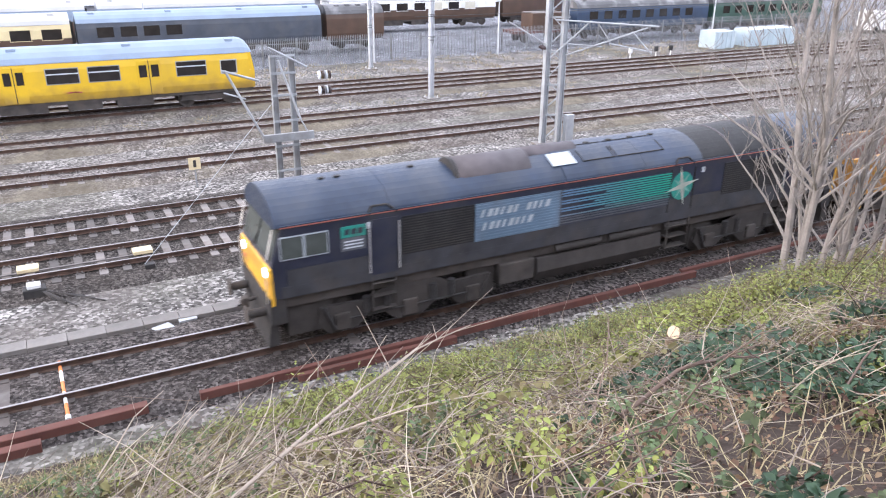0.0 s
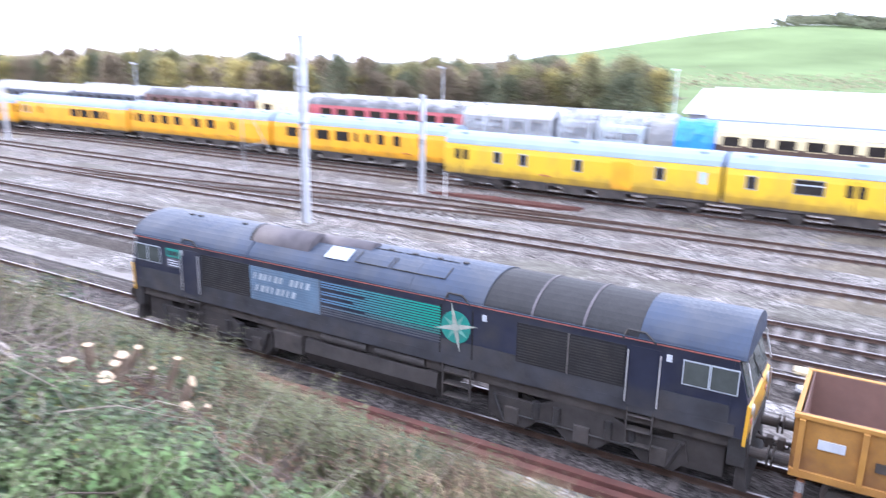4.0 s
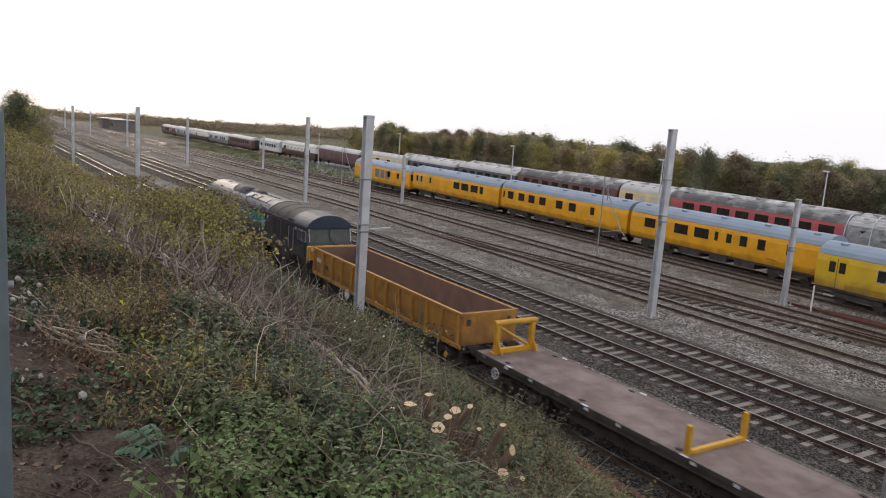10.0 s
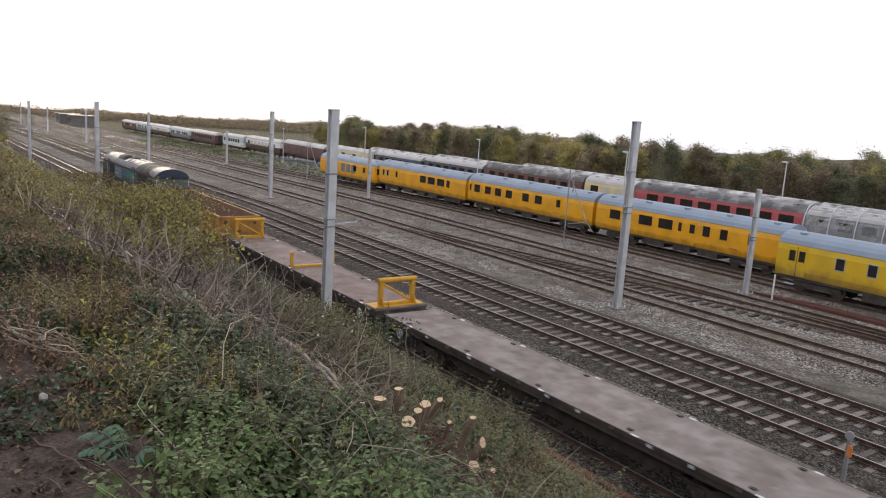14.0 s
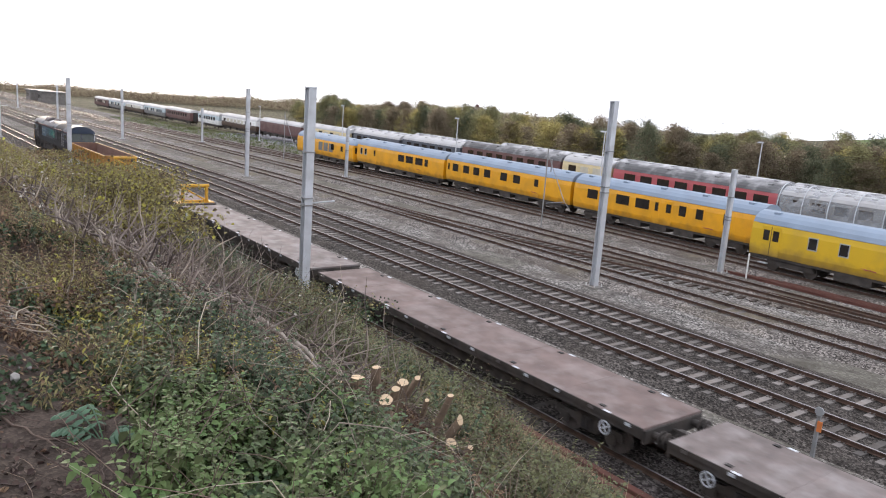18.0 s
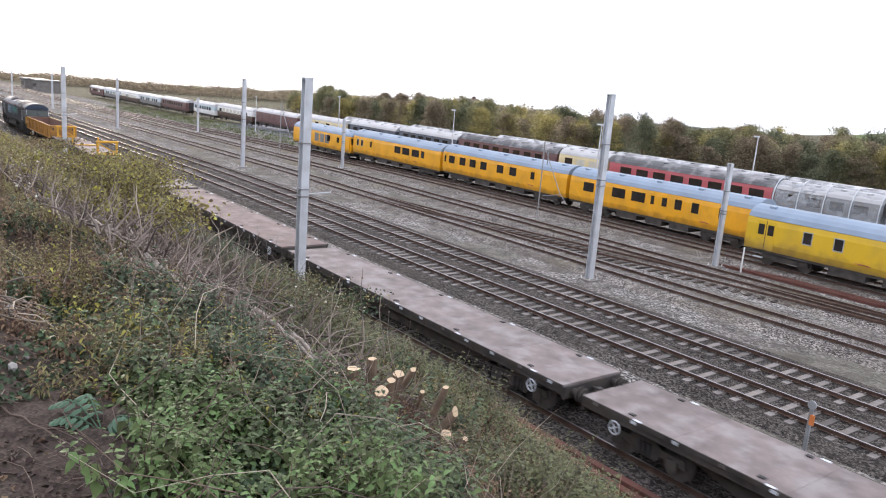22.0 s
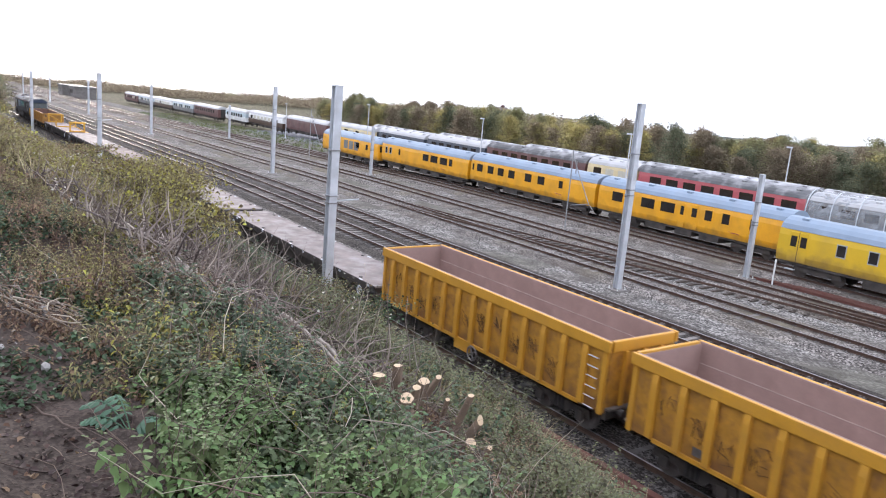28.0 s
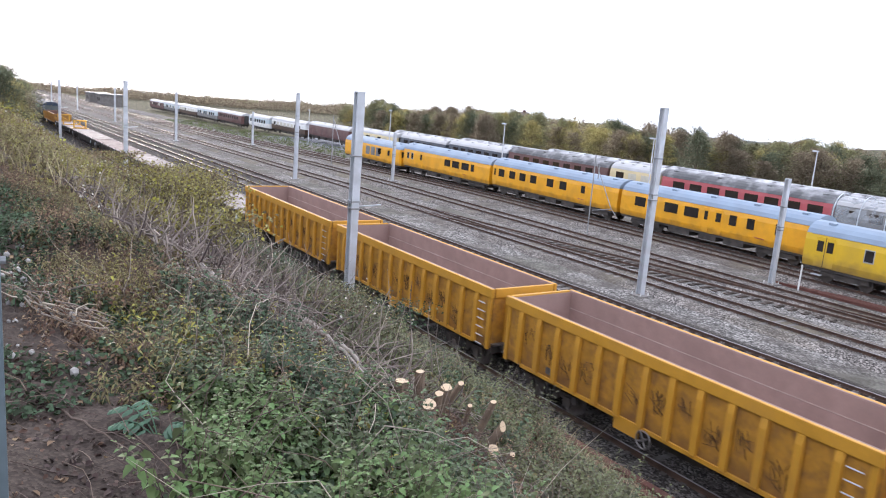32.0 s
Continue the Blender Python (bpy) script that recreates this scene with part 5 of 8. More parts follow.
# the long rake beyond the fence, cut into its coaches
FAR_Y = 66.8
row = steps(1.3, 1.15, 1.85, 9)
for x0, n, lo, up, rf, win, st, blind, text in (
        (-300, 20, MAROON, MAROON, ROOF_WHITE, row, None, 0.2, "dark stored coach with pale roof"),
        (-279, 20, GREY, PALEBLUE, ROOF_WHITE, row, WHITE, 0.6, "pale grey stored coach"),
        (-258, 20, UMBER, WHITE, ROOF_WHITE, row, None, 0.5, "white and brown stored coach"),
        (-237, 20, GREY, PALEBLUE, ROOF_WHITE, row, None, 0.3, "grey stored coach with windows"),
        (-216, 20, MAROON, MAROON, ROOF_WHITE, row, None, 0.0, "brown stored coach"),
        (-190, 14, WHITE, PALEBLUE, ROOF_WHITE, steps(1.0, 1.0, 1.6, 7), WHITE, 0.0, "pale blue and white stored coach"),
        (-174, 20, UMBER, WHITE, ROOF_WHITE, steps(1.3, 1.3, 2.1, 8), None, 0.7, "cream-white stored coach"),
        (-152, 19, MAROON, MAROON, ROOF_WHITE, (), None, 0, "plain maroon stored van"),
        (-131, 16, CREAM, CREAM, ROOF_WHITE, steps(1.3, 1.3, 2.1, 6), None, 0.5, "cream stored coach"),
        (-113, 14, SLATEBLUE, SLATEBLUE, ROOF_WHITE, steps(1.3, 1.2, 2.0, 5), WHITE, 0, "slate stored coach with white line"),
        (-98, 14.5, SLATEBLUE, SLATEBLUE, ROOF_WHITE, steps(1.3, 1.2, 2.0, 6), WHITE, 0, "slate stored coach with white line"),
        (-83, 19.0, MAROON, MAROON, ROOF_DARK, steps(1.3, 1.2, 2.0, 8), None, 0, "faded dark maroon stored coach"),
        (-63.6, 7.4, CREAM, CREAM, ROOF_WHITE, steps(1.0, 1.2, 1.9, 3), None, 0.3, "short cream stored van"),
        (-55.8, 19.3, CRIMSON, CRIMSON, ROOF_DARK, steps(1.6, 1.5, 2.2, 8), None, 0, "bright red stored coach"),
        (-36.2, 9.0, GREY, GREY, ROOF_WHITE, steps(1.0, 1.2, 2.0, 4), None, 0, "weathered grey stored van inside clear sheeting"),
        (-13.0, 15.6, UMBER, CREAM, ROOF_WHITE, steps(1.0, 1.35, 2.1, 7), None, 0, "umber and cream saloon coach"),
        (3.0, 19.4, SLATEBLUE, SLATEBLUE, ROOF_GREY, steps(1.4, 1.2, 1.7, 4), None, 0.0, "dark blue stored van with white roof"),
        (22.9, 5.4, UMBER, UMBER, ROOF_DARK, (), None, 0, "short brown stored van")):
    coach("stored_coach", text + " behind the yard fence", x0, n, FAR_Y, lo, up, rf, windows=win, blinds=blind, stripe=st, group="stored coaches", detail=False, vents=4, z=grade(x0 + n / 2))
for x0, n, lo, up, rf, win, text in (
        (47.5, 17.4, DEEPBLUE, DEEPBLUE, ROOF_DARK, steps(1.5, 1.0, 1.8, 8), "deep blue stored coach"),
        (65.6, 17.5, GREEN, GREEN, ROOF_DARK, steps(1.5, 1.0, 1.8, 8), "dark green stored coach")):
    coach("stored_coach", text + " behind the yard fence", x0, n, 63.6, lo, up, rf, windows=win, group="stored coaches", detail=False, vents=4)
for x0, n, up, win, text in ((27.5, 20, WHITE, steps(1.3, 1.3, 2.1, 8), "cream-topped stored coach"), (48.5, 20, UMBER, (), "brown stored van"), (5.5, 20.5, ROOF_GREY, steps(1.3, 1.3, 2.1, 8), "grey stored coach"), (-16, 20.5, ROOF_GREY, (), "grey stored coach"), (69.5, 18, CREAM, steps(1.3, 1.3, 2.1, 7), "maroon and cream stored coach")):
    coach("stored_coach", text + " on a rear siding", x0, n, 79.0, UMBER, up, ROOF_WHITE, windows=win, group="stored coaches", detail=False, vents=3, blinds=0.5)


for x0, lo, win, text in ((-38, GREY, (), "weathered grey stored coach"), (-59.5, MAROON, steps(1.3, 1.3, 2.1, 8), "maroon stored coach"), (-81, GREY, (), "weathered grey stored coach"), (-102.5, SLATEBLUE, steps(1.3, 1.3, 2.1, 8), "slate stored coach"), (-124, MAROON, (), "dark stored coach")):
    coach("stored_coach", text + " on the second stored row", x0, 20.8, 71.6, lo, lo, ROOF_MOTTLED, windows=win, group="stored coaches", detail=False, vents=7, z=grade(x0 + 10))


# sheeted vehicles: crumpled clear plastic hung over hoops
def sheeted(x0, n, m, label, y=FAR_Y, top=3.9, wide=1.6, load=None, hoops=0):
    t = thing("sheeted_vehicle", label, "vehicle", "sheeted vehicles", at=pose(x0, y, 0))
    bm = B()
    rings = []
    k = int(n / 0.35)
    for i in range(k + 1):
        x = n * i / k
        ring = []
        for j in range(15):
            a = math.pi * (j / 14)
            yy, zz = -math.cos(a) * wide, max(0.0, math.sin(a)) ** 0.55 * (top - 0.75) + 0.75
            w = 0.10 * noise.noise((x0 + x * 1.3, j * 0.9, 2.0)) + 0.05 * noise.noise((x0 + x * 4.0, j * 2.1, 5.0))
            sag = 0.12 * abs(math.sin(math.pi * x / 1.75))
            ring.append(bm.verts.new((x, yy * (1 + w), zz - sag * math.sin(a) + w * 0.6)))
        rings.append(ring)
    for a, c in zip(rings, rings[1:]):
        for j in range(14):
            bm.faces.new((a[j], a[j + 1], c[j + 1], c[j]))
    bm.faces.new(rings[0])
    bm.faces.new(rings[-1])
    part("sheet", bm, m, t)
    if load:
        part("load", box(B(), 0.4, n - 0.4, -1.1, 1.1, 0.78, top - 0.8, 0.05), load, t)
        part("dark_opening", box(B(), 0.7, n - 0.7, -1.13, -1.09, 1.7, top - 1.3), WINDOW, t)
    for k in range(hoops):
        x = 0.2 + k * (n - 0.4) / max(1, hoops - 1)
        bm = B()
        arc = [(-math.cos(math.pi * j / 12) * (wide + 0.06), max(0.0, math.sin(math.pi * j / 12)) ** 0.55 * (top - 0.7) + 0.75) for j in range(13)]
        for (ya, za), (yb, zb) in zip(arc, arc[1:]):
            rod(bm, (x, ya, za), (x, yb, zb), 0.045, 6)
        part("hoop", bm, PALE, t)
    if load is None and hoops:
        return t
    part("chassis", box(B(), 0.3, n - 0.3, -1.2, 1.2, 0.3, 0.78), UNDER, t)
    for c in (1.4, n - 1.4):
        bm = B()
        for s in (-1, 1):
            rod(bm, (c, s * 0.70, 0.46), (c, s * 0.83, 0.46), 0.46, 16)
        part("wheelset", bm, UNDER, t)
    return t


sheeted(-36.5, 9.6, WRAP, "long sheet of clear plastic hung round a stored van", top=3.95, wide=1.55, hoops=5)
sheeted(-26.5, 3.4, WRAP, "stored vehicle wrapped in clear plastic sheeting", top=3.8, load=GREY, hoops=2)
sheeted(-22.8, 4.4, WRAP, "stored vehicle wrapped in pale plastic sheeting", top=3.6, load=PALEBLUE, hoops=3)
sheeted(-18.2, 2.3, GREY, "weathered grey vehicle under torn sheeting", top=3.5)
sheeted(-15.8, 3.2, TARP, "vehicle under a bright blue tarpaulin", top=3.9, wide=1.9)
sheeted(57.5, 8.5, TARP, "machine under a bright blue tarpaulin behind the blue coach", y=72.0, top=4.7)

flat = thing("rusty_flat_wagon", "rusty stored flat wagon with scrap load", "wagon", at=pose(40.5, 63.6, 0))
part("deck", box(B(), 0, 6.4, -1.2, 1.2, 0.85, 1.1), RUST, flat)
part("load", box(B(), 2.0, 5.8, -1.0, 1.0, 1.1, 2.7, 0.05), UMBER, flat)
for c in (1.3, 5.1):
    bm = B()
    for s in (-1, 1):
        rod(bm, (c, s * 0.70, 0.46), (c, s * 0.83, 0.46), 0.46, 16)
    part("wheelset", bm, UNDER, flat)

# ---- buildings behind ----
SHED_ROOF = mat("white_sheet_roof", (0.78, 0.79, 0.80), 0.5, vary=0.05, scale=0.3, fine=4)
SHED_WALL = mat("shed_wall", (0.30, 0.30, 0.32), 0.7, vary=0.12, scale=0.4, fine=6, dirt=(0.22, 0.21, 0.20))
shed = thing("long_shed", "very long low shed with a bright white sheeted roof", "building", at=pose(0, 92, 0))
part("wall", box(B(), -21, 76, 0.3, 20, -0.4, 2.4), SHED_WALL, shed)
for i in range(24):
    x = -21.5 + i * 4.08
    part("roof_sheet", prism(B(), [(-0.3, 2.35), (10, 4.75), (20.6, 2.35), (20.6, 2.25), (10, 4.65), (-0.3, 2.25)], x, x + 4.06), SHED_ROOF, shed)
part("ridge_vent", box(B(), -20, 75, 9.7, 10.3, 4.7, 4.95), SHED_ROOF, shed)
gable = thing("grey_workshop", "grey metal-clad workshop with a pitched roof and dark doorway", "building", at=pose(88, 80, 0))
part("wall", slab(B(), [(0, -0.4), (0, 4.6), (9, 6.9), (18, 4.6), (18, -0.4)], 0, 22), SHED_WALL, gable)
part("roof", slab(B(), [(-0.4, 4.55), (9, 6.98), (18.4, 4.55), (18.4, 4.7), (9, 7.14), (-0.4, 4.7)], -0.3, 22.3), ROOF_GREY, gable)
part("doorway", box(B(), 10.5, 15.5, -0.06, 0.04, -0.3, 4.0), BLACK, gable)
part("wall_panel", box(B(), 2.5, 6.0, -0.05, 0.03, 2.6, 3.4), GREY, gable)
for i, (x, y, n) in enumerate(((-345, 50, 10), (-331, 52, 9))):
    hut = thing("pale_building", "pale far-off flat-roofed building beside the line", "building", "far buildings", at=pose(x, y, -3.6))
    part("wall", box(B(), 0, n, 0, 8, -2.2, 3.6), TROUGH, hut)
    part("roof", box(B(), -0.4, n + 0.4, -0.4, 8.4, 3.6, 4.0), GREY, hut)
    for k in range(3):
        part("window", box(B(), 1.2 + k * 2.6, 2.6 + k * 2.6, -0.06, 0.03, 1.2, 2.6), WINDOW, hut)
for x, y, s in ((-205, 158, 0.8),):
    house = thing("brick_house", "small brick house with tiled gable among the trees", "house", "far houses", at=pose(x, y, 0.2, 0, 0, 25))
    part("wall", slab(B(), [(0, 0), (0, 4.6 * s), (4, 7.6 * s), (8, 4.6 * s), (8, 0)], 0, 10), MAROON, house)
    part("roof", slab(B(), [(-0.4, 4.4 * s), (4, 7.8 * s), (8.4, 4.4 * s), (8.4, 4.65 * s), (4, 8.1 * s), (-0.4, 4.65 * s)], -0.3, 10.3), UMBER, house)
    part("chimney", box(B(), 3.4, 4.4, 7, 7.8, 7.2 * s, 9.0 * s), MAROON, house)
    for k in (1.2, 5.2):
        part("window", box(B(), k, k + 1.5, -0.06, 0.03, 2.6, 3.9), WINDOW, house)

# ---- palisade fence along the yard ----
fence = thing("palisade_fence", "grey steel palisade fence with pointed pales", "fence", kind="structure", at=pose(0, 60.4, 0))
pv, pf = [], []
for i in range(1040):
    x = -64 + i * 0.155
    k = len(pv)
    h = 1.75
    pv += [(x - 0.03, -0.01, -0.3), (x + 0.03, -0.01, -0.3), (x + 0.03, -0.01, h), (x, -0.01, h + 0.12), (x - 0.03, -0.01, h), (x, 0.015, -0.3), (x, 0.015, h)]
    pf += [(k, k + 5, k + 6, k + 3, k + 4), (k + 5, k + 1, k + 2, k + 3, k + 6)]
pales = new("pale_run", raw("pale_run", pv, pf, GALV_OLD))
pales.parent, pales["kind"] = fence, "stuff"
for z in (0.15, 1.35):
    part("fence_rail", box(B(), -64, 97, 0.02, 0.06, z, z + 0.05), GALV_OLD, fence)
for i in range(59):
    part("fence_post", box(B(), -64 + i * 2.75, -63.9 + i * 2.75, 0.06, 0.16, -0.4, 1.75), GALV_OLD, fence)


# ---- lamps, signs and lineside equipment ----
def lamp_post(x, y, h, z=0.0):
    t = thing("yard_lamp", "slim grey yard lamp column with a small head", "lamp post", "yard lamps", at=pose(x, y, z - 0.35))
    part("column", rod(B(), (0, 0, 0), (0, 0, h + 0.35), 0.09, 8, 0.05), GALV, t)
    part("lamp_head", box(B(), -0.5, 0.12, -0.14, 0.14, h + 0.33, h + 0.47, 0.03), PALE, t)


for x, y, h in ((-104.5, 58.5, 7.5), (-75.5, 58.5, 7.0), (-51.5, 58.5, 7.1), (-136, 58.5, 6.3), (24.6, 59.0, 5.4), (36.5, 59.0, 4.2), (9.2, 75.8, 6.0), (62.0, 58.6, 4.4), (-45, 76, 7.0), (88, 60, 6.0), (-19, 77, 7.5), (112, 58, 6)):
    lamp_post(x, y, h, grade(x) + sag(x, y))

# portal stanchions of the wired main lines: two laced legs with cantilevers
portal = thing("portal_stanchion", "tall laced steel portal leg with folded cantilever arms", "mast", at=pose(22.3, 30.7, -0.32))
for x, y in ((-0.36, 0.15), (0.36, -0.15)):
    part("leg", section(0.14, 0.12, 0.022, 9.5, x, y), GALV_MID, portal)
    part("footing", box(B(), x - 0.4, x + 0.4, y - 0.4, y + 0.4, -0.2, 0.1, 0.02), TROUGH, portal)
for z in (1.5, 3.0, 4.6, 6.2, 7.8, 9.4):
    part("batten", bar(B(), (-0.55, 0.2, z), (0.6, -0.22, z), 0.06, 0.09), GALV_MID, portal)
for k in range(12):
    z, w = 0.25 + 0.77 * k, -1 if k % 2 else 1
    part("lacing", bar(B(), (-0.36 * w, 0.15 * w - 0.02, z), (0.36 * w, -0.15 * w - 0.02, z + 0.74), 0.05, 0.05), GALV_MID, portal)
part("head_plate", box(B(), -0.75, 0.8, -0.4, 0.4, 9.5, 9.56), GALV_MID, portal)
for a, c, r in (((-0.2, -0.2, 6.1), (4.4, -2.2, 5.8), 0.045), ((0.4, -0.2, 4.4), (3.9, -2.0, 5.75), 0.04), ((-0.3, 0, 4.3), (1.4, -0.8, 6.05), 0.04), ((1.7, -0.9, 6.0), (2.3, -1.2, 5.1), 0.03), ((2.3, -1.2, 5.0), (4.2, -2.1, 4.6), 0.03), ((3.3, -1.7, 5.5), (4.2, -2.1, 4.5), 0.03), ((0.2, -0.2, 5.0), (2.0, -1.0, 4.85), 0.025), ((-0.4, 0, 4.9), (-2.2, 0.8, 6.0), 0.03)):
    part("cantilever_tube", rod(B(), a, c, r, 8), GALV_MID, portal)
for x in (-0.62, -0.5):
    part("insulator", rod(B(), (x, 0.1, 4.75), (x - 0.2, 0.2, 4.9), 0.08, 10), CERAMIC, portal)
part("control_cabinet", box(B(), 0.7, 1.15, -0.4, -0.1, 0, 1.5, 0.02), GALV_MID, portal)
stub = thing("anchor_mast", "short twin-leg steel anchor mast with slack fittings", "mast", at=pose(8.3, 29.0, -0.32))
for x in (-0.36, 0.36):
    part("leg", section(0.11, 0.1, 0.018, 5.45, x), GALV_OLD, stub)
    part("footing", box(B(), x - 0.3, x + 0.3, -0.3, 0.3, -0.15, 0.08, 0.02), TROUGH, stub)
for z in (0.9, 1.9, 2.9, 3.9, 4.75, 5.4):
    part("batten", box(B(), -0.5, 0.5, -0.12, -0.09, z, z + 0.09), GALV_MID, stub)
for a, c, r in (((-2.4, -0.6, 5.1), (-1.0, -0.3, 4.6), 0.045), ((-2.3, -0.6, 5.1), (-1.1, -0.5, 2.6), 0.05), ((-2.4, -0.6, 4.3), (-1.6, -0.5, 4.0), 0.03), ((-0.55, -0.2, 5.8), (0.9, -0.3, 5.0), 0.04), ((-0.2, -0.2, 5.3), (0.5, -0.4, 3.0), 0.045), ((0.5, -0.4, 3.0), (0.75, -0.4, 2.5), 0.03), ((-1.1, -0.5, 2.6), (-1.0, -0.5, 2.4), 0.06)):
    part("cantilever_tube", rod(B(), a, c, r, 8), GALV_MID, stub)
part("crossarm", box(B(), -1.05, 0.95, -0.6, -0.45, 2.25, 2.55), GALV_OLD, stub)
part("slack_wire", rod(B(), (-0.4, -0.1, 3.8), (-6.4, -5.8, 0.25), 0.011, 5), GALV_MID, stub)
for z in (4.55, 3.95):
    for k in range(4):
        part("insulator", rod(B(), (1.55 + 0.14 * k, 0.3, z), (1.60 + 0.14 * k, 0.3, z), 0.17, 12), CERAMIC if k % 2 else PALE, stub)
    part("insulator_rod", rod(B(), (1.4, 0.3, z), (2.4, 0.3, z), 0.02, 5), GALV_OLD, stub)
# contact wires and droppers left over the sidings
for y, z0, z1 in ((31.0, 6.2, 6.2), (43.6, 5.7, 5.6), (43.6, 4.8, 4.7), (56.0, 5.3, 5.2)):
    w = thing("contact_wire", "thin overhead wire strung between masts", "wire", "overhead wires", at=pose(0, y, 0))
    part("wire_run", rod(B(), (21, 0, z0), (150, 0, z1), 0.018, 5), WIRE, w)
# fallen cantilevers on the near yellow coaches' side masts
for x, y in ((-27.0, 43.0), (-75.5, 43.0)):
    c = thing("folded_cantilever", "folded grey cantilever arm with insulators beside the mast", "cantilever", "cantilevers", at=pose(x - 16.5, y, 0))
    for a, b2, r in (((0, 0, 5.6), (1.9, 0.4, 2.0), 0.04), ((1.9, 0.4, 2.0), (0.5, -0.2, 1.7), 0.03), ((1.9, 0.4, 2.0), (2.6, 0.2, 1.65), 0.03), ((0.4, 0.1, 5.2), (0.4, 0.1, 4.2), 0.05)):
        part("cantilever_tube", rod(B(), a, b2, r, 6), GALV_OLD, c)
    part("hanger_post", rod(B(), (0, 0, -0.4), (0, 0, 6.0), 0.05, 6), GALV_OLD, c)

ORANGE = mat("safety_orange", (0.70, 0.22, 0.06), 0.6, vary=0.15)
CREAMBOX = mat("cream_cover", (0.66, 0.55, 0.34), 0.6, vary=0.1, fine=14)
sign = thing("distance_sign", "small square yellow sign on a short dark post", "sign", at=pose(5.0, 31.2, -0.3))
part("post", rod(B(), (0, 0, 0), (0, 0, 1.2), 0.035, 8), GALV_OLD, sign)
part("plate", box(B(), -0.24, 0.24, -0.05, -0.02, 0.75, 1.25, 0.01), CREAMBOX, sign)
part("plate_mark", box(B(), -0.06, 0.06, -0.056, -0.05, 0.85, 1.15), BLACK, sign)
# a banded pipe lying across the goods line
pipe = thing("banded_pipe", "orange and white banded pipe lying across the goods line", "pipe", at=pose(-0.66, 15.62, -0.125))
for k in range(5):
    part("band", rod(B(), (-0.012 * k, 0.5 * k, 0.0), (-0.012 * (k + 1), 0.5 * (k + 1), 0.0), 0.04, 8), ORANGE if k % 2 == 0 else WHITE, pipe)
part("end_cap", rod(B(), (0.0, -0.12, -0.02), (0.0, 0.0, 0.0), 0.06, 8), WHITE, pipe)
post = thing("lineside_post", "grey lineside post with a round disc and an orange plate", "sign", at=pose(-9.57, 21.3, -0.32))
part("post", box(B(), -0.05, 0.05, -0.05, 0.05, 0, 1.75, 0.008), GALV_OLD, post)
part("disc", rod(B(), (0.02, -0.06, 1.78), (0.02, -0.1, 1.78), 0.13, 20), GALV_MID, post, "pale round disc")
part("plate", box(B(), 0.02, 0.16, -0.1, -0.07, 1.18, 1.5, 0.008), ORANGE, post)
tag = thing("short_post", "short white post beside the siding", "post", at=pose(-25.35, 43.3, -0.32))
part("post", rod(B(), (0, 0, 0), (0, 0, 1.6), 0.05, 8), WHITE, tag)
for x in (-1.3, 2.0):
    c = thing("point_cover", "cream square cover over rail fittings between the rails", "cover", "point covers", at=pose(x, 24.5, -0.16))
    part("lid", box(B(), -0.3, 0.3, -0.22, 0.22, 0, 0.12, 0.02), CREAMBOX, c)
for x0, x1 in ((-7.0, -1.6), (-1.0, 1.7)):
    r = thing("point_rod", "long grey point rod along the main line", "rod", "point rods", at=pose(0, 24.2, -0.1))
    part("bar", rod(B(), (x0, 0, 0), (x1, 0, 0), 0.035, 6), STEEL, r)
motor = thing("point_machine", "black point machine with a pale lid beside the rail", "machine", at=pose(-1.15, 22.75, -0.32))
part("case", box(B(), -0.3, 0.3, -0.2, 0.2, 0, 0.3, 0.04), BLACK, motor)
part("lid", box(B(), -0.18, 0.18, -0.15, 0.15, 0.3, 0.42, 0.03), WHITE, motor)
for k in range(6):
    part("cable", rod(B(), (0.2 + 0.03 * k, -0.2, 0.2), (0.5 + 0.25 * k, -0.6 - 0.3 * (k % 3), 0.03), 0.025, 6), BLACK, motor)
relay = thing("track_box", "small black box beside the main line rail", "box", at=pose(2.05, 23.2, -0.32))
part("case", box(B(), -0.15, 0.15, -0.12, 0.12, 0, 0.26, 0.03), BLACK, relay)
for x, y, a in ((1.8, 19.0, 20), (2.45, 19.35, 5)):
    s = thing("loose_slab", "pale square slab lying on the ballast", "slab", "loose slabs", at=pose(x, y, -0.28, 0, 0, a))
    part("slab_block", box(B(), -0.24, 0.24, -0.2, 0.2, 0, 0.06, 0.01), GALV_MID, s)
for x, n in ((58.5, 2.6), (65.0, 6.5)):
    c = thing("blue_skip", "pale blue steel storage container at the siding end", "container", "blue containers", at=pose(x, 54.5, -0.32))
    part("shell", box(B(), -n / 2, n / 2, -1.0, 1.0, 0, 1.6, 0.03), PALEBLUE, c)
    for k in range(int(n / 0.6)):
        part("rib", box(B(), -n / 2 + 0.3 + k * 0.6, -n / 2 + 0.36 + k * 0.6, -1.05, -1.0, 0.05, 1.55), PALEBLUE, c)
for x in (45.6, 48.5, 50.2):
    d = thing("ground_signal", "small ground signal beside the siding", "signal", "ground signals", at=pose(x, 51.9, -0.32))
    part("stem", rod(B(), (0, 0, 0), (0, 0, 0.5), 0.05, 8), WHITE, d)
    part("head", box(B(), -0.16, 0.16, -0.1, 0.1, 0.5, 0.95, 0.03), WHITE if x < 46 else BLACK, d)
van = thing("white_van", "white panel van parked beyond the fence", "van", at=pose(84, 57, -0.32))
part("body", slab(B(), [(0, 0.35), (0, 2.3), (3.6, 2.3), (4.5, 1.35), (5.3, 1.1), (5.3, 0.35)], -0.95, 0.95), WHITE, van)
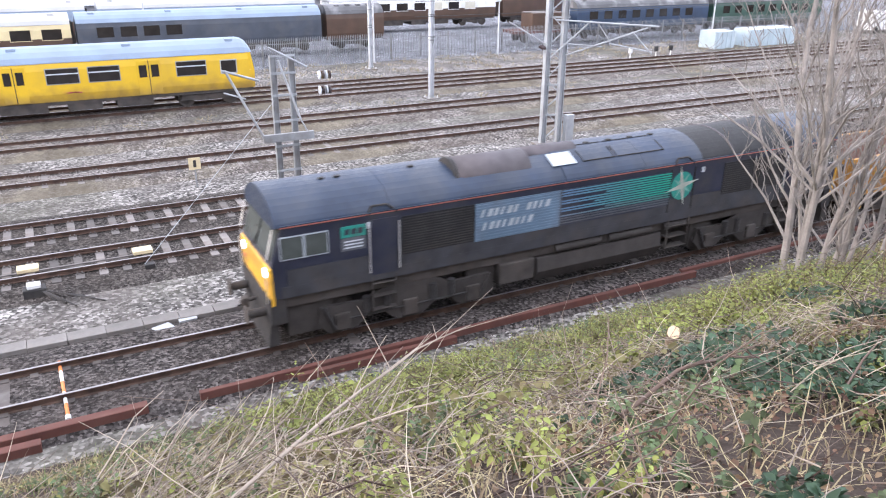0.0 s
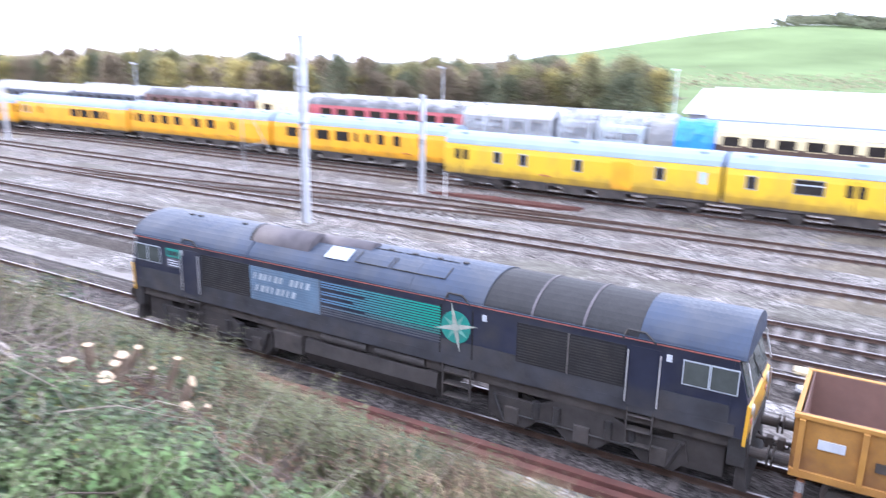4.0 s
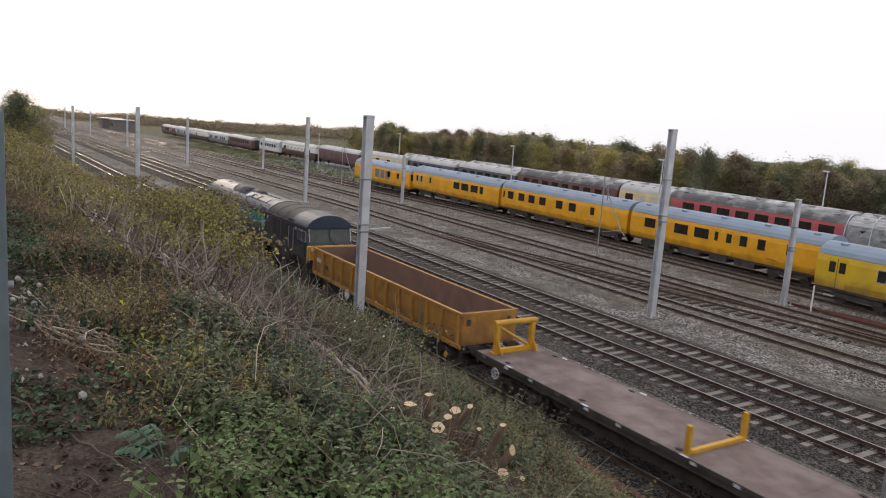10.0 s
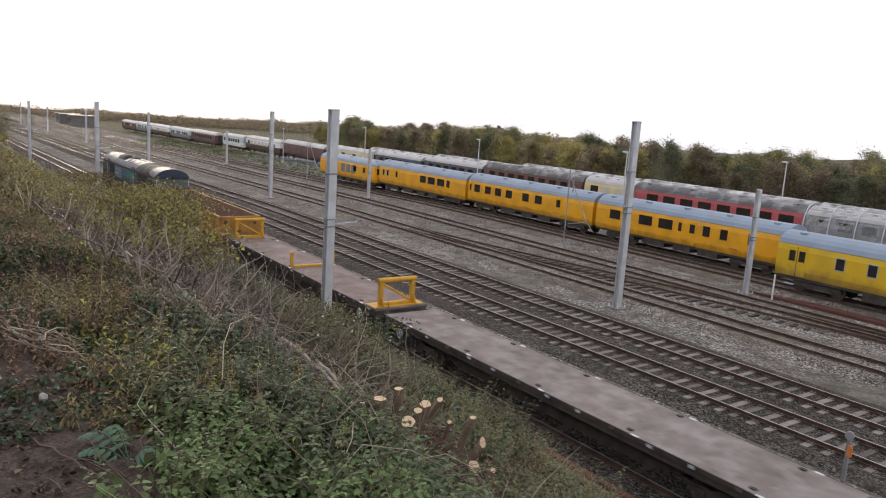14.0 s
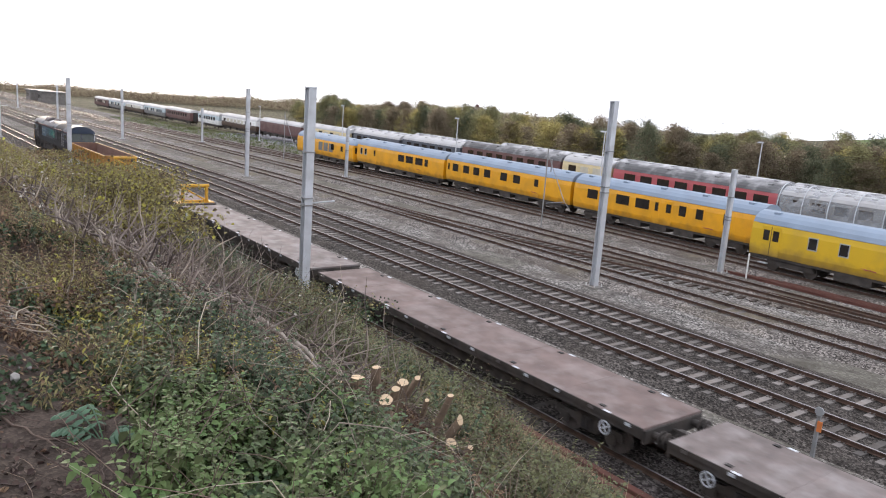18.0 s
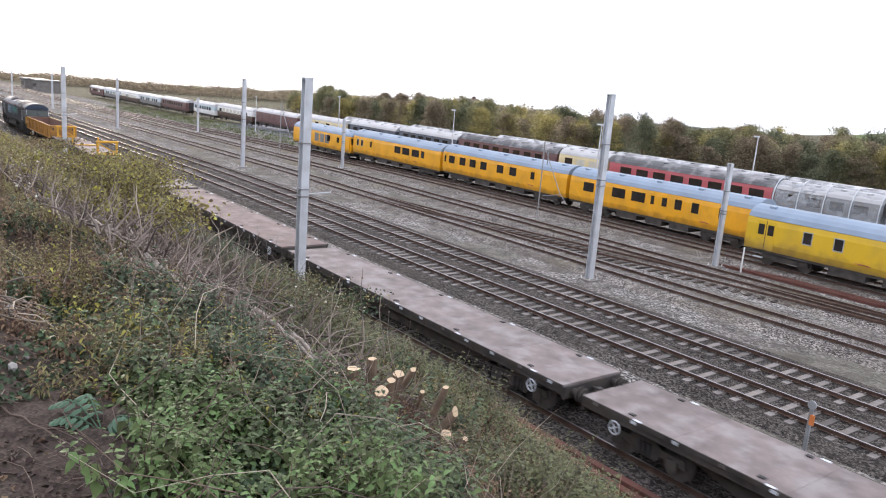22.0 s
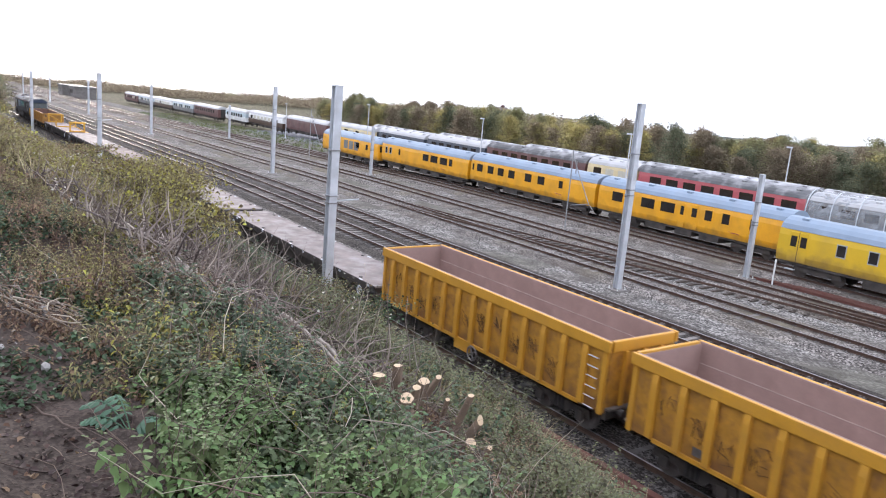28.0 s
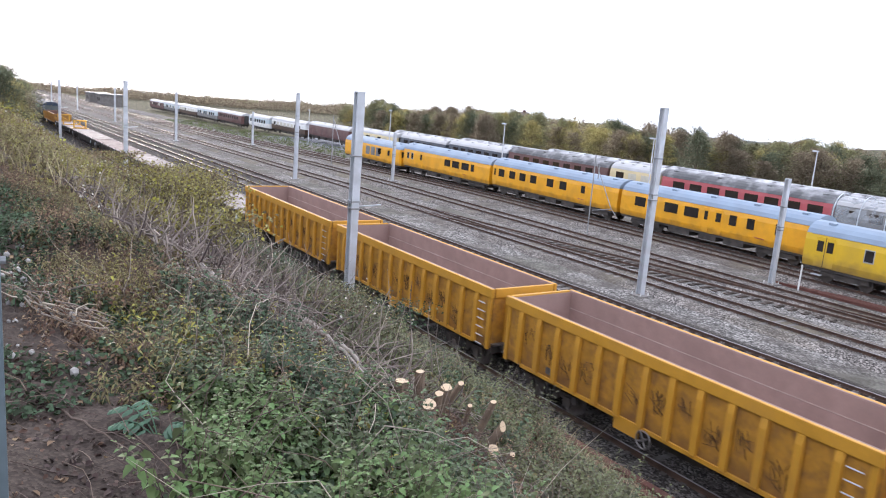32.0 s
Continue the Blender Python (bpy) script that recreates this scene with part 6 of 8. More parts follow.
part("windscreen", slab(B(), [(3.68, 2.22), (4.52, 1.36), (4.5, 1.33), (3.62, 2.22)], -0.85, 0.85), WINDOW, van)
for x in (0.9, 4.3):
    for y in (-0.9, 0.9):
        part("wheel", rod(B(), (x, y - 0.1, 0.33), (x, y + 0.1, 0.33), 0.33, 16), BLACK, van)
# cars parked behind the stored coaches
def parked_car(x, y, m, text):
    t = thing("parked_car", text + " parked behind the stored coaches", "car", "parked cars", at=pose(x, y, land(x, y)))
    part("body", slab(B(), [(0, 0.35), (0.05, 0.85), (0.9, 0.95), (3.1, 0.95), (4.1, 0.8), (4.2, 0.35)], -0.85, 0.85), m, t)
    part("cabin", slab(B(), [(0.35, 0.95), (0.75, 1.42), (2.5, 1.45), (3.2, 0.95)], -0.74, 0.74), WINDOW, t)
    part("roof", slab(B(), [(0.72, 1.40), (0.8, 1.48), (2.45, 1.50), (2.6, 1.42)], -0.72, 0.72), m, t)
    for a in (0.8, 3.35):
        for b in (-0.78, 0.78):
            part("wheel", rod(B(), (a, b - 0.09, 0.31), (a, b + 0.09, 0.31), 0.31, 14), BLACK, t)


for k, (x, m, text) in enumerate(((-75, GALV_MID, "silver car"), (-69.5, WHITE, "white car"), (-64, GREY, "grey car"), (-58.8, GALV_MID, "silver car"), (-53.6, DEEPBLUE, "dark blue car"), (-48.2, WHITE, "white car"), (-43, GALV_MID, "silver car"))):
    parked_car(x, 95.5 + 0.6 * (k % 2), m, text)

# rusty crossover rails between the sidings
cross = thing("crossover_track", "rust-brown crossover rails between two sidings", "railway track", "tracks of the yard", "structure")
for x0, x1, ya, yb in ((-60, -6, T3 - 0.75, T4 - 0.75), (-60, -6, T3 + 0.75, T4 + 0.75)):
    for k in range(12):
        u0, u1 = k / 12, (k + 1) / 12
        f = lambda u: ya + (yb - ya) * (3 * u * u - 2 * u ** 3)
        part("rail", bar(B(), (x0 + (x1 - x0) * u0, f(u0), -0.07), (x0 + (x1 - x0) * u1, f(u1), -0.07), 0.075, 0.13), RAIL_SIDE, cross)
for k in range(70):
    x = -58 + k * 0.74
    u = (x + 60) / 54
    y = T3 + (T4 - T3) * (3 * u * u - 2 * u ** 3)
    ob = new("sleeper", SLEEPER_TIMBER)
    ob.parent = cross
    ob.matrix_basis = pose(x, y, -0.10)
pile = thing("rail_pile", "pile of rust-red old rails between the sidings", "rail", at=pose(-21, 41.9 + 1.6, -0.3))
for k in range(6):
    part("old_rail", prism(B(), [(a + 0.18 * k, z + 0.16) for a, z in RAIL], -6 + 0.7 * k, 4 + 0.5 * (k % 3)), RUST, pile)


# ---- vegetation ----
LEAF_GREEN = mat("bramble_leaf", (0.098, 0.132, 0.060), 0.5, vary=0.3, scale=0.8, fine=9, per_island=0.55, thin=0.16, spec=0.2)
LEAF_IVY_PALE = mat("dusty_ivy_leaf", (0.050, 0.088, 0.052), 0.5, vary=0.3, scale=0.8, fine=9, per_island=0.55, thin=0.2, spec=0.25)
LEAF_ROT = mat("rotting_leaf", (0.070, 0.043, 0.034), 0.8, vary=0.35, scale=1.2, fine=12, per_island=0.5)
LEAF_SIDE = mat("dull_olive_leaf", (0.125, 0.130, 0.060), 0.55, vary=0.35, scale=0.8, fine=8, per_island=0.6, thin=0.15, spec=0.2)
LEAF_IVY = mat("ivy_leaf", (0.068, 0.100, 0.056), 0.55, vary=0.3, scale=0.8, fine=9, per_island=0.6, thin=0.16, spec=0.12)
LEAF_OLIVE = mat("olive_leaf", (0.24, 0.212, 0.102), 0.6, vary=0.35, scale=0.6, fine=7, per_island=0.65, thin=0.45, spec=0.2)
LEAF_YELLOW = mat("yellowing_leaf", (0.31, 0.285, 0.066), 0.55, vary=0.25, scale=0.8, fine=9, per_island=0.5, thin=0.35, spec=0.2)
LEAF_HERB = mat("pale_herb_leaf", (0.19, 0.205, 0.055), 0.55, vary=0.35, scale=0.9, fine=9, per_island=0.65, thin=0.25, spec=0.25)
LEAF_DEAD = mat("dead_leaf", (0.225, 0.150, 0.097), 0.8, vary=0.4, scale=1.2, fine=12, per_island=0.6, thin=0.22, spec=0.2)
STEM_DRY = mat("dry_stem", (0.34, 0.285, 0.225), 0.8, vary=0.25, scale=1.5, fine=20, per_island=0.5)
STEM_DARK = mat("bramble_stem", (0.125, 0.085, 0.064), 0.75, vary=0.3, scale=1.5, fine=20, per_island=0.5)
GRASS_DRY = mat("dry_grass", (0.33, 0.275, 0.165), 0.8, vary=0.25, scale=0.6, fine=8, per_island=0.5, thin=0.16, spec=0.2)
GRASS_GREEN = mat("bank_grass", (0.115, 0.14, 0.05), 0.7, vary=0.3, scale=0.6, fine=8, per_island=0.5, thin=0.16, spec=0.2)
BARK = mat("sapling_bark", (0.25, 0.225, 0.205), 0.8, vary=0.3, scale=4, fine=30, bump=0.004)
LOG = mat("weathered_log", (0.26, 0.225, 0.195), 0.85, vary=0.35, scale=5, fine=40, bump=0.005, dirt=(0.13, 0.10, 0.08))
STUMP_BARK = mat("stump_bark", (0.17, 0.12, 0.08), 0.85, vary=0.35, scale=6, fine=40, bump=0.006)
STEM_GREY = mat("bleached_stem", (0.27, 0.222, 0.19), 0.85, vary=0.3, scale=1.5, fine=20, per_island=0.6)
LEAF_NETTLE = mat("nettle_leaf", (0.110, 0.158, 0.060), 0.55, vary=0.45, scale=1.3, fine=12, per_island=0.75, thin=0.14, spec=0.12)
CUT_WOOD = mat("fresh_cut_wood", (0.60, 0.45, 0.29), 0.7, vary=0.10, scale=12, fine=60, dirt=(0.62, 0.42, 0.24), dirt_amount=0.4)
SEED = mat("seed_fluff", (0.55, 0.52, 0.44), 0.9, vary=0.2)
rng = np.random.default_rng(4)


def fast_mesh(name, verts, quads, tris, material):
    """A mesh straight from arrays of vertices, quads and triangles."""
    me = bpy.data.meshes.new(name)
    nv, nq, nt = len(verts), len(quads), len(tris)
    me.vertices.add(nv)
    me.vertices.foreach_set("co", np.asarray(verts, np.float32).ravel())
    loops = np.concatenate([np.asarray(quads, np.int32).ravel(), np.asarray(tris, np.int32).ravel()])
    me.loops.add(len(loops))
    me.loops.foreach_set("vertex_index", loops)
    me.polygons.add(nq + nt)
    start = np.concatenate([np.arange(nq) * 4, nq * 4 + np.arange(nt) * 3]).astype(np.int32)
    me.polygons.foreach_set("loop_start", start)
    me.update(calc_edges=True)
    me.validate()
    me.materials.append(material)
    return me


def frames_of(n, tilt):
    """Random leaf directions: u along the leaf, v across, w its normal, which leans from upright by about tilt."""
    w = np.stack([rng.normal(0, tilt, n), rng.normal(0, tilt, n), np.ones(n)], 1)
    w /= np.linalg.norm(w, axis=1)[:, None]
    a = rng.uniform(0, math.tau, n)
    u = np.stack([np.cos(a), np.sin(a), rng.normal(-0.2, 0.3, n)], 1)
    u -= (u * w).sum(1)[:, None] * w
    u /= np.linalg.norm(u, axis=1)[:, None]
    return u, np.cross(w, u), w


def leaf_mesh(name, at, size, material, tilt=0.6, wide=0.36):
    """Folded pointed leaves, each two quads meeting at the midrib."""
    at = np.asarray(at)
    n = len(at)
    s = (size * rng.uniform(0.6, 1.35, n))[:, None]
    u, v, w = frames_of(n, tilt)
    base, tip = at - u * s * 0.5, at + u * s * 0.5 - w * s * 0.10
    lift = w * s * 0.12
    l1, l2 = at - u * s * 0.22 + v * s * wide + lift, at + u * s * 0.16 + v * s * wide * 0.8 + lift
    r1, r2 = at - u * s * 0.22 - v * s * wide + lift, at + u * s * 0.16 - v * s * wide * 0.8 + lift
    verts = np.stack([base, l1, l2, tip, r2, r1], 1).reshape(-1, 3)
    k = (np.arange(n) * 6)[:, None]
    quads = np.concatenate([k + [0, 3, 2, 1], k + [0, 5, 4, 3]], 0)
    return fast_mesh(name, verts, quads, np.zeros((0, 3), int), material)


def leaves_along(name, at, along, size, material, wide=0.3):
    """Pointed leaves that grow from at in the direction along, tips drooping; size is an array."""
    n = len(at)
    s = size[:, None]
    u = along / np.linalg.norm(along, axis=1)[:, None]
    up = np.array([0, 0, 1.0]) + rng.normal(0, 0.25, (n, 3))
    v = np.cross(up, u)
    v /= np.linalg.norm(v, axis=1)[:, None] + 1e-9
    w = np.cross(u, v)
    down = np.array([0, 0, -1.0])
    lift = w * s * 0.09
    m1, m2, tip = at + u * s * 0.3, at + u * s * 0.68 + down * s * 0.08, at + u * s + down * s * 0.28
    l1, l2 = m1 + v * s * wide + lift, m2 + v * s * wide * 0.72 + lift * 0.6
    r1, r2 = m1 - v * s * wide + lift, m2 - v * s * wide * 0.72 + lift * 0.6
    verts = np.stack([at, m1, m2, tip, l1, l2, r1, r2], 1).reshape(-1, 3)
    k = (np.arange(n) * 8)[:, None]
    quads = np.concatenate([k + [1, 2, 5, 4], k + [1, 6, 7, 2]], 0)
    tris = np.concatenate([k + [0, 1, 4], k + [0, 6, 1], k + [2, 3, 5], k + [2, 7, 3]], 0)
    return fast_mesh(name, verts, quads, tris, material)


def shoots(name, label, n, area, height, leaf, material, tiers=6, lean=0.25, wide=0.3, clump=0.0, seed=0.0, mscale=0.9, stem=None, per=2, droop=0.1):
    """Leafy upright shoots: a stem with tiers of crossed leaves, smaller towards the tip."""
    x, y = scatter(n, *area, clump=clump, seed=seed, scale=0.8)
    m = len(x)
    h = mound(x, y, height, mscale, seed + 1) * rng.uniform(0.7, 1.25, m) + 0.03
    roots = on_bank(x, y, -0.02)
    d = np.stack([rng.normal(0, lean, m), rng.normal(0.1, lean, m), np.ones(m)], 1)
    d /= np.linalg.norm(d, axis=1)[:, None]
    ends = roots + d * h[:, None]
    at, along, size = [], [], []
    turn = rng.uniform(0, math.tau, m)
    for i in range(tiers):
        f = 1 - (i / tiers) * 0.75
        p = roots + (ends - roots) * f
        for j in range(per):
            a = turn + i * 1.57 + j * math.tau / per + rng.normal(0, 0.3, m)
            at.append(p)
            along.append(np.stack([np.cos(a), np.sin(a), rng.normal(0.55 - 1.1 * min(1.0, (i + 0.6) / tiers * 1.4) - droop, 0.2, m)], 1))
            size.append(leaf * (0.55 + 0.45 * min(1.0, i / 2.5)) * rng.uniform(0.7, 1.25, m))
    t = thing(name, label, "plants", kind="stuff")
    for nm, me in (("leaves", leaves_along("leaves", np.concatenate(at), np.concatenate(along), np.concatenate(size), material, wide)), ("stems", stalk_mesh("stems", roots, ends, 0.003, stem or STEM_DARK, 0.06, 4))):
        ob = new(nm, me)
        ob.parent, ob["kind"] = t, "stuff"
    return t


def blade_mesh(name, at, height, width, material, lean=0.35, droop=0.3):
    at = np.asarray(at)
    n = len(at)
    h = (height * rng.uniform(0.5, 1.3, n))[:, None]
    a = rng.uniform(0, math.tau, n)
    out = np.stack([np.cos(a), np.sin(a), np.zeros(n)], 1)
    side = np.stack([-np.sin(a), np.cos(a), np.zeros(n)], 1) * width * 0.5
    k1 = rng.uniform(0, lean, n)[:, None]
    up = np.array([0, 0, 1.0])
    mid = at + up * h * 0.6 + out * h * k1
    tip = mid + up * h * (0.4 - droop * rng.uniform(0, 1, n)[:, None]) + out * h * (k1 + droop)
    verts = np.stack([at - side, at + side, mid + side * 0.7, mid - side * 0.7, tip], 1).reshape(-1, 3)
    k = (np.arange(n) * 5)[:, None]
    return fast_mesh(name, verts, k + [0, 1, 2, 3], k + [3, 2, 4], material)


def stalk_mesh(name, roots, ends, radius, material, bow=0.15, rings=5):
    """Thin three-sided curved stalks from roots to ends."""
    roots, ends = np.asarray(roots), np.asarray(ends)
    n = len(roots)
    d = ends - roots
    ln = np.linalg.norm(d, axis=1)[:, None]
    side = np.cross(d, rng.normal(0, 1, (n, 3)))
    side /= np.linalg.norm(side, axis=1)[:, None] + 1e-9
    up2 = np.cross(d / ln, side)
    amp = rng.uniform(-bow, bow, n)[:, None] * ln
    amp2 = rng.uniform(-bow, bow, n)[:, None] * ln * 0.5
    r0 = (radius * rng.uniform(0.6, 1.5, n))[:, None]
    out = []
    for i in range(rings):
        t = i / (rings - 1)
        c = roots + d * t + side * amp * math.sin(math.pi * t) + up2 * amp2 * math.sin(2 * math.pi * t)
        r = r0 * (1 - 0.75 * t)
        for j in range(3):
            a = j * math.tau / 3
            out.append(c + side * r * math.cos(a) + up2 * r * math.sin(a))
    verts = np.stack(out, 1).reshape(-1, 3)
    k = (np.arange(n) * rings * 3)[:, None]
    quads = []
    for i in range(rings - 1):
        for j in range(3):
            a, b = i * 3 + j, i * 3 + (j + 1) % 3
            quads.append(k + [a, b, b + 3, a + 3])
    return fast_mesh(name, verts, np.concatenate(quads, 0), np.zeros((0, 3), int), material)


def on_bank(x, y, lift=0.0):
    return np.array([(a, b, land(a, b) + c) for a, b, c in zip(x, y, np.broadcast_to(lift, len(x)))])


def scatter(n, x0, x1, y0, y1, clump=0.0, scale=0.6, seed=0.0):
    """Points in a patch; clump: how much of it a noise pattern leaves bare."""
    x, y = rng.uniform(x0, x1, n), rng.uniform(y0, y1, n)
    # ragged edges
    rim = np.minimum(np.minimum(x - x0, x1 - x), np.minimum(y - y0, y1 - y))
    keep = np.array([r > 0.45 * (0.4 + noise.noise((a * 1.7, b * 1.7, seed + 3.3))) for a, b, r in zip(x, y, rim)])
    x, y = x[keep], y[keep]
    if clump:
        keep = np.array([noise.noise((a * scale, b * scale, seed)) > (clump * 2 - 1) * 0.6 for a, b in zip(x, y)])
        x, y = x[keep], y[keep]
    return x, y


def clearing(x, y):
    """Low growth round the cut stumps and through the dead brush."""
    d = math.hypot((x + 5.6) / 1.1, y - 4.1)
    k = 0.28 + 0.72 * smooth(0.75, 1.5, d)
    k *= 0.4 + 0.6 * smooth(0.35, 0.9, math.hypot(x + 4.9, y - 3.1))
    k *= 0.1 + 0.9 * smooth(0.22, 0.5, math.hypot(x + 3.8, (y - 0.78) * 1.2))
    brush = smooth(-17.5, -14.5, x) * (1 - smooth(-8.0, -6.9, x)) * smooth(1.3, 2.2, y - 0.1 * (x + 7)) * (1 - smooth(4.2, 5.4, y))
    toe = smooth(7.5, 11.0, y) * smooth(-17, -12, x) * (1 - smooth(-1, 2, x))
    far = smooth(24, 45, -x)
    return k * (1 - 0.72 * brush) * (1 - 0.93 * toe) * (1 - 0.45 * far)


def shape(x, y):
    """Plants are lower towards the rails, along the bank top and round the cut stumps."""
    k = 1 - (0.78 * smooth(9.6, 12.6, y) if x > -15 else 0.35 * smooth(11, 13.5, y))
    if x < -7:
        k *= 0.5 + 0.5 * smooth(1.0, 4.5, y)
    if x < -60:
        k *= 0.8
    d = math.hypot((x + 5.6) / 1.1, y - 4.1)
    toe = smooth(5.5, 9.0, y) * smooth(-17, -12, x) * (1 - smooth(-1, 2, x))
    return k * (0.35 + 0.65 * smooth(0.75, 1.5, d)) * (1 - 0.75 * toe) * (1 - 0.5 * smooth(24, 45, -x))


def mound(x, y, top, scale=0.5, seed=1.0):
    """Uneven plant heights over a patch."""
    return np.array([clearing(a, b) * max(0.04, top * (0.52 + 0.95 * noise.noise((a * scale, b * scale, seed)) + 0.35 * noise.noise((a * scale * 3, b * scale * 3, seed + 9)))) for a, b in zip(x, y)])


def stuff(name, me, label, category):
    return tagged(new(name, me), label, category, kind="stuff")


def leafy(name, label, n, area, size, material, top, clump=0.0, tilt=0.6, seed=0.0, category="plants", scale=0.6, mscale=0.5):
    x, y = scatter(n, *area, clump=clump, seed=seed, scale=scale)
    h = mound(x, y, top, mscale, seed + 1) * rng.uniform(0.25, 1.0, len(x)) ** 0.5
    return stuff(name, leaf_mesh(name, on_bank(x, y, h), size, material, tilt), label, category)


def stalks(name, label, n, area, length, radius, material, lean=(0, 0), spread=0.5, clump=0.0, seed=0.0, flat=0.0, bow=0.15, lift=0.0):
    x, y = scatter(n, *area, clump=clump, seed=seed)
    roots = on_bank(x, y, lift)
    m = len(x)
    d = np.stack([rng.normal(lean[0], spread, m), rng.normal(lean[1], spread, m), np.ones(m) * (1 - flat) + rng.normal(0, 0.12, m)], 1)
    # lay flat stalks along the slope
    d[:, 2] -= 0.55 * flat * d[:, 1]
    d /= np.linalg.norm(d, axis=1)[:, None]
    ends = roots + d * (length * rng.uniform(0.45, 1.25, m) * np.array([shape(a, b) for a, b in zip(x, y)]))[:, None]
    return stuff(name, stalk_mesh(name, roots, ends, radius, material, bow), label, "stems")


def grass(name, label, n, area, height, width, material, clump=0.0, seed=0.0, lean=0.35, droop=0.3):
    x, y = scatter(n, *area, clump=clump, seed=seed)
    return stuff(name, blade_mesh(name, on_bank(x, y), height, width, material, lean, droop), label, "grass")


# dry grass tufts along the sidings' edges and the yard fence
grass("yard_grass", "thin dry grass along the edge of the sidings", 16000, (-30, 80, 52.2, 60.2), 0.22, 0.03, GRASS_DRY, clump=0.56, seed=90, lean=0.5)
grass("siding_weeds", "sparse weeds between the sidings", 5000, (-10, 60, 42.2, 45.2), 0.12, 0.03, GRASS_DRY, clump=0.66, seed=91, lean=0.6)
grass("far_siding_grass", "rough grass beside the sidings at the far end", 16000, (-230, -96, 52.5, 64), 0.35, 0.08, GRASS_GREEN, clump=0.5, seed=92, lean=0.5)
# whole bank: thin grass and leaf litter
grass("bank_grass", "short mixed grass over the cutting bank", 42000, (-36, 26, 3.6, 14.0), 0.24, 0.012, GRASS_GREEN, clump=0.45, seed=3)
grass("dry_bank_grass", "dry straw-coloured grass over the cutting bank", 32000, (-3.5, 26, 2.0, 14.2), 0.19, 0.011, GRASS_DRY, clump=0.42, seed=8)
leafy("leaf_litter", "brown dead leaves on the bank", 18000, (-12, 12, 0.2, 12), 0.034, LEAF_DEAD, 0.10, clump=0.3, tilt=0.5, seed=5)

# slope below the bank top: dead stems, yellow-green herbs, ivy
stalks("brown_dead_stems", "tangle of brown dead stems on the slope", 1900, (-2.5, 6.5, 0.8, 7.0), 0.7, 0.0034, STEM_DARK, lean=(0.3, 0.4), spread=0.6, flat=0.9, seed=7, lift=0.06)
stalks("dead_stems", "tangle of pale dead plant stems on the slope", 2900, (-2.5, 5.0, 1.9, 5.6), 0.7, 0.0036, STEM_DRY, lean=(0.55, 0.45), spread=0.5, flat=0.95, seed=2, lift=0.08)
grass("matted_dry_grass", "matted straw-coloured dead grass under the stems", 20000, (-2, 7, 0.6, 6.0), 0.12, 0.006, GRASS_DRY, clump=0.15, seed=10, lean=0.9, droop=0.5)
stalks("dead_shrub", "fan of pale dead shrub branches leaning over the slope", 110, (-0.9, 1.7, 3.2, 5.0), 0.95, 0.0075, STEM_DRY, lean=(0.85, 0.45), spread=0.28, flat=0.55, seed=16, bow=0.12)
stalks("upright_dead_stems", "thin dead stems leaning out over the slope", 30, (-1.5, 2.2, 4.0, 6.0), 0.7, 0.005, STEM_DRY, lean=(0.75, 0.35), spread=0.3, flat=0.35, seed=4)
stalks("bramble_canes", "arching dark bramble canes", 520, (0.5, 11, 1.3, 8), 1.1, 0.0045, STEM_DARK, lean=(0, 0.2), spread=0.8, flat=0.85, bow=0.3, seed=6, lift=0.1)
leafy("yellow_herbs", "yellow-green leafy herbs on the lower slope", 20000, (1.0, 9.5, 3.0, 8.2), 0.05, LEAF_HERB, 0.42, clump=0.46, seed=11)
shoots("yellow_herb_shoots", "yellow-green herbs standing on the slope", 4200, (0.9, 9.5, 3.1, 8.6), 0.50, 0.055, LEAF_HERB, 6, 0.35, 0.30, clump=0.36, seed=75, mscale=0.9)
shoots("green_herb_shoots", "green herbs standing on the slope", 2200, (-1.5, 12, 4.0, 11.5), 0.36, 0.050, LEAF_GREEN, 6, 0.4, 0.32, clump=0.36, seed=76, mscale=0.8)
shoots("mat_herbs", "small green herbs through the dead stems", 1500, (-0.6, 6.2, 0.9, 4.6), 0.26, 0.042, LEAF_HERB, 6, 0.45, 0.32, clump=0.48, seed=95, mscale=1.1)
shoots("mat_brambles", "dark green brambles through the dead stems", 900, (0.4, 7.0, 0.8, 4.6), 0.28, 0.046, LEAF_GREEN, 6, 0.5, 0.36, clump=0.5, seed=96, mscale=1.1, per=3)
leafy("bank_herbs", "green herbs and brambles over the slope", 30000, (-2, 20, 2.6, 13.2), 0.060, LEAF_OLIVE, 0.28, clump=0.36, seed=12)
leafy("green_patches", "low green brambles near the rails", 9000, (-4, 20, 8.0, 13.8), 0.06, LEAF_GREEN, 0.22, clump=0.50, seed=17)
leafy("ivy_patch", "dark glossy ivy leaves on the bank top", 20000, (1.65, 6.2, 0.2, 2.7), 0.042, LEAF_IVY_PALE, 0.30, clump=0.44, seed=13, tilt=0.75, scale=1.1)
leafy("ivy_on_slope", "dark ivy among dry stems", 7000, (2.2, 9, 2.2, 5.0), 0.055, LEAF_IVY_PALE, 0.24, clump=0.60, seed=14)

stalks("top_dead_stems", "pale dead stems lying over the ivy", 420, (0.6, 5.4, 0.7, 3.6), 0.45, 0.0026, STEM_DRY, lean=(0.3, 0.2), spread=0.7, flat=0.85, seed=9, lift=0.16)
leafy("top_litter", "brown leaves among the ivy", 5000, (0.5, 5.0, 0.5, 3.6), 0.022, LEAF_DEAD, 0.22, clump=0.3, tilt=0.9, seed=15)
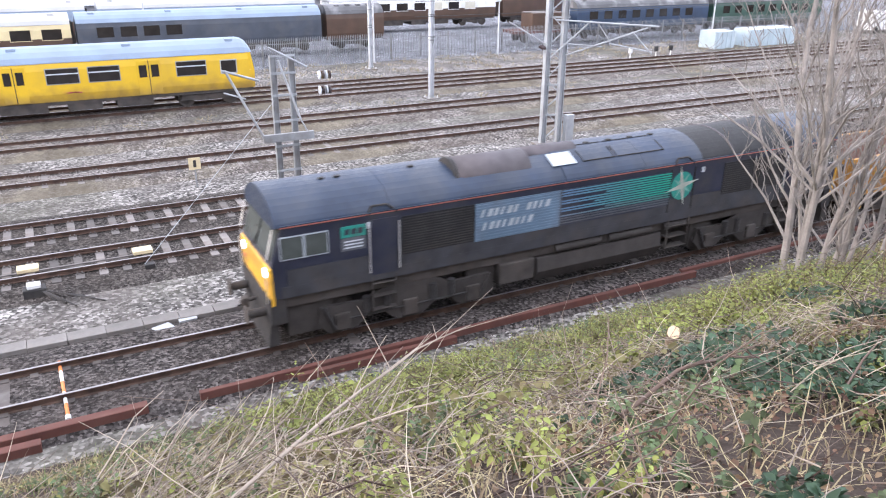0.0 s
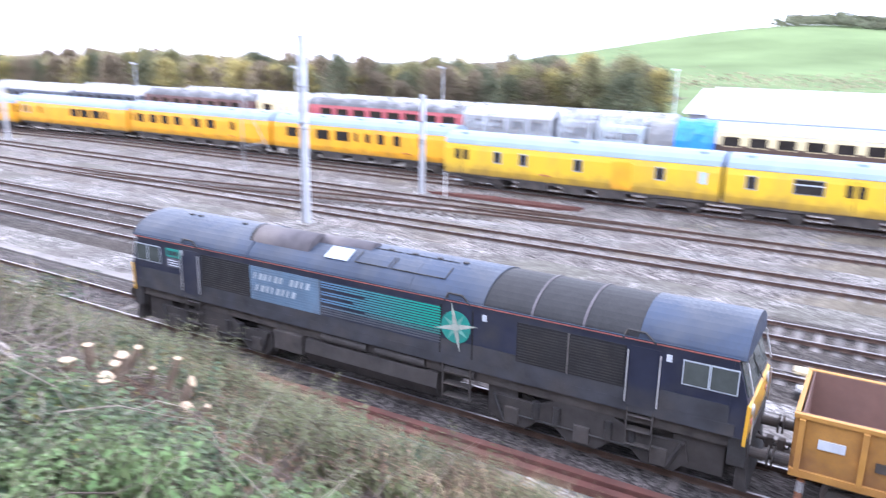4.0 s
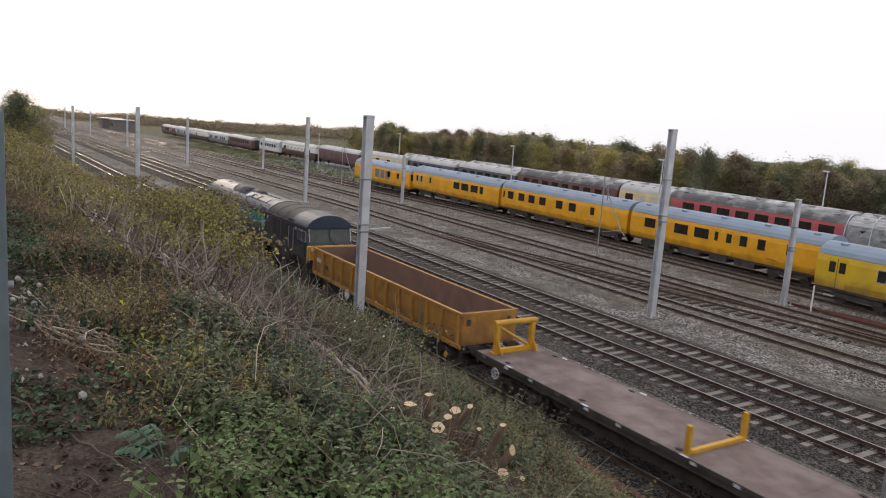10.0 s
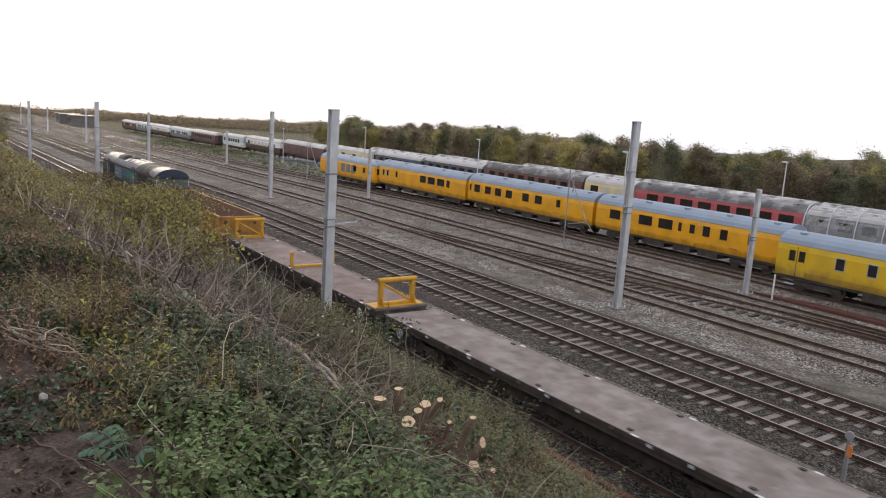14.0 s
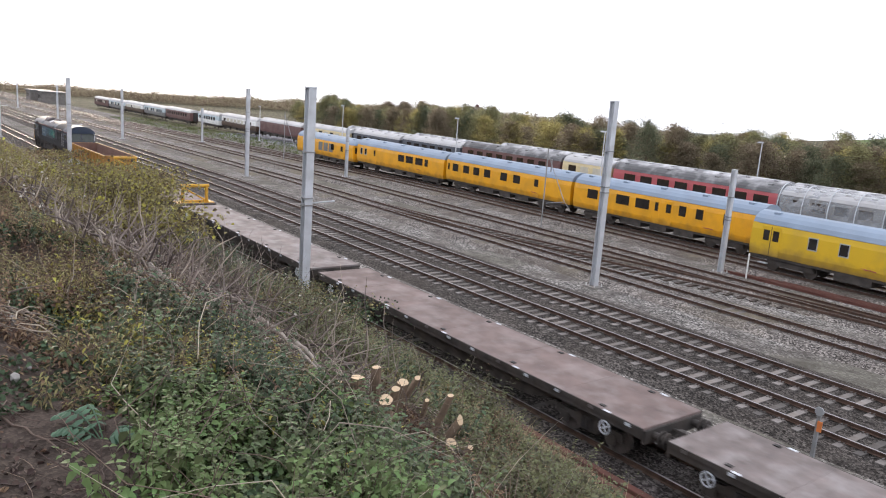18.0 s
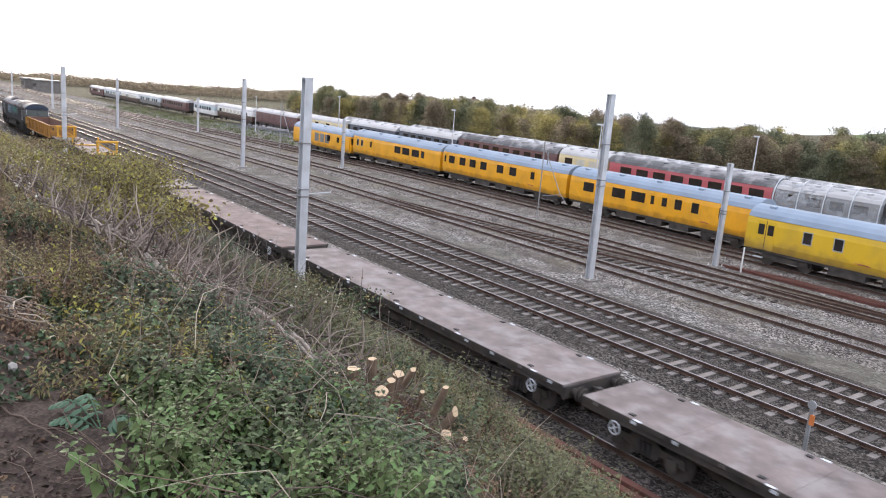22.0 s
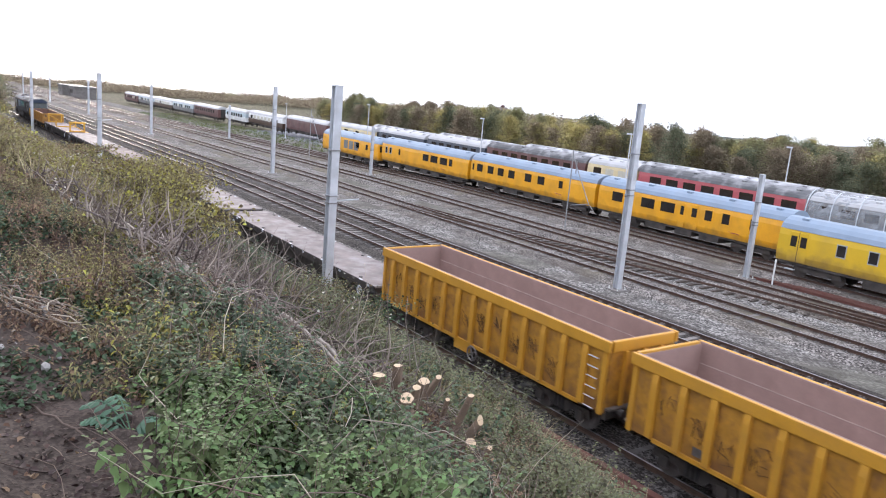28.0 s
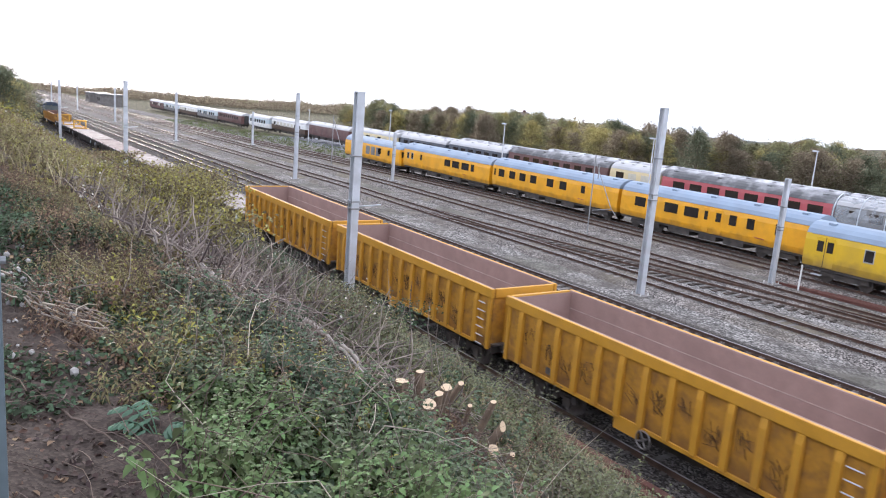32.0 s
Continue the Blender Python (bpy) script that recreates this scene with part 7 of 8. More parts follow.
# nettles and brambles beside the bare soil, dead brush, scrub down the slope
leafy("low_brambles", "dark bramble leaves under the nettles", 5000, (-5.2, -0.8, 0.65, 3.7), 0.042, LEAF_IVY, 0.18, clump=0.30, seed=21, tilt=0.9, mscale=1.3)
shoots("nettles", "bright green nettles crowded near the bank top", 2700, (-4.5, -1.0, 0.70, 3.0), 0.40, 0.050, LEAF_NETTLE, 8, 0.32, 0.33, clump=0.42, seed=61, mscale=1.5)
shoots("lower_nettles", "green nettles on the edge of the slope", 600, (-3.4, -1.2, 2.9, 4.0), 0.15, 0.055, LEAF_NETTLE, 7, 0.3, 0.32, clump=0.3, seed=74, mscale=1.1)
shoots("bramble_shoots", "green bramble shoots with toothed leaves", 1000, (-5.4, -1.4, 1.0, 2.7), 0.40, 0.046, LEAF_GREEN, 6, 0.5, 0.36, clump=0.25, seed=62, mscale=1.1, per=3)
shoots("dark_bramble_shoots", "dark green brambles in front of the stumps", 1500, (-7.4, -3.4, 1.5, 3.1), 0.50, 0.046, LEAF_IVY, 6, 0.5, 0.38, clump=0.34, seed=63, mscale=0.9, per=3)
shoots("pale_tips", "yellow-green young shoots among the brambles", 1000, (-8.4, -2.4, 0.8, 3.4), 0.50, 0.042, LEAF_YELLOW, 5, 0.3, 0.26, clump=0.50, seed=64, mscale=1.1)
shoots("willowherb", "olive withered herbs with narrow leaves on the bank top", 4000, (-14, -4.1, 0.45, 3.4), 0.42, 0.045, LEAF_OLIVE, 7, 0.35, 0.15, clump=0.26, seed=65, mscale=0.8)
shoots("brown_herbs", "brown withered herbs with curled leaves", 4200, (-14, -3.8, 0.35, 4.2), 0.38, 0.040, LEAF_DEAD, 7, 0.4, 0.20, clump=0.28, seed=66, mscale=0.8)
shoots("slope_herbs", "olive-brown weeds on the lower slope", 5000, (-26, -4.2, 4.2, 13.2), 0.55, 0.075, LEAF_SIDE, 7, 0.35, 0.24, clump=0.42, seed=67, mscale=0.5)
shoots("slope_brown_herbs", "withered brown weeds on the lower slope", 3200, (-30, -3.6, 3.6, 13.2), 0.46, 0.055, LEAF_DEAD, 7, 0.4, 0.22, clump=0.45, seed=68, mscale=0.5)
shoots("tall_side_herbs", "olive and brown herbs below the stumps", 5200, (-14.5, -3.2, 4.3, 10.2), 0.85, 0.062, LEAF_SIDE, 9, 0.35, 0.32, clump=0.20, seed=71, mscale=0.7)
shoots("tall_brown_herbs", "brown withered herbs below the stumps", 2600, (-14.5, -3.0, 4.6, 10.6), 0.70, 0.045, LEAF_DEAD, 9, 0.4, 0.18, clump=0.20, seed=72, mscale=0.7)
shoots("side_brambles", "dark green brambles among the herbs below the stumps", 3000, (-24, -4.4, 3.8, 11.8), 0.75, 0.070, LEAF_IVY, 8, 0.45, 0.38, clump=0.44, seed=73, mscale=0.6, per=3)
shoots("slope_green_herbs", "green brambles on the lower slope", 3200, (-28, -5.5, 4.6, 12.8), 0.55, 0.075, LEAF_GREEN, 6, 0.5, 0.34, clump=0.50, seed=69, mscale=0.5)
leafy("mixed_scrub", "olive scrub leaves on the slope", 26000, (-22, -4.5, 1.0, 13.0), 0.050, LEAF_OLIVE, 0.55, clump=0.50, seed=23, tilt=0.9, mscale=0.6)
leafy("brown_scrub", "withered brown leaves through the scrub", 26000, (-30, -3.9, 0.6, 13.0), 0.042, LEAF_DEAD, 0.45, clump=0.50, seed=25, tilt=0.9, mscale=0.6)
leafy("yellow_scrub", "yellowing leaves through the scrub", 5000, (-24, -4, 1.2, 9.0), 0.036, LEAF_YELLOW, 0.56, clump=0.64, seed=26, tilt=0.9, mscale=0.4)
leafy("ivy_at_top", "dark ivy along the bank top", 24000, (-13.0, -3.8, 0.05, 2.4), 0.036, LEAF_IVY, 0.18, clump=0.42, seed=27, tilt=0.7)
stalks("grey_dead_stems", "bleached grey dead stems leaning down the slope", 820, (-14.5, -6.8, 1.6, 5.2), 0.95, 0.0155, STEM_GREY, lean=(0.35, 0.05), spread=0.45, flat=0.35, clump=0.36, seed=31, bow=0.22, lift=0.05)
stalks("grey_brush", "bleached dead brush lying down the slope", 620, (-15, -6.6, 1.6, 5.0), 1.0, 0.014, STEM_GREY, lean=(0.9, 0.35), spread=0.45, flat=0.95, clump=0.10, seed=38, bow=0.2, lift=0.16)
stalks("upright_grey_stems", "thin dead stems standing on the slope", 130, (-18, -7.2, 2.4, 6.4), 1.2, 0.010, STEM_GREY, lean=(0.15, 0.1), spread=0.3, flat=0.0, clump=0.4, seed=39, bow=0.16)
stalks("scrub_stems", "thin brown stems through the scrub", 2400, (-30, -4.6, 1.4, 12.6), 0.6, 0.006, STEM_DARK, lean=(0.1, 0.1), spread=0.5, flat=0.3, seed=32, bow=0.2)
stalks("tan_stems", "straw-coloured thin stems through the scrub", 900, (-24, -4.2, 1.0, 12.6), 0.5, 0.0055, STEM_DRY, lean=(0.2, 0.1), spread=0.5, flat=0.3, seed=36, bow=0.2)
stalks("stump_debris", "broken brown stems and chippings round the stumps", 1200, (-6.9, -4.6, 3.3, 5.6), 0.5, 0.006, STEM_DARK, lean=(0.3, 0.4), spread=0.8, flat=0.9, seed=37, lift=0.10)
grass("toe_grass", "long dry grass at the foot of the slope", 7000, (-34, -12, 10.0, 14.3), 0.4, 0.013, GRASS_DRY, clump=0.5, seed=33, lean=0.5)
grass("stump_side_grass", "pale withered grass below the stumps", 5000, (-13, -2.4, 6.0, 12.6), 0.42, 0.011, GRASS_DRY, clump=0.36, seed=46, lean=0.7, droop=0.45)
grass("scrub_grass", "long grass through the scrub", 6000, (-40, -6, 4.5, 13.6), 0.5, 0.014, GRASS_GREEN, clump=0.45, seed=34, lean=0.5)
stalks("bare_ground_twigs", "thin broken twigs on bare soil", 130, (-5.2, -1.5, -0.6, 1.0), 0.34, 0.0035, STEM_DARK, spread=1.0, flat=1.0, seed=35, lift=0.015)
stalks("pale_twigs", "pale stripped twigs thrown on the bank top", 90, (-6.8, -5.0, 0.25, 1.0), 0.42, 0.0065, STEM_DRY, lean=(0.3, 0.3), spread=1.0, flat=0.95, seed=40, lift=0.17)
stalks("soil_debris", "dark broken twigs heaped on the edge of the soil", 260, (-4.3, -2.4, 0.25, 1.15), 0.30, 0.0035, STEM_DARK, spread=1.0, flat=0.9, seed=48, lift=0.06)
leafy("edge_litter", "dark brown leaves on the edge of the soil", 1100, (-4.6, -2.2, 0.25, 1.2), 0.032, LEAF_ROT, 0.07, clump=0.35, tilt=0.6, seed=29, scale=1.6)
leafy("soil_litter", "scattered brown leaves on bare soil", 1500, (-6.5, -1.5, -0.5, 1.0), 0.035, LEAF_DEAD, 0.03, clump=0.3, tilt=0.4, seed=28)

grass("bank_top_straw", "tall straw-coloured grass on the bank top", 9000, (-60, -12.5, 0.8, 6.0), 0.5, 0.014, GRASS_DRY, clump=0.42, seed=87, lean=0.5)
shoots("bank_top_weeds", "yellow-green weeds crowding the bank top", 3000, (-44, -12, 0.9, 5.0), 0.5, 0.085, LEAF_YELLOW, 8, 0.3, 0.26, clump=0.42, seed=85, mscale=0.35)
shoots("bank_top_olive_weeds", "olive weeds crowding the bank top", 3400, (-46, -11, 0.6, 5.4), 0.5, 0.085, LEAF_OLIVE, 8, 0.3, 0.24, clump=0.36, seed=86, mscale=0.35)
shoots("low_dark_brambles", "low dark green brambles at the edge of the bank top", 2200, (-12, -4.4, 0.3, 2.6), 0.24, 0.046, LEAF_IVY, 6, 0.5, 0.36, clump=0.46, seed=81, mscale=0.9, per=3)
shoots("yellow_tips", "bright yellow leaf tips through the brambles", 90, (-6.3, -4.6, 1.7, 2.9), 0.46, 0.040, LEAF_YELLOW, 6, 0.3, 0.26, seed=82, mscale=1.1)
stalks("arching_canes", "pale arching bramble canes over the nettles", 150, (-7.0, -1.4, 0.9, 3.6), 0.75, 0.0032, STEM_DRY, lean=(0.25, 0.1), spread=0.7, flat=0.5, seed=83, bow=0.3, lift=0.2)
stalks("brown_canes", "brown bramble canes over the bank top", 420, (-9.0, -1.6, 0.6, 4.4), 0.7, 0.0036, STEM_DARK, lean=(0.1, 0.2), spread=0.8, flat=0.55, seed=84, bow=0.3, lift=0.12)

# far stretch of the bank: weeds with pale seed heads
far_area = (-135, -26, 1.5, 13.4)
leafy("far_scrub", "olive weeds and brambles along the far bank", 60000, far_area, 0.085, LEAF_OLIVE, 0.85, clump=0.3, seed=41, tilt=0.9, mscale=0.2)
leafy("far_brown_scrub", "brown autumn weeds along the far bank", 34000, far_area, 0.10, LEAF_DEAD, 0.8, clump=0.36, seed=42, tilt=0.9, mscale=0.2)
leafy("far_yellow_scrub", "yellow-green weeds along the far bank", 18000, far_area, 0.085, LEAF_YELLOW, 0.9, clump=0.5, seed=43, tilt=0.9, mscale=0.2)
stalks("far_pale_stems", "pale dry stems standing over the far scrub", 700, (-46, -15, 1.6, 10), 0.6, 0.006, STEM_DRY, spread=0.35, seed=47, clump=0.25)
leafy("seed_heads", "pale fluffy seed heads over the far bank", 5200, (-70, -9, 1.5, 12), 0.045, SEED, 0.95, clump=0.45, seed=44, tilt=1.0, mscale=0.3)
stalks("far_stems", "thin dry stems along the far bank", 2000, (-75, -24, 2.0, 13.4), 0.95, 0.009, STEM_DRY, spread=0.35, seed=45)


# bushes: stems and a ragged crown of leaves
def bush(x, y, r, h, n, size, leaf, label, seed, extra=None, squash=1.0):
    t = thing("bush", label, "bush", "bank bushes", at=pose(x, y, land(x, y) - 0.05))
    m = 110
    a = rng.uniform(0, math.tau, m)
    ends = np.stack([np.cos(a) * r * rng.uniform(0.2, 1.0, m), np.sin(a) * r * squash * rng.uniform(0.2, 1.0, m), h * rng.uniform(0.5, 1.05, m)], 1)
    roots = np.stack([np.cos(a) * r * 0.15, np.sin(a) * r * 0.15, np.zeros(m)], 1)
    ob = new("stem_tangle", stalk_mesh("stem_tangle", roots, ends, 0.012 + 0.004 * h, STEM_DARK, 0.2))
    ob.parent, ob["kind"] = t, "stuff"
    for k, lf in enumerate([leaf] + ([extra] if extra else [])):
        q = n if k == 0 else n // 3
        c = np.concatenate([ends, ends * 0.75, ends * 0.5])
        # twig ends grow sprays of leaves
        pick = c[rng.integers(0, len(c), q)]
        pts = pick + rng.normal(0, 1, (q, 3)) * np.array([r * 0.17, r * squash * 0.17, h * 0.10])
        pts[:, 2] = np.maximum(pts[:, 2], 0.05)
        ob = new("leaf_spray", leaf_mesh("leaf_spray", pts, size, lf, 1.0))
        ob.parent, ob["kind"] = t, "stuff"
    return t


bush(-24.6, 6.2, 2.2, 1.4, 5000, 0.07, LEAF_OLIVE, "olive and yellow autumn bush on the bank", 1, LEAF_YELLOW)
bush(-20.3, 5.4, 1.3, 1.35, 3600, 0.065, LEAF_OLIVE, "olive and yellow autumn bush on the slope", 2, LEAF_YELLOW)
bush(-33.5, 8.4, 2.5, 1.5, 4200, 0.08, LEAF_OLIVE, "ragged olive bush low on the bank", 3, LEAF_DEAD)
bush(-38.5, 9.0, 3.0, 1.6, 5000, 0.09, LEAF_DEAD, "brown autumn bush on the far bank", 4, LEAF_OLIVE)
bush(-17.0, 9.0, 2.0, 0.5, 3600, 0.07, LEAF_IVY, "low dark green bush beside the mast", 5, LEAF_OLIVE)
bush(-23.4, 11.2, 1.7, 0.6, 3600, 0.07, LEAF_OLIVE, "dark olive bush at the foot of the mast", 6, LEAF_IVY)
bush(-13.5, 3.4, 1.5, 0.8, 4500, 0.07, LEAF_OLIVE, "small yellow-green bush on the slope", 7, LEAF_YELLOW)
bush(-44.0, 8.2, 3.4, 1.2, 7000, 0.11, LEAF_OLIVE, "wide weed bush on the far bank", 8, LEAF_YELLOW)
bush(-57.0, 10.5, 4.0, 0.8, 5000, 0.15, LEAF_DEAD, "wide brown weed bush on the far bank", 9, LEAF_OLIVE)
bush(-74.0, 10.5, 4.5, 0.8, 5000, 0.18, LEAF_OLIVE, "wide weed bush on the far bank", 10, LEAF_DEAD)
bush(18.5, 7.6, 2.6, 1.5, 5000, 0.09, LEAF_OLIVE, "olive bush among the bare saplings", 12, LEAF_YELLOW)


# bare saplings
def sapling(x, y, h, r, label, lean=(0, 0), seed=0):
    rnd = random.Random(seed)
    t = thing("bare_sapling", label, "tree", "bare saplings", at=pose(x, y, land(x, y) - 0.1))
    tips = []

    def limb(name, a, d, ln, rad, depth):
        pts, rads = [Vector(a)], [rad]
        d = Vector(d).normalized()
        n = 7 if depth == 0 else 5
        for i in range(n):
            d = (d + Vector((rnd.gauss(0, 0.07), rnd.gauss(0, 0.07), 0.05 if depth else 0.02)) * (1 + depth)).normalized()
            pts.append(pts[-1] + d * ln / n)
            rads.append(rad * (1 - 0.7 * (i + 1) / n))
        tips.append((name, pts, rads, depth))
        if depth < 3:
            count = (19, 7, 4)[depth]
            for k in range(count):
                u = rnd.uniform(0.08 if depth == 0 else 0.2, 0.98)
                i = min(n - 1, int(u * n))
                p = pts[i].lerp(pts[i + 1], u * n - i)
                az = rnd.uniform(0, math.tau)
                side = Vector((math.cos(az), math.sin(az), rnd.uniform(0.15, 0.9)))
                limb("limb", p, (side + d * 0.5), ln * rnd.uniform(0.22, 0.5) * (1 - 0.35 * u), rads[i] * 0.42, depth + 1)

    limb("trunk", (0, 0, 0), (lean[0], lean[1], 1), h, r, 0)
    twig_v, twig_f = [], []
    for name, pts, rads, depth in tips:
        sides = 8 if depth == 0 else 5 if depth == 1 else 3
        vs, fs = [], []
        for i, (p, rr) in enumerate(zip(pts, rads)):
            d = (pts[min(i + 1, len(pts) - 1)] - pts[max(i - 1, 0)]).normalized()
            s1 = d.orthogonal().normalized()
            s2 = d.cross(s1)
            for j in range(sides):
                a = j * math.tau / sides
                vs.append(tuple(p + (s1 * math.cos(a) + s2 * math.sin(a)) * max(rr, 0.0035)))
            if i:
                for j in range(sides):
                    fs.append(((i - 1) * sides + j, (i - 1) * sides + (j + 1) % sides, i * sides + (j + 1) % sides, i * sides + j))
        if depth < 2:
            ob = new("trunk" if depth == 0 else "limb", raw("limb", vs, fs, BARK))
            ob.parent = t
        else:
            k = len(twig_v)
            twig_v += vs
            twig_f += [tuple(q + k for q in f) for f in fs]
    ob = new("twigs", raw("twigs", twig_v, twig_f, BARK))
    ob.parent, ob["kind"] = t, "stuff"
    return t


for i, (x, y, h, r, lx, ly) in enumerate(((9.8, 6.8, 7.2, 0.045, 0.05, -0.02), (10.4, 7.5, 7.6, 0.050, 0.08, 0.0), (11.0, 7.3, 7.0, 0.042, 0.10, -0.03), (11.7, 7.4, 6.8, 0.038, 0.02, -0.05), (12.7, 8.15, 7.4, 0.045, 0.10, 0.0),
                                          (12.7, 7.9, 6.4, 0.035, 0.14, -0.04), (13.4, 7.95, 7.0, 0.045, 0.05, 0.02), (14.6, 8.4, 6.8, 0.045, 0.1, 0.0), (10.1, 7.0, 5.0, 0.026, -0.10, 0.0), (11.4, 7.8, 5.4, 0.028, -0.08, 0.05), (12.0, 7.6, 5.8, 0.030, -0.04, -0.05))):
    sapling(x, y, h, r * 1.35, "slender leafless sapling with pale grey bark on the bank", (lx, ly), 50 + i)

# one trailing dead branch and long fallen sticks
def stick(a, b, r, label, side=0.0, m=STEM_DRY, seed=0, twigs=6):
    rnd = random.Random(seed)
    t = thing("fallen_branch", label, "branch", "fallen branches", at=Matrix.Translation(a))
    d = Vector(b) - Vector(a)
    pts = [d * (i / 8) + Vector((rnd.gauss(0, 0.008), rnd.gauss(0, 0.008), rnd.gauss(0, 0.008) + side * math.sin(math.pi * i / 8))) * (0 < i < 8) for i in range(9)]
    vs, fs = [], []
    for i, p in enumerate(pts):
        w = (pts[min(i + 1, 8)] - pts[max(i - 1, 0)]).normalized()
        s1 = w.orthogonal().normalized()
        s2 = w.cross(s1)
        for j in range(9):
            q = j * math.tau / 9
            vs.append(tuple(p + (s1 * math.cos(q) + s2 * math.sin(q)) * r * (1 - i * 0.085) * rnd.uniform(0.9, 1.1)))
        if i:
            fs += [((i - 1) * 9 + j, (i - 1) * 9 + (j + 1) % 9, i * 9 + (j + 1) % 9, i * 9 + j) for j in range(9)]
    fs += [tuple(range(9)), tuple(range(72, 81))]
    ob = new("stem", raw("stem", vs, fs, m))
    ob.parent = t
    for k in range(twigs):
        i = rnd.randint(2, 7)
        e = pts[i] + (d * rnd.uniform(0.12, 0.3) + Vector((rnd.gauss(0, 0.25), rnd.gauss(0, 0.25), rnd.uniform(0.0, 0.3))) * d.length * 0.4)
        part("twig", rod(B(), pts[i], e, r * 0.35, 5, r * 0.1), m, t)
    return t


stick((0.45, 2.75, 7.05), (3.2, 5.35, 6.05), 0.0115, "long tan dead branch lying over the slope", 0.12, seed=1)
stick((0.9, 3.4, 6.75), (2.0, 3.0, 7.05), 0.009, "pale dead stick on the slope", 0.04, seed=2)
stick((2.0, 2.0, 7.5), (2.75, 1.95, 7.62), 0.012, "dark arching dead stick on the bank top", 0.12, STEM_DARK, seed=3)
stick((1.1, 4.2, 6.25), (2.5, 4.4, 6.2), 0.010, "thin dead stick on the slope", 0.05, seed=4)
stick((-9.2, 2.6, 7.25), (-7.4, 2.5, 7.3), 0.05, "short grey fallen log on the slope", 0.0, LOG, seed=5, twigs=2)
stick((-8.9, 3.9, 6.5), (-5.75, 3.25, 6.85), 0.036, "grey fallen branch beside the stumps", 0.05, LOG, seed=6, twigs=0)
stick((-7.2, 3.6, 6.75), (-6.0, 3.35, 6.8), 0.028, "grey fallen stick beside the stumps", 0.03, LOG, seed=7, twigs=1)
stick((-4.2, 0.42, land(-4.2, 0.42) + 0.02), (-3.45, 0.70, land(-3.45, 0.70) + 0.05), 0.007, "thin brown stick on the bare soil", 0.01, STEM_DARK, seed=9, twigs=3)



# cut stumps with pale sawn faces
def stump(x, y, z, r, lean=(0, 0), slant=(0, 0), down=0.55):
    t = thing("cut_stump", "freshly cut shrub stump with a pale sawn top", "stump", "cut stumps", at=pose(x, y, z))
    n = 14
    top, low = [], []
    rnd = random.Random(int(x * 977 + y * 131))
    for j in range(n):
        a = j * math.tau / n
        k = r * rnd.uniform(0.9, 1.1)
        cx, cy = math.cos(a) * k, math.sin(a) * k
        top.append((cx, cy, cx * slant[0] + cy * slant[1]))
        low.append((cx * 1.25 - lean[0] * down, cy * 1.25 - lean[1] * down, -down))
    v = top + low
    f = [(j, (j + 1) % n, n + (j + 1) % n, n + j) for j in range(n)]
    ob = new("bark", raw("bark", v, f, STUMP_BARK))
    ob.parent = t
    cap = [(a * 0.93, b * 0.93, c + 0.004) for a, b, c in top] + [(0, 0, 0.008)]
    ob = new("sawn_face", raw("sawn_face", cap, [(j, (j + 1) % n, n) for j in range(n)], CUT_WOOD))
    ob.parent = t


for x, y, z, r, lean, slant in ((-5.81, 3.55, 6.85, 0.078, (0, 0), (0, 0)), (-6.07, 3.92, 6.80, 0.055, (0, 0), (0, 0.1)), (-5.80, 3.35, 6.84, 0.038, (0.1, 0), (0, 0)),
                                (-5.49, 3.85, 6.86, 0.064, (0.2, 0.1), (-0.4, 0.3)), (-5.43, 3.73, 6.84, 0.048, (0.2, 0), (-0.5, 0.35)), (-5.29, 3.54, 6.82, 0.080, (0, 0), (-0.55, 0.4)),
                                (-5.25, 3.50, 6.66, 0.034, (0.2, 0.1), (-1.2, 0.9)), (-5.73, 4.19, 6.76, 0.038, (0.4, 0.3), (-0.6, 0.4)), (-6.06, 4.89, 6.32, 0.042, (0.2, 0.3), (-0.3, 0.2)),
                                (-5.75, 4.34, 6.49, 0.030, (0.3, 0), (-0.6, 0.4)), (-5.83, 4.86, 6.13, 0.042, (0.3, 0.6), (-2.2, 1.0)), (-5.66, 4.62, 5.99, 0.068, (0.2, 0.5), (-1.0, 0.7)),
                                (-5.45, 4.48, 5.91, 0.060, (0.2, 0.4), (-0.4, 0.5)), (-5.73, 4.95, 5.84, 0.035, (0.3, 0.4), (-0.8, 0.5)), (3.95, 3.6, 6.64, 0.058, (0, 0), (0.8, 0.8))):
    stump(x, y, z, r * 0.86, lean, (slant[0] * 0.55, slant[1] * 0.55))

# brown debris heaped round the stumps
m = 9000
x, y = rng.normal(-5.65, 0.42, m), rng.uniform(3.2, 5.3, m)
top = np.interp(y, (3.2, 3.5, 4.0, 4.3, 4.6, 4.95, 5.3), (6.50, 6.62, 6.56, 6.14, 5.72, 5.58, 5.3)) - 0.9 * np.abs(x + 5.65) ** 2
low = np.array([land(a, b) for a, b in zip(x, y)])
keep = top > low + 0.02
pts = np.stack([x, y, low + (top - low) * rng.uniform(0.2, 1.0, m) ** 0.4], 1)[keep]
stuff("stump_litter", leaf_mesh("stump_litter", pts, 0.045, LEAF_DEAD, 1.0, 0.22), "brown leaves and chippings heaped round the stumps", "debris")
pick = pts[rng.integers(0, len(pts), 900)]
stuff("stump_sticks", stalk_mesh("stump_sticks", pick, pick + rng.normal(0, 1, (900, 3)) * (0.16, 0.16, 0.08), 0.004, STEM_DARK, 0.2), "broken brown sticks round the stumps", "stems")

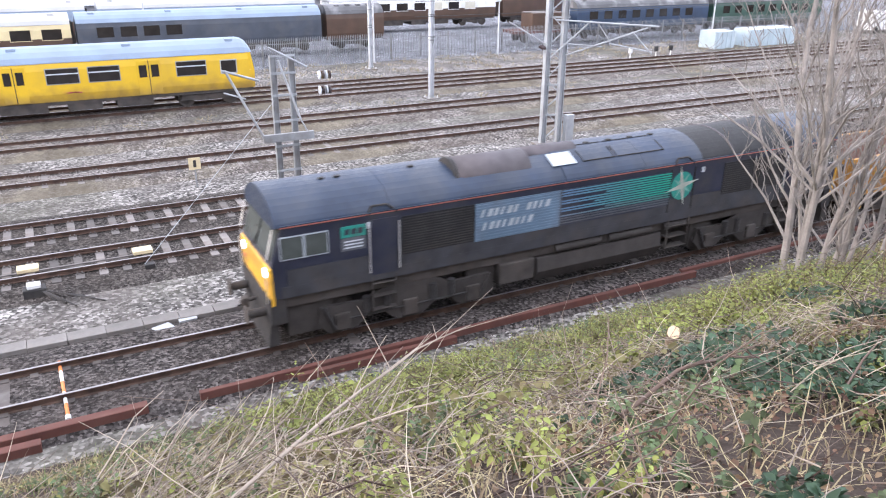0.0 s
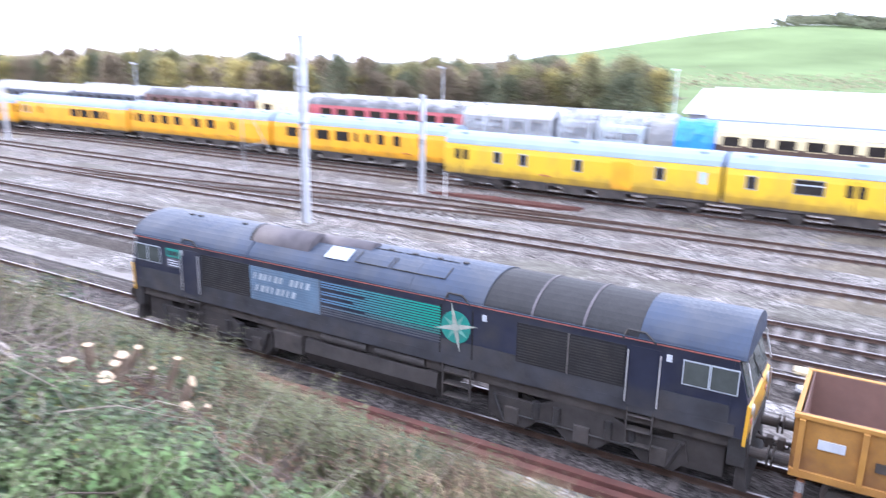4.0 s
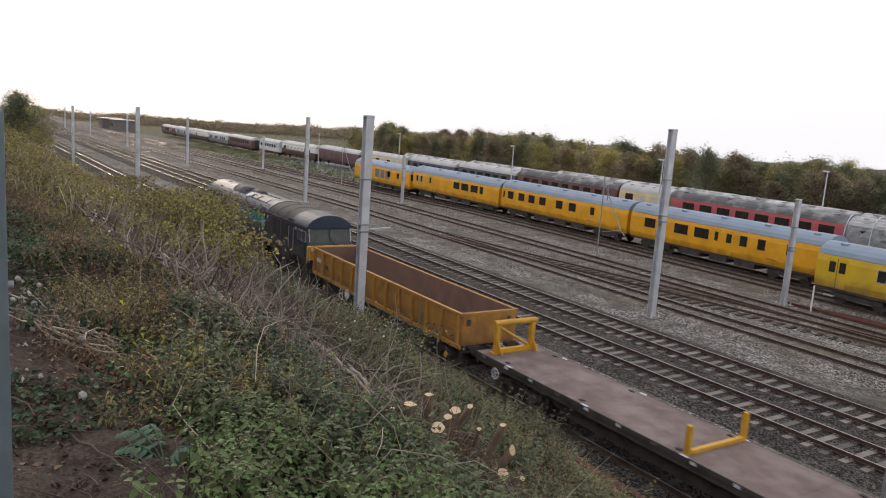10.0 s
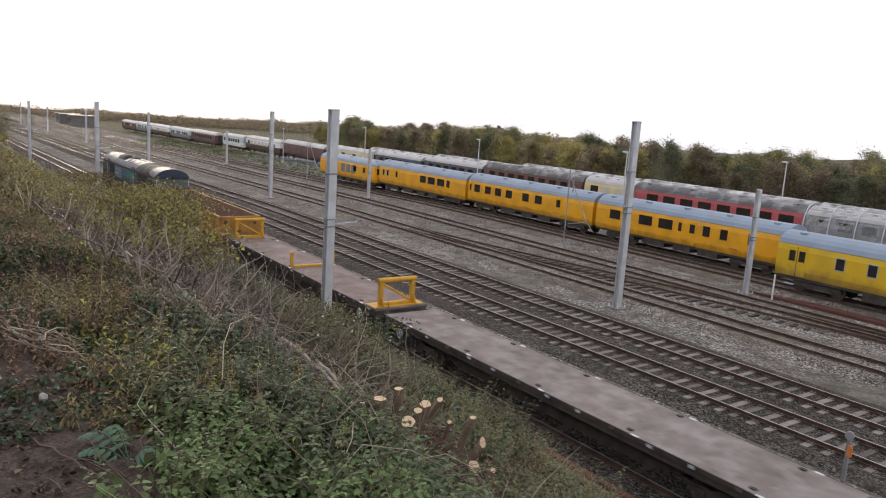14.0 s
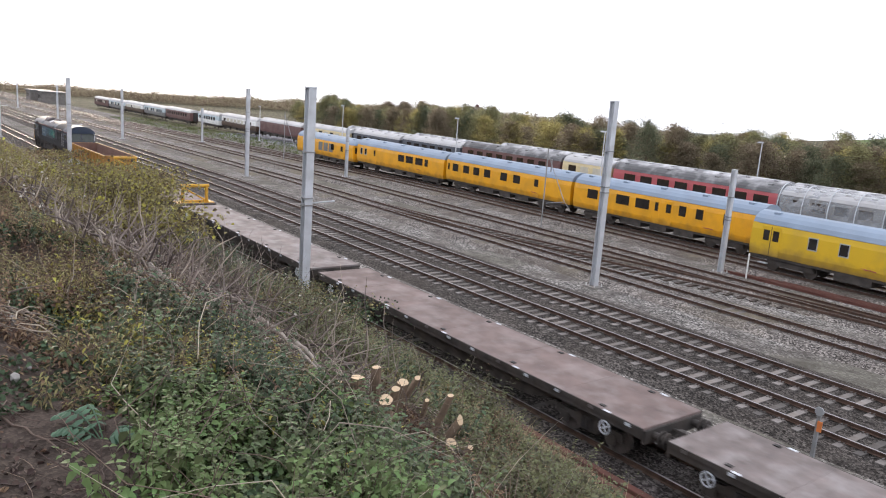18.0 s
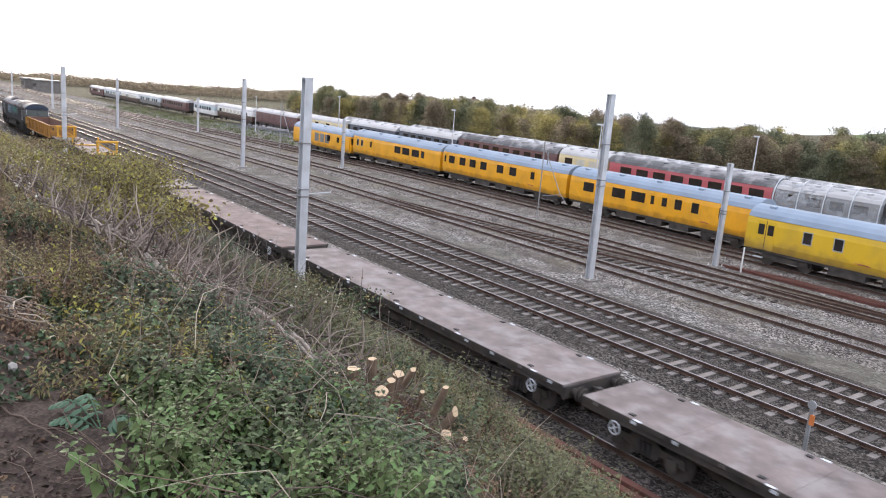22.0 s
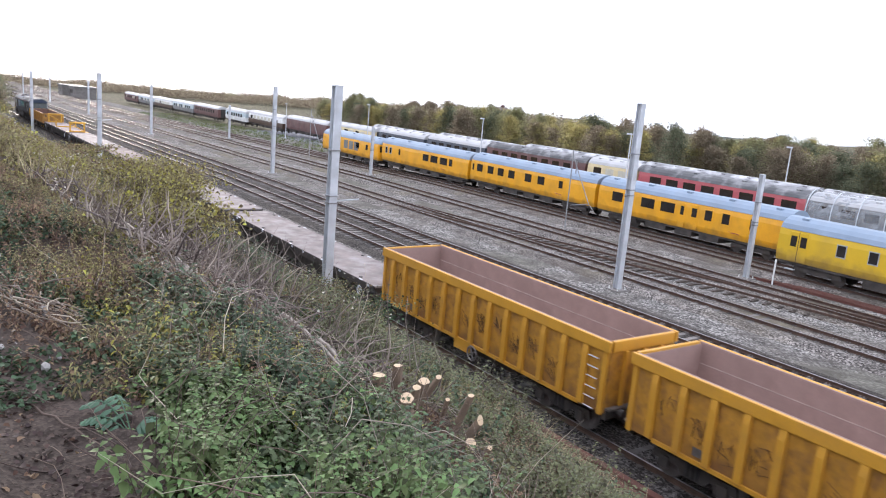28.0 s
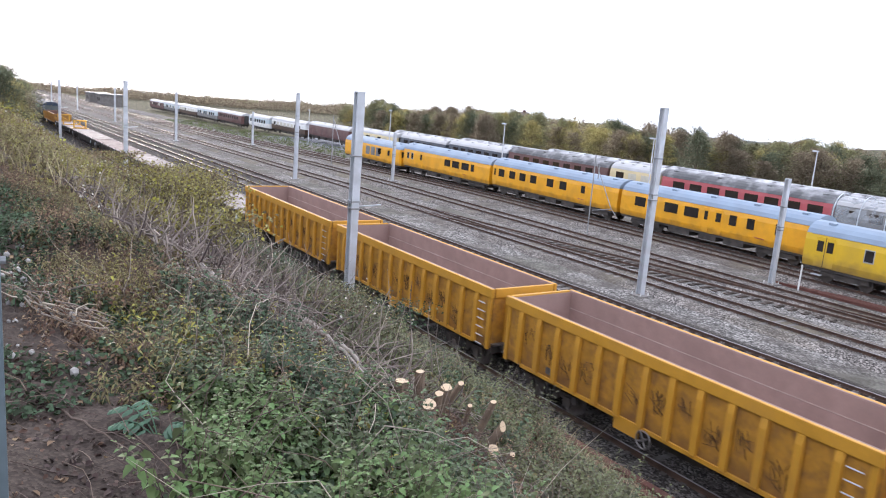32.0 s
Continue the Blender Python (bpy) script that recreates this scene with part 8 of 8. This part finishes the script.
# a pinnate leaf plant on the edge of the bare soil
fern = thing("pinnate_plant", "low plant with drooping blue-green pinnate leaves", "plant", at=pose(-3.68, 0.84, land(-3.68, 0.84) - 0.03))
FERN_LEAF = mat("pinnate_leaf", (0.055, 0.120, 0.065), 0.5, vary=0.2, scale=2, fine=25, per_object=0.2)
for turn, ln, up in ((3.75, 0.28, 0.15), (4.1, 0.22, 0.10), (3.4, 0.22, 0.17), (0.9, 0.14, 0.12)):
    d = Vector((math.cos(turn), math.sin(turn), 0))
    side = d.cross(Vector((0, 0, 1)))
    rib = [d * (ln * u) + Vector((0, 0, up * math.sin(2.3 * u) + 0.02)) for u in (0, 0.25, 0.5, 0.75, 1.0)]
    bm = B()
    for p, q in zip(rib, rib[1:]):
        rod(bm, p, q, 0.0035, 5)
    part("leaf_stalk", bm, FERN_LEAF, fern)
    for i in range(6):
        u = 0.30 + 0.14 * i
        k = min(3, int(u * 4))
        c = rib[k].lerp(rib[k + 1], u * 4 - k)
        for sgn in (-1, 1):
            lw = 0.078 * (1 - 0.09 * i)
            o = (side * sgn * 0.8 + d * 0.45).normalized()
            wd = d * 0.021
            bm = B()
            dn = Vector((0, 0, -1))
            r0, r1, r2, r3 = c, c + o * lw * 0.35 + dn * lw * 0.08, c + o * lw * 0.7 + dn * lw * 0.3, c + o * lw * 0.95 + dn * lw * 0.62
            vs = [bm.verts.new(v) for v in (r0, r1, r2, r3, r1 + wd + dn * 0.008, r2 + wd * 0.7 + dn * 0.008, r1 - wd + dn * 0.008, r2 - wd * 0.7 + dn * 0.008)]
            for f in ((0, 1, 4), (1, 2, 5, 4), (2, 3, 5), (0, 6, 1), (1, 6, 7, 2), (2, 7, 3)):
                bm.faces.new([vs[j] for j in f])
            part("leaflet", bm, FERN_LEAF, fern)
RUBBLE = mat("pale_rubble_stone", (0.27, 0.255, 0.24), 0.85, vary=0.3, scale=4, fine=40, per_island=0.4)
rubble = thing("pale_rubble", "pale broken rubble tipped on the bank top", "rubble", kind="stuff")
bm = B()
rr = random.Random(5)
sx, sy = np.arange(-7.0, -1.0, 0.035), np.arange(-0.9, 1.25, 0.035)
sv = []
for b in sy:
    for a in sx:
        edge = smooth(-7.0, -6.4, a) * (1 - smooth(-1.4, -1.0, a)) * smooth(-0.9, -0.7, b) * (1 - smooth(1.0, 1.25, b))
        lump = 0.5 + 0.5 * noise.noise((a * 3.1, b * 3.1, 1.0)) + 0.45 * noise.noise((a * 8, b * 8, 5.0)) + 0.30 * noise.noise((a * 19, b * 19, 9.0))
        sv.append((a, b, land(a, b) - 0.03 + edge * (0.03 + 0.055 * max(0.0, lump))))
nx = len(sx)
sf = [(j * nx + i, j * nx + i + 1, (j + 1) * nx + i + 1, (j + 1) * nx + i) for j in range(len(sy) - 1) for i in range(nx - 1)]
soil_patch = tagged(new("ground_soil", raw("ground_soil", sv, sf, SOIL)), "lumpy bare brown soil on the bank top", "soil", kind="structure")
for p in soil_patch.data.polygons:
    p.use_smooth = True
for i in range(170):
    x, y = rr.uniform(-8.8, -4.6), rr.uniform(0.05, 0.75)
    q = 0.010 + 0.034 * rr.random() ** 2
    bmesh.ops.create_icosphere(bm, subdivisions=1, radius=q, matrix=Matrix.Translation((x, y, land(x, y) + 0.03 + q * 0.5)) @ Matrix.Rotation(rr.uniform(0, 6), 4, "X") @ Matrix.Diagonal((rr.uniform(0.7, 1.5), rr.uniform(0.6, 1), rr.uniform(0.4, 0.8), 1)))
part("stones", bm, RUBBLE, rubble)["kind"] = "stuff"
clods = thing("soil_clods", "loose clods of dark soil on the bank top", "soil", kind="stuff")
cv, cf = [], []
for i in range(1100):
    x, y = rr.uniform(-6.0, -1.4), rr.uniform(-0.7, 1.0)
    q = 0.006 + 0.022 * rr.random() ** 3
    z = land(x, y) + q * 0.2
    k = len(cv)
    for dx, dy, dz in ((1, 0, 0), (0, 1, 0), (-1, 0, 0), (0, -1, 0), (0.4, 0.3, 0.8), (-0.4, -0.2, 0.7)):
        cv.append((x + dx * q * rr.uniform(0.6, 1.4), y + dy * q * rr.uniform(0.6, 1.4), z + dz * q * rr.uniform(0.5, 1.1)))
    cf += [(k, k + 1, k + 4), (k + 1, k + 5, k + 4), (k + 1, k + 2, k + 5), (k + 2, k + 3, k + 5), (k + 3, k + 4, k + 5), (k + 3, k, k + 4)]
ob = new("clod_spread", raw("clod_spread", cv, cf, SOIL))
ob.parent, ob["kind"] = clods, "stuff"
POST_STEEL = mat("blue_grey_post", (0.15, 0.19, 0.21), 0.5, 0.3, vary=0.2, scale=3, fine=30)
fence_post = thing("steel_post", "blue-grey steel post standing at the bank top", "post", at=pose(-2.45, 0.085, land(-2.45, 0.085) - 0.15))
part("post", box(B(), -0.03, 0.03, -0.03, 0.03, 0, 1.7, 0.006), POST_STEEL, fence_post)
part("bolt", rod(B(), (0, 0.03, 1.2), (0, 0.045, 1.2), 0.012, 8), GALV_OLD, fence_post)

# ---- woods behind the yard ----
# autumn crown colours, lightened beyond real foliage to carry the distance haze
WOOD_LEAF_HAZY = [mat("hazy_autumn_crown_" + n, c, 0.95, vary=0.4, scale=0.35, fine=2.0, per_island=0.45, thin=0.5, spec=0.05) for n, c in (("olive", (0.31, 0.30, 0.165)), ("yellow", (0.46, 0.40, 0.17)), ("brown", (0.33, 0.275, 0.195)), ("dark", (0.20, 0.215, 0.14)))]
models = []
for k in range(8):
    t = thing("woodland_tree", ("olive-green", "yellowing", "brown autumn", "dark green")[k % 4] + " tree in the belt behind the yard", "tree", "tree belt", at=pose(0, 0, -500))
    bm = rod(B(), (0, 0, 0), (0.1, 0, 5.6), 0.16, 7, 0.04)
    ends, radii = [], []
    tr = random.Random(30 + k)
    for i in range(16):
        a, z = i * 2.4 + k, 0.4 + i * 0.33
        reach = (2.1 - 0.10 * i) * tr.uniform(0.55, 1.15)
        e = (math.cos(a) * reach, math.sin(a) * reach, z + tr.uniform(0.7, 1.6))
        rod(bm, (0.02 * i / 9, 0, z), e, 0.05, 5, 0.012)
        ends.append(e)
        radii.append(tr.uniform(0.35, 0.75))
    part("trunk", bm, STUMP_BARK, t)
    n = 5200
    ends = np.array(ends + [(0.1, 0, 5.9), (0, 0, 4.5), (0.3, 0.2, 6.5)])
    radii = np.array(radii + [0.6, 0.7, 0.4])
    pick = rng.integers(0, len(ends), n)
    pts = ends[pick] + rng.normal(0, 1, (n, 3)) * radii[pick][:, None] * np.array([1.0, 1.0, 0.8])
    pts[:, 2] = np.maximum(pts[:, 2], 0.2)
    ob = new("crown", leaf_mesh("crown", pts, 0.17, WOOD_LEAF_HAZY[k % 4], 1.0))
    ob.parent = t
    models.append(t)
rnd = random.Random(7)
belt = []
for i in range(170):
    x = -250 + i * 1.27 + rnd.uniform(-1.5, 1.5)
    y = rnd.uniform(102, 134) + max(0, (-x - 120) * 0.12)
    # a taller stand half way along, lower growth beside the pasture
    tall = 1.40 - 0.16 * smooth(-130, -108, x) - 0.22 * smooth(-82, -72, x)
    belt.append((x, y, rnd.uniform(0.62, 0.95) * tall))
for i in range(64):
    belt.append((-32 - rnd.uniform(0, 52), rnd.uniform(104, 138), rnd.uniform(0.88, 1.18)))
# scrub trees over the far end of the bank
for i in range(22):
    x = -96 - i * 4.2 - rnd.uniform(0, 4)
    belt.append((x, min(11.5, -x * rnd.uniform(0.055, 0.080)), rnd.uniform(0.6, 0.9)))
for i, (x, y, size) in enumerate(belt):
    src = models[rnd.choice((0, 1, 2, 3, 4, 5, 6, 7, 0, 2))]
    c = copy_thing(src, pose(x, y, land(x, y) - 0.2, 0, 0, rnd.uniform(0, 360)))
    c.scale = (size * rnd.uniform(0.95, 1.5), size * rnd.uniform(0.95, 1.5), size * rnd.uniform(0.85, 1.15))
for t in models:
    for o in list(t.children):
        bpy.data.objects.remove(o)
    bpy.data.objects.remove(t)


def wood_run(name, label, n, line, spread, top, size, material):
    """Far woods and hedges as loose leaf clumps along a line of (x, y) points."""
    line = np.array(line, float)
    seg = rng.integers(0, len(line) - 1, n)
    u = rng.uniform(0, 1, n)[:, None]
    p = line[seg] * (1 - u) + line[seg + 1] * u + rng.normal(0, spread, (n, 2))
    hgt = np.array([top * (0.65 + 0.55 * noise.noise((a * 0.05, b * 0.05, 2.2)) + 0.3 * noise.noise((a * 0.2, b * 0.2, 4.2))) for a, b in p])
    z = np.array([land(a, b) for a, b in p]) + hgt * rng.uniform(0.05, 1.0, n) ** 0.6
    return stuff(name, leaf_mesh(name, np.column_stack([p, z]), size, material, 1.0, 0.5), label, "woods")


wood_run("far_woods", "hazy brown woods beyond the far end of the yard", 60000, ((-900, 20), (-700, 70), (-560, 130), (-480, 200), (-330, 230), (-220, 230)), 14, 8.0, 0.75, WOOD_LEAF_HAZY[2])
wood_run("far_green_woods", "hazy olive woods beyond the yard", 52000, ((-700, 120), (-520, 220), (-400, 260), (-300, 250), (-230, 240)), 12, 8.0, 0.6, WOOD_LEAF_HAZY[0])
wood_run("hill_hedge", "dark hedge and trees across the pasture hill", 5200, ((-75, 560), (20, 520), (90, 480), (170, 450), (300, 520)), 5, 7.0, 2.2, WOOD_LEAF_HAZY[3])
wood_run("hill_crest_wood", "dark strip of wood on the hill crest", 2400, ((-70, 600), (-20, 600), (40, 600)), 6, 8.0, 2.4, WOOD_LEAF_HAZY[3])
wood_run("hill_foot_trees", "scattered trees at the foot of the hill", 5000, ((-60, 190), (40, 260), (140, 250), (260, 260), (420, 420)), 6, 5.5, 0.6, WOOD_LEAF_HAZY[2])
wood_run("moor_woods", "dark woods on the distant moor side", 5000, ((260, 900), (420, 950), (700, 1000), (1000, 1000)), 30, 12, 6.0, WOOD_LEAF_HAZY[3])


# ---- motion ----
def motions():
    step = [i * 0.5 for i in range(65)]
    for (ob, off), n in zip(TRAIN, LENGTHS):
        walk(ob, [(t, stand(lead(t) + off, n)) for t in step])
    fine = [i * 0.1 for i in range(321)]
    for ob, x, z, r in WHEELS:
        walk(ob, [(t, pose(x, 0, z, 0, math.degrees((lead(t) - lead(0)) / r), 0)) for t in fine])


motions()
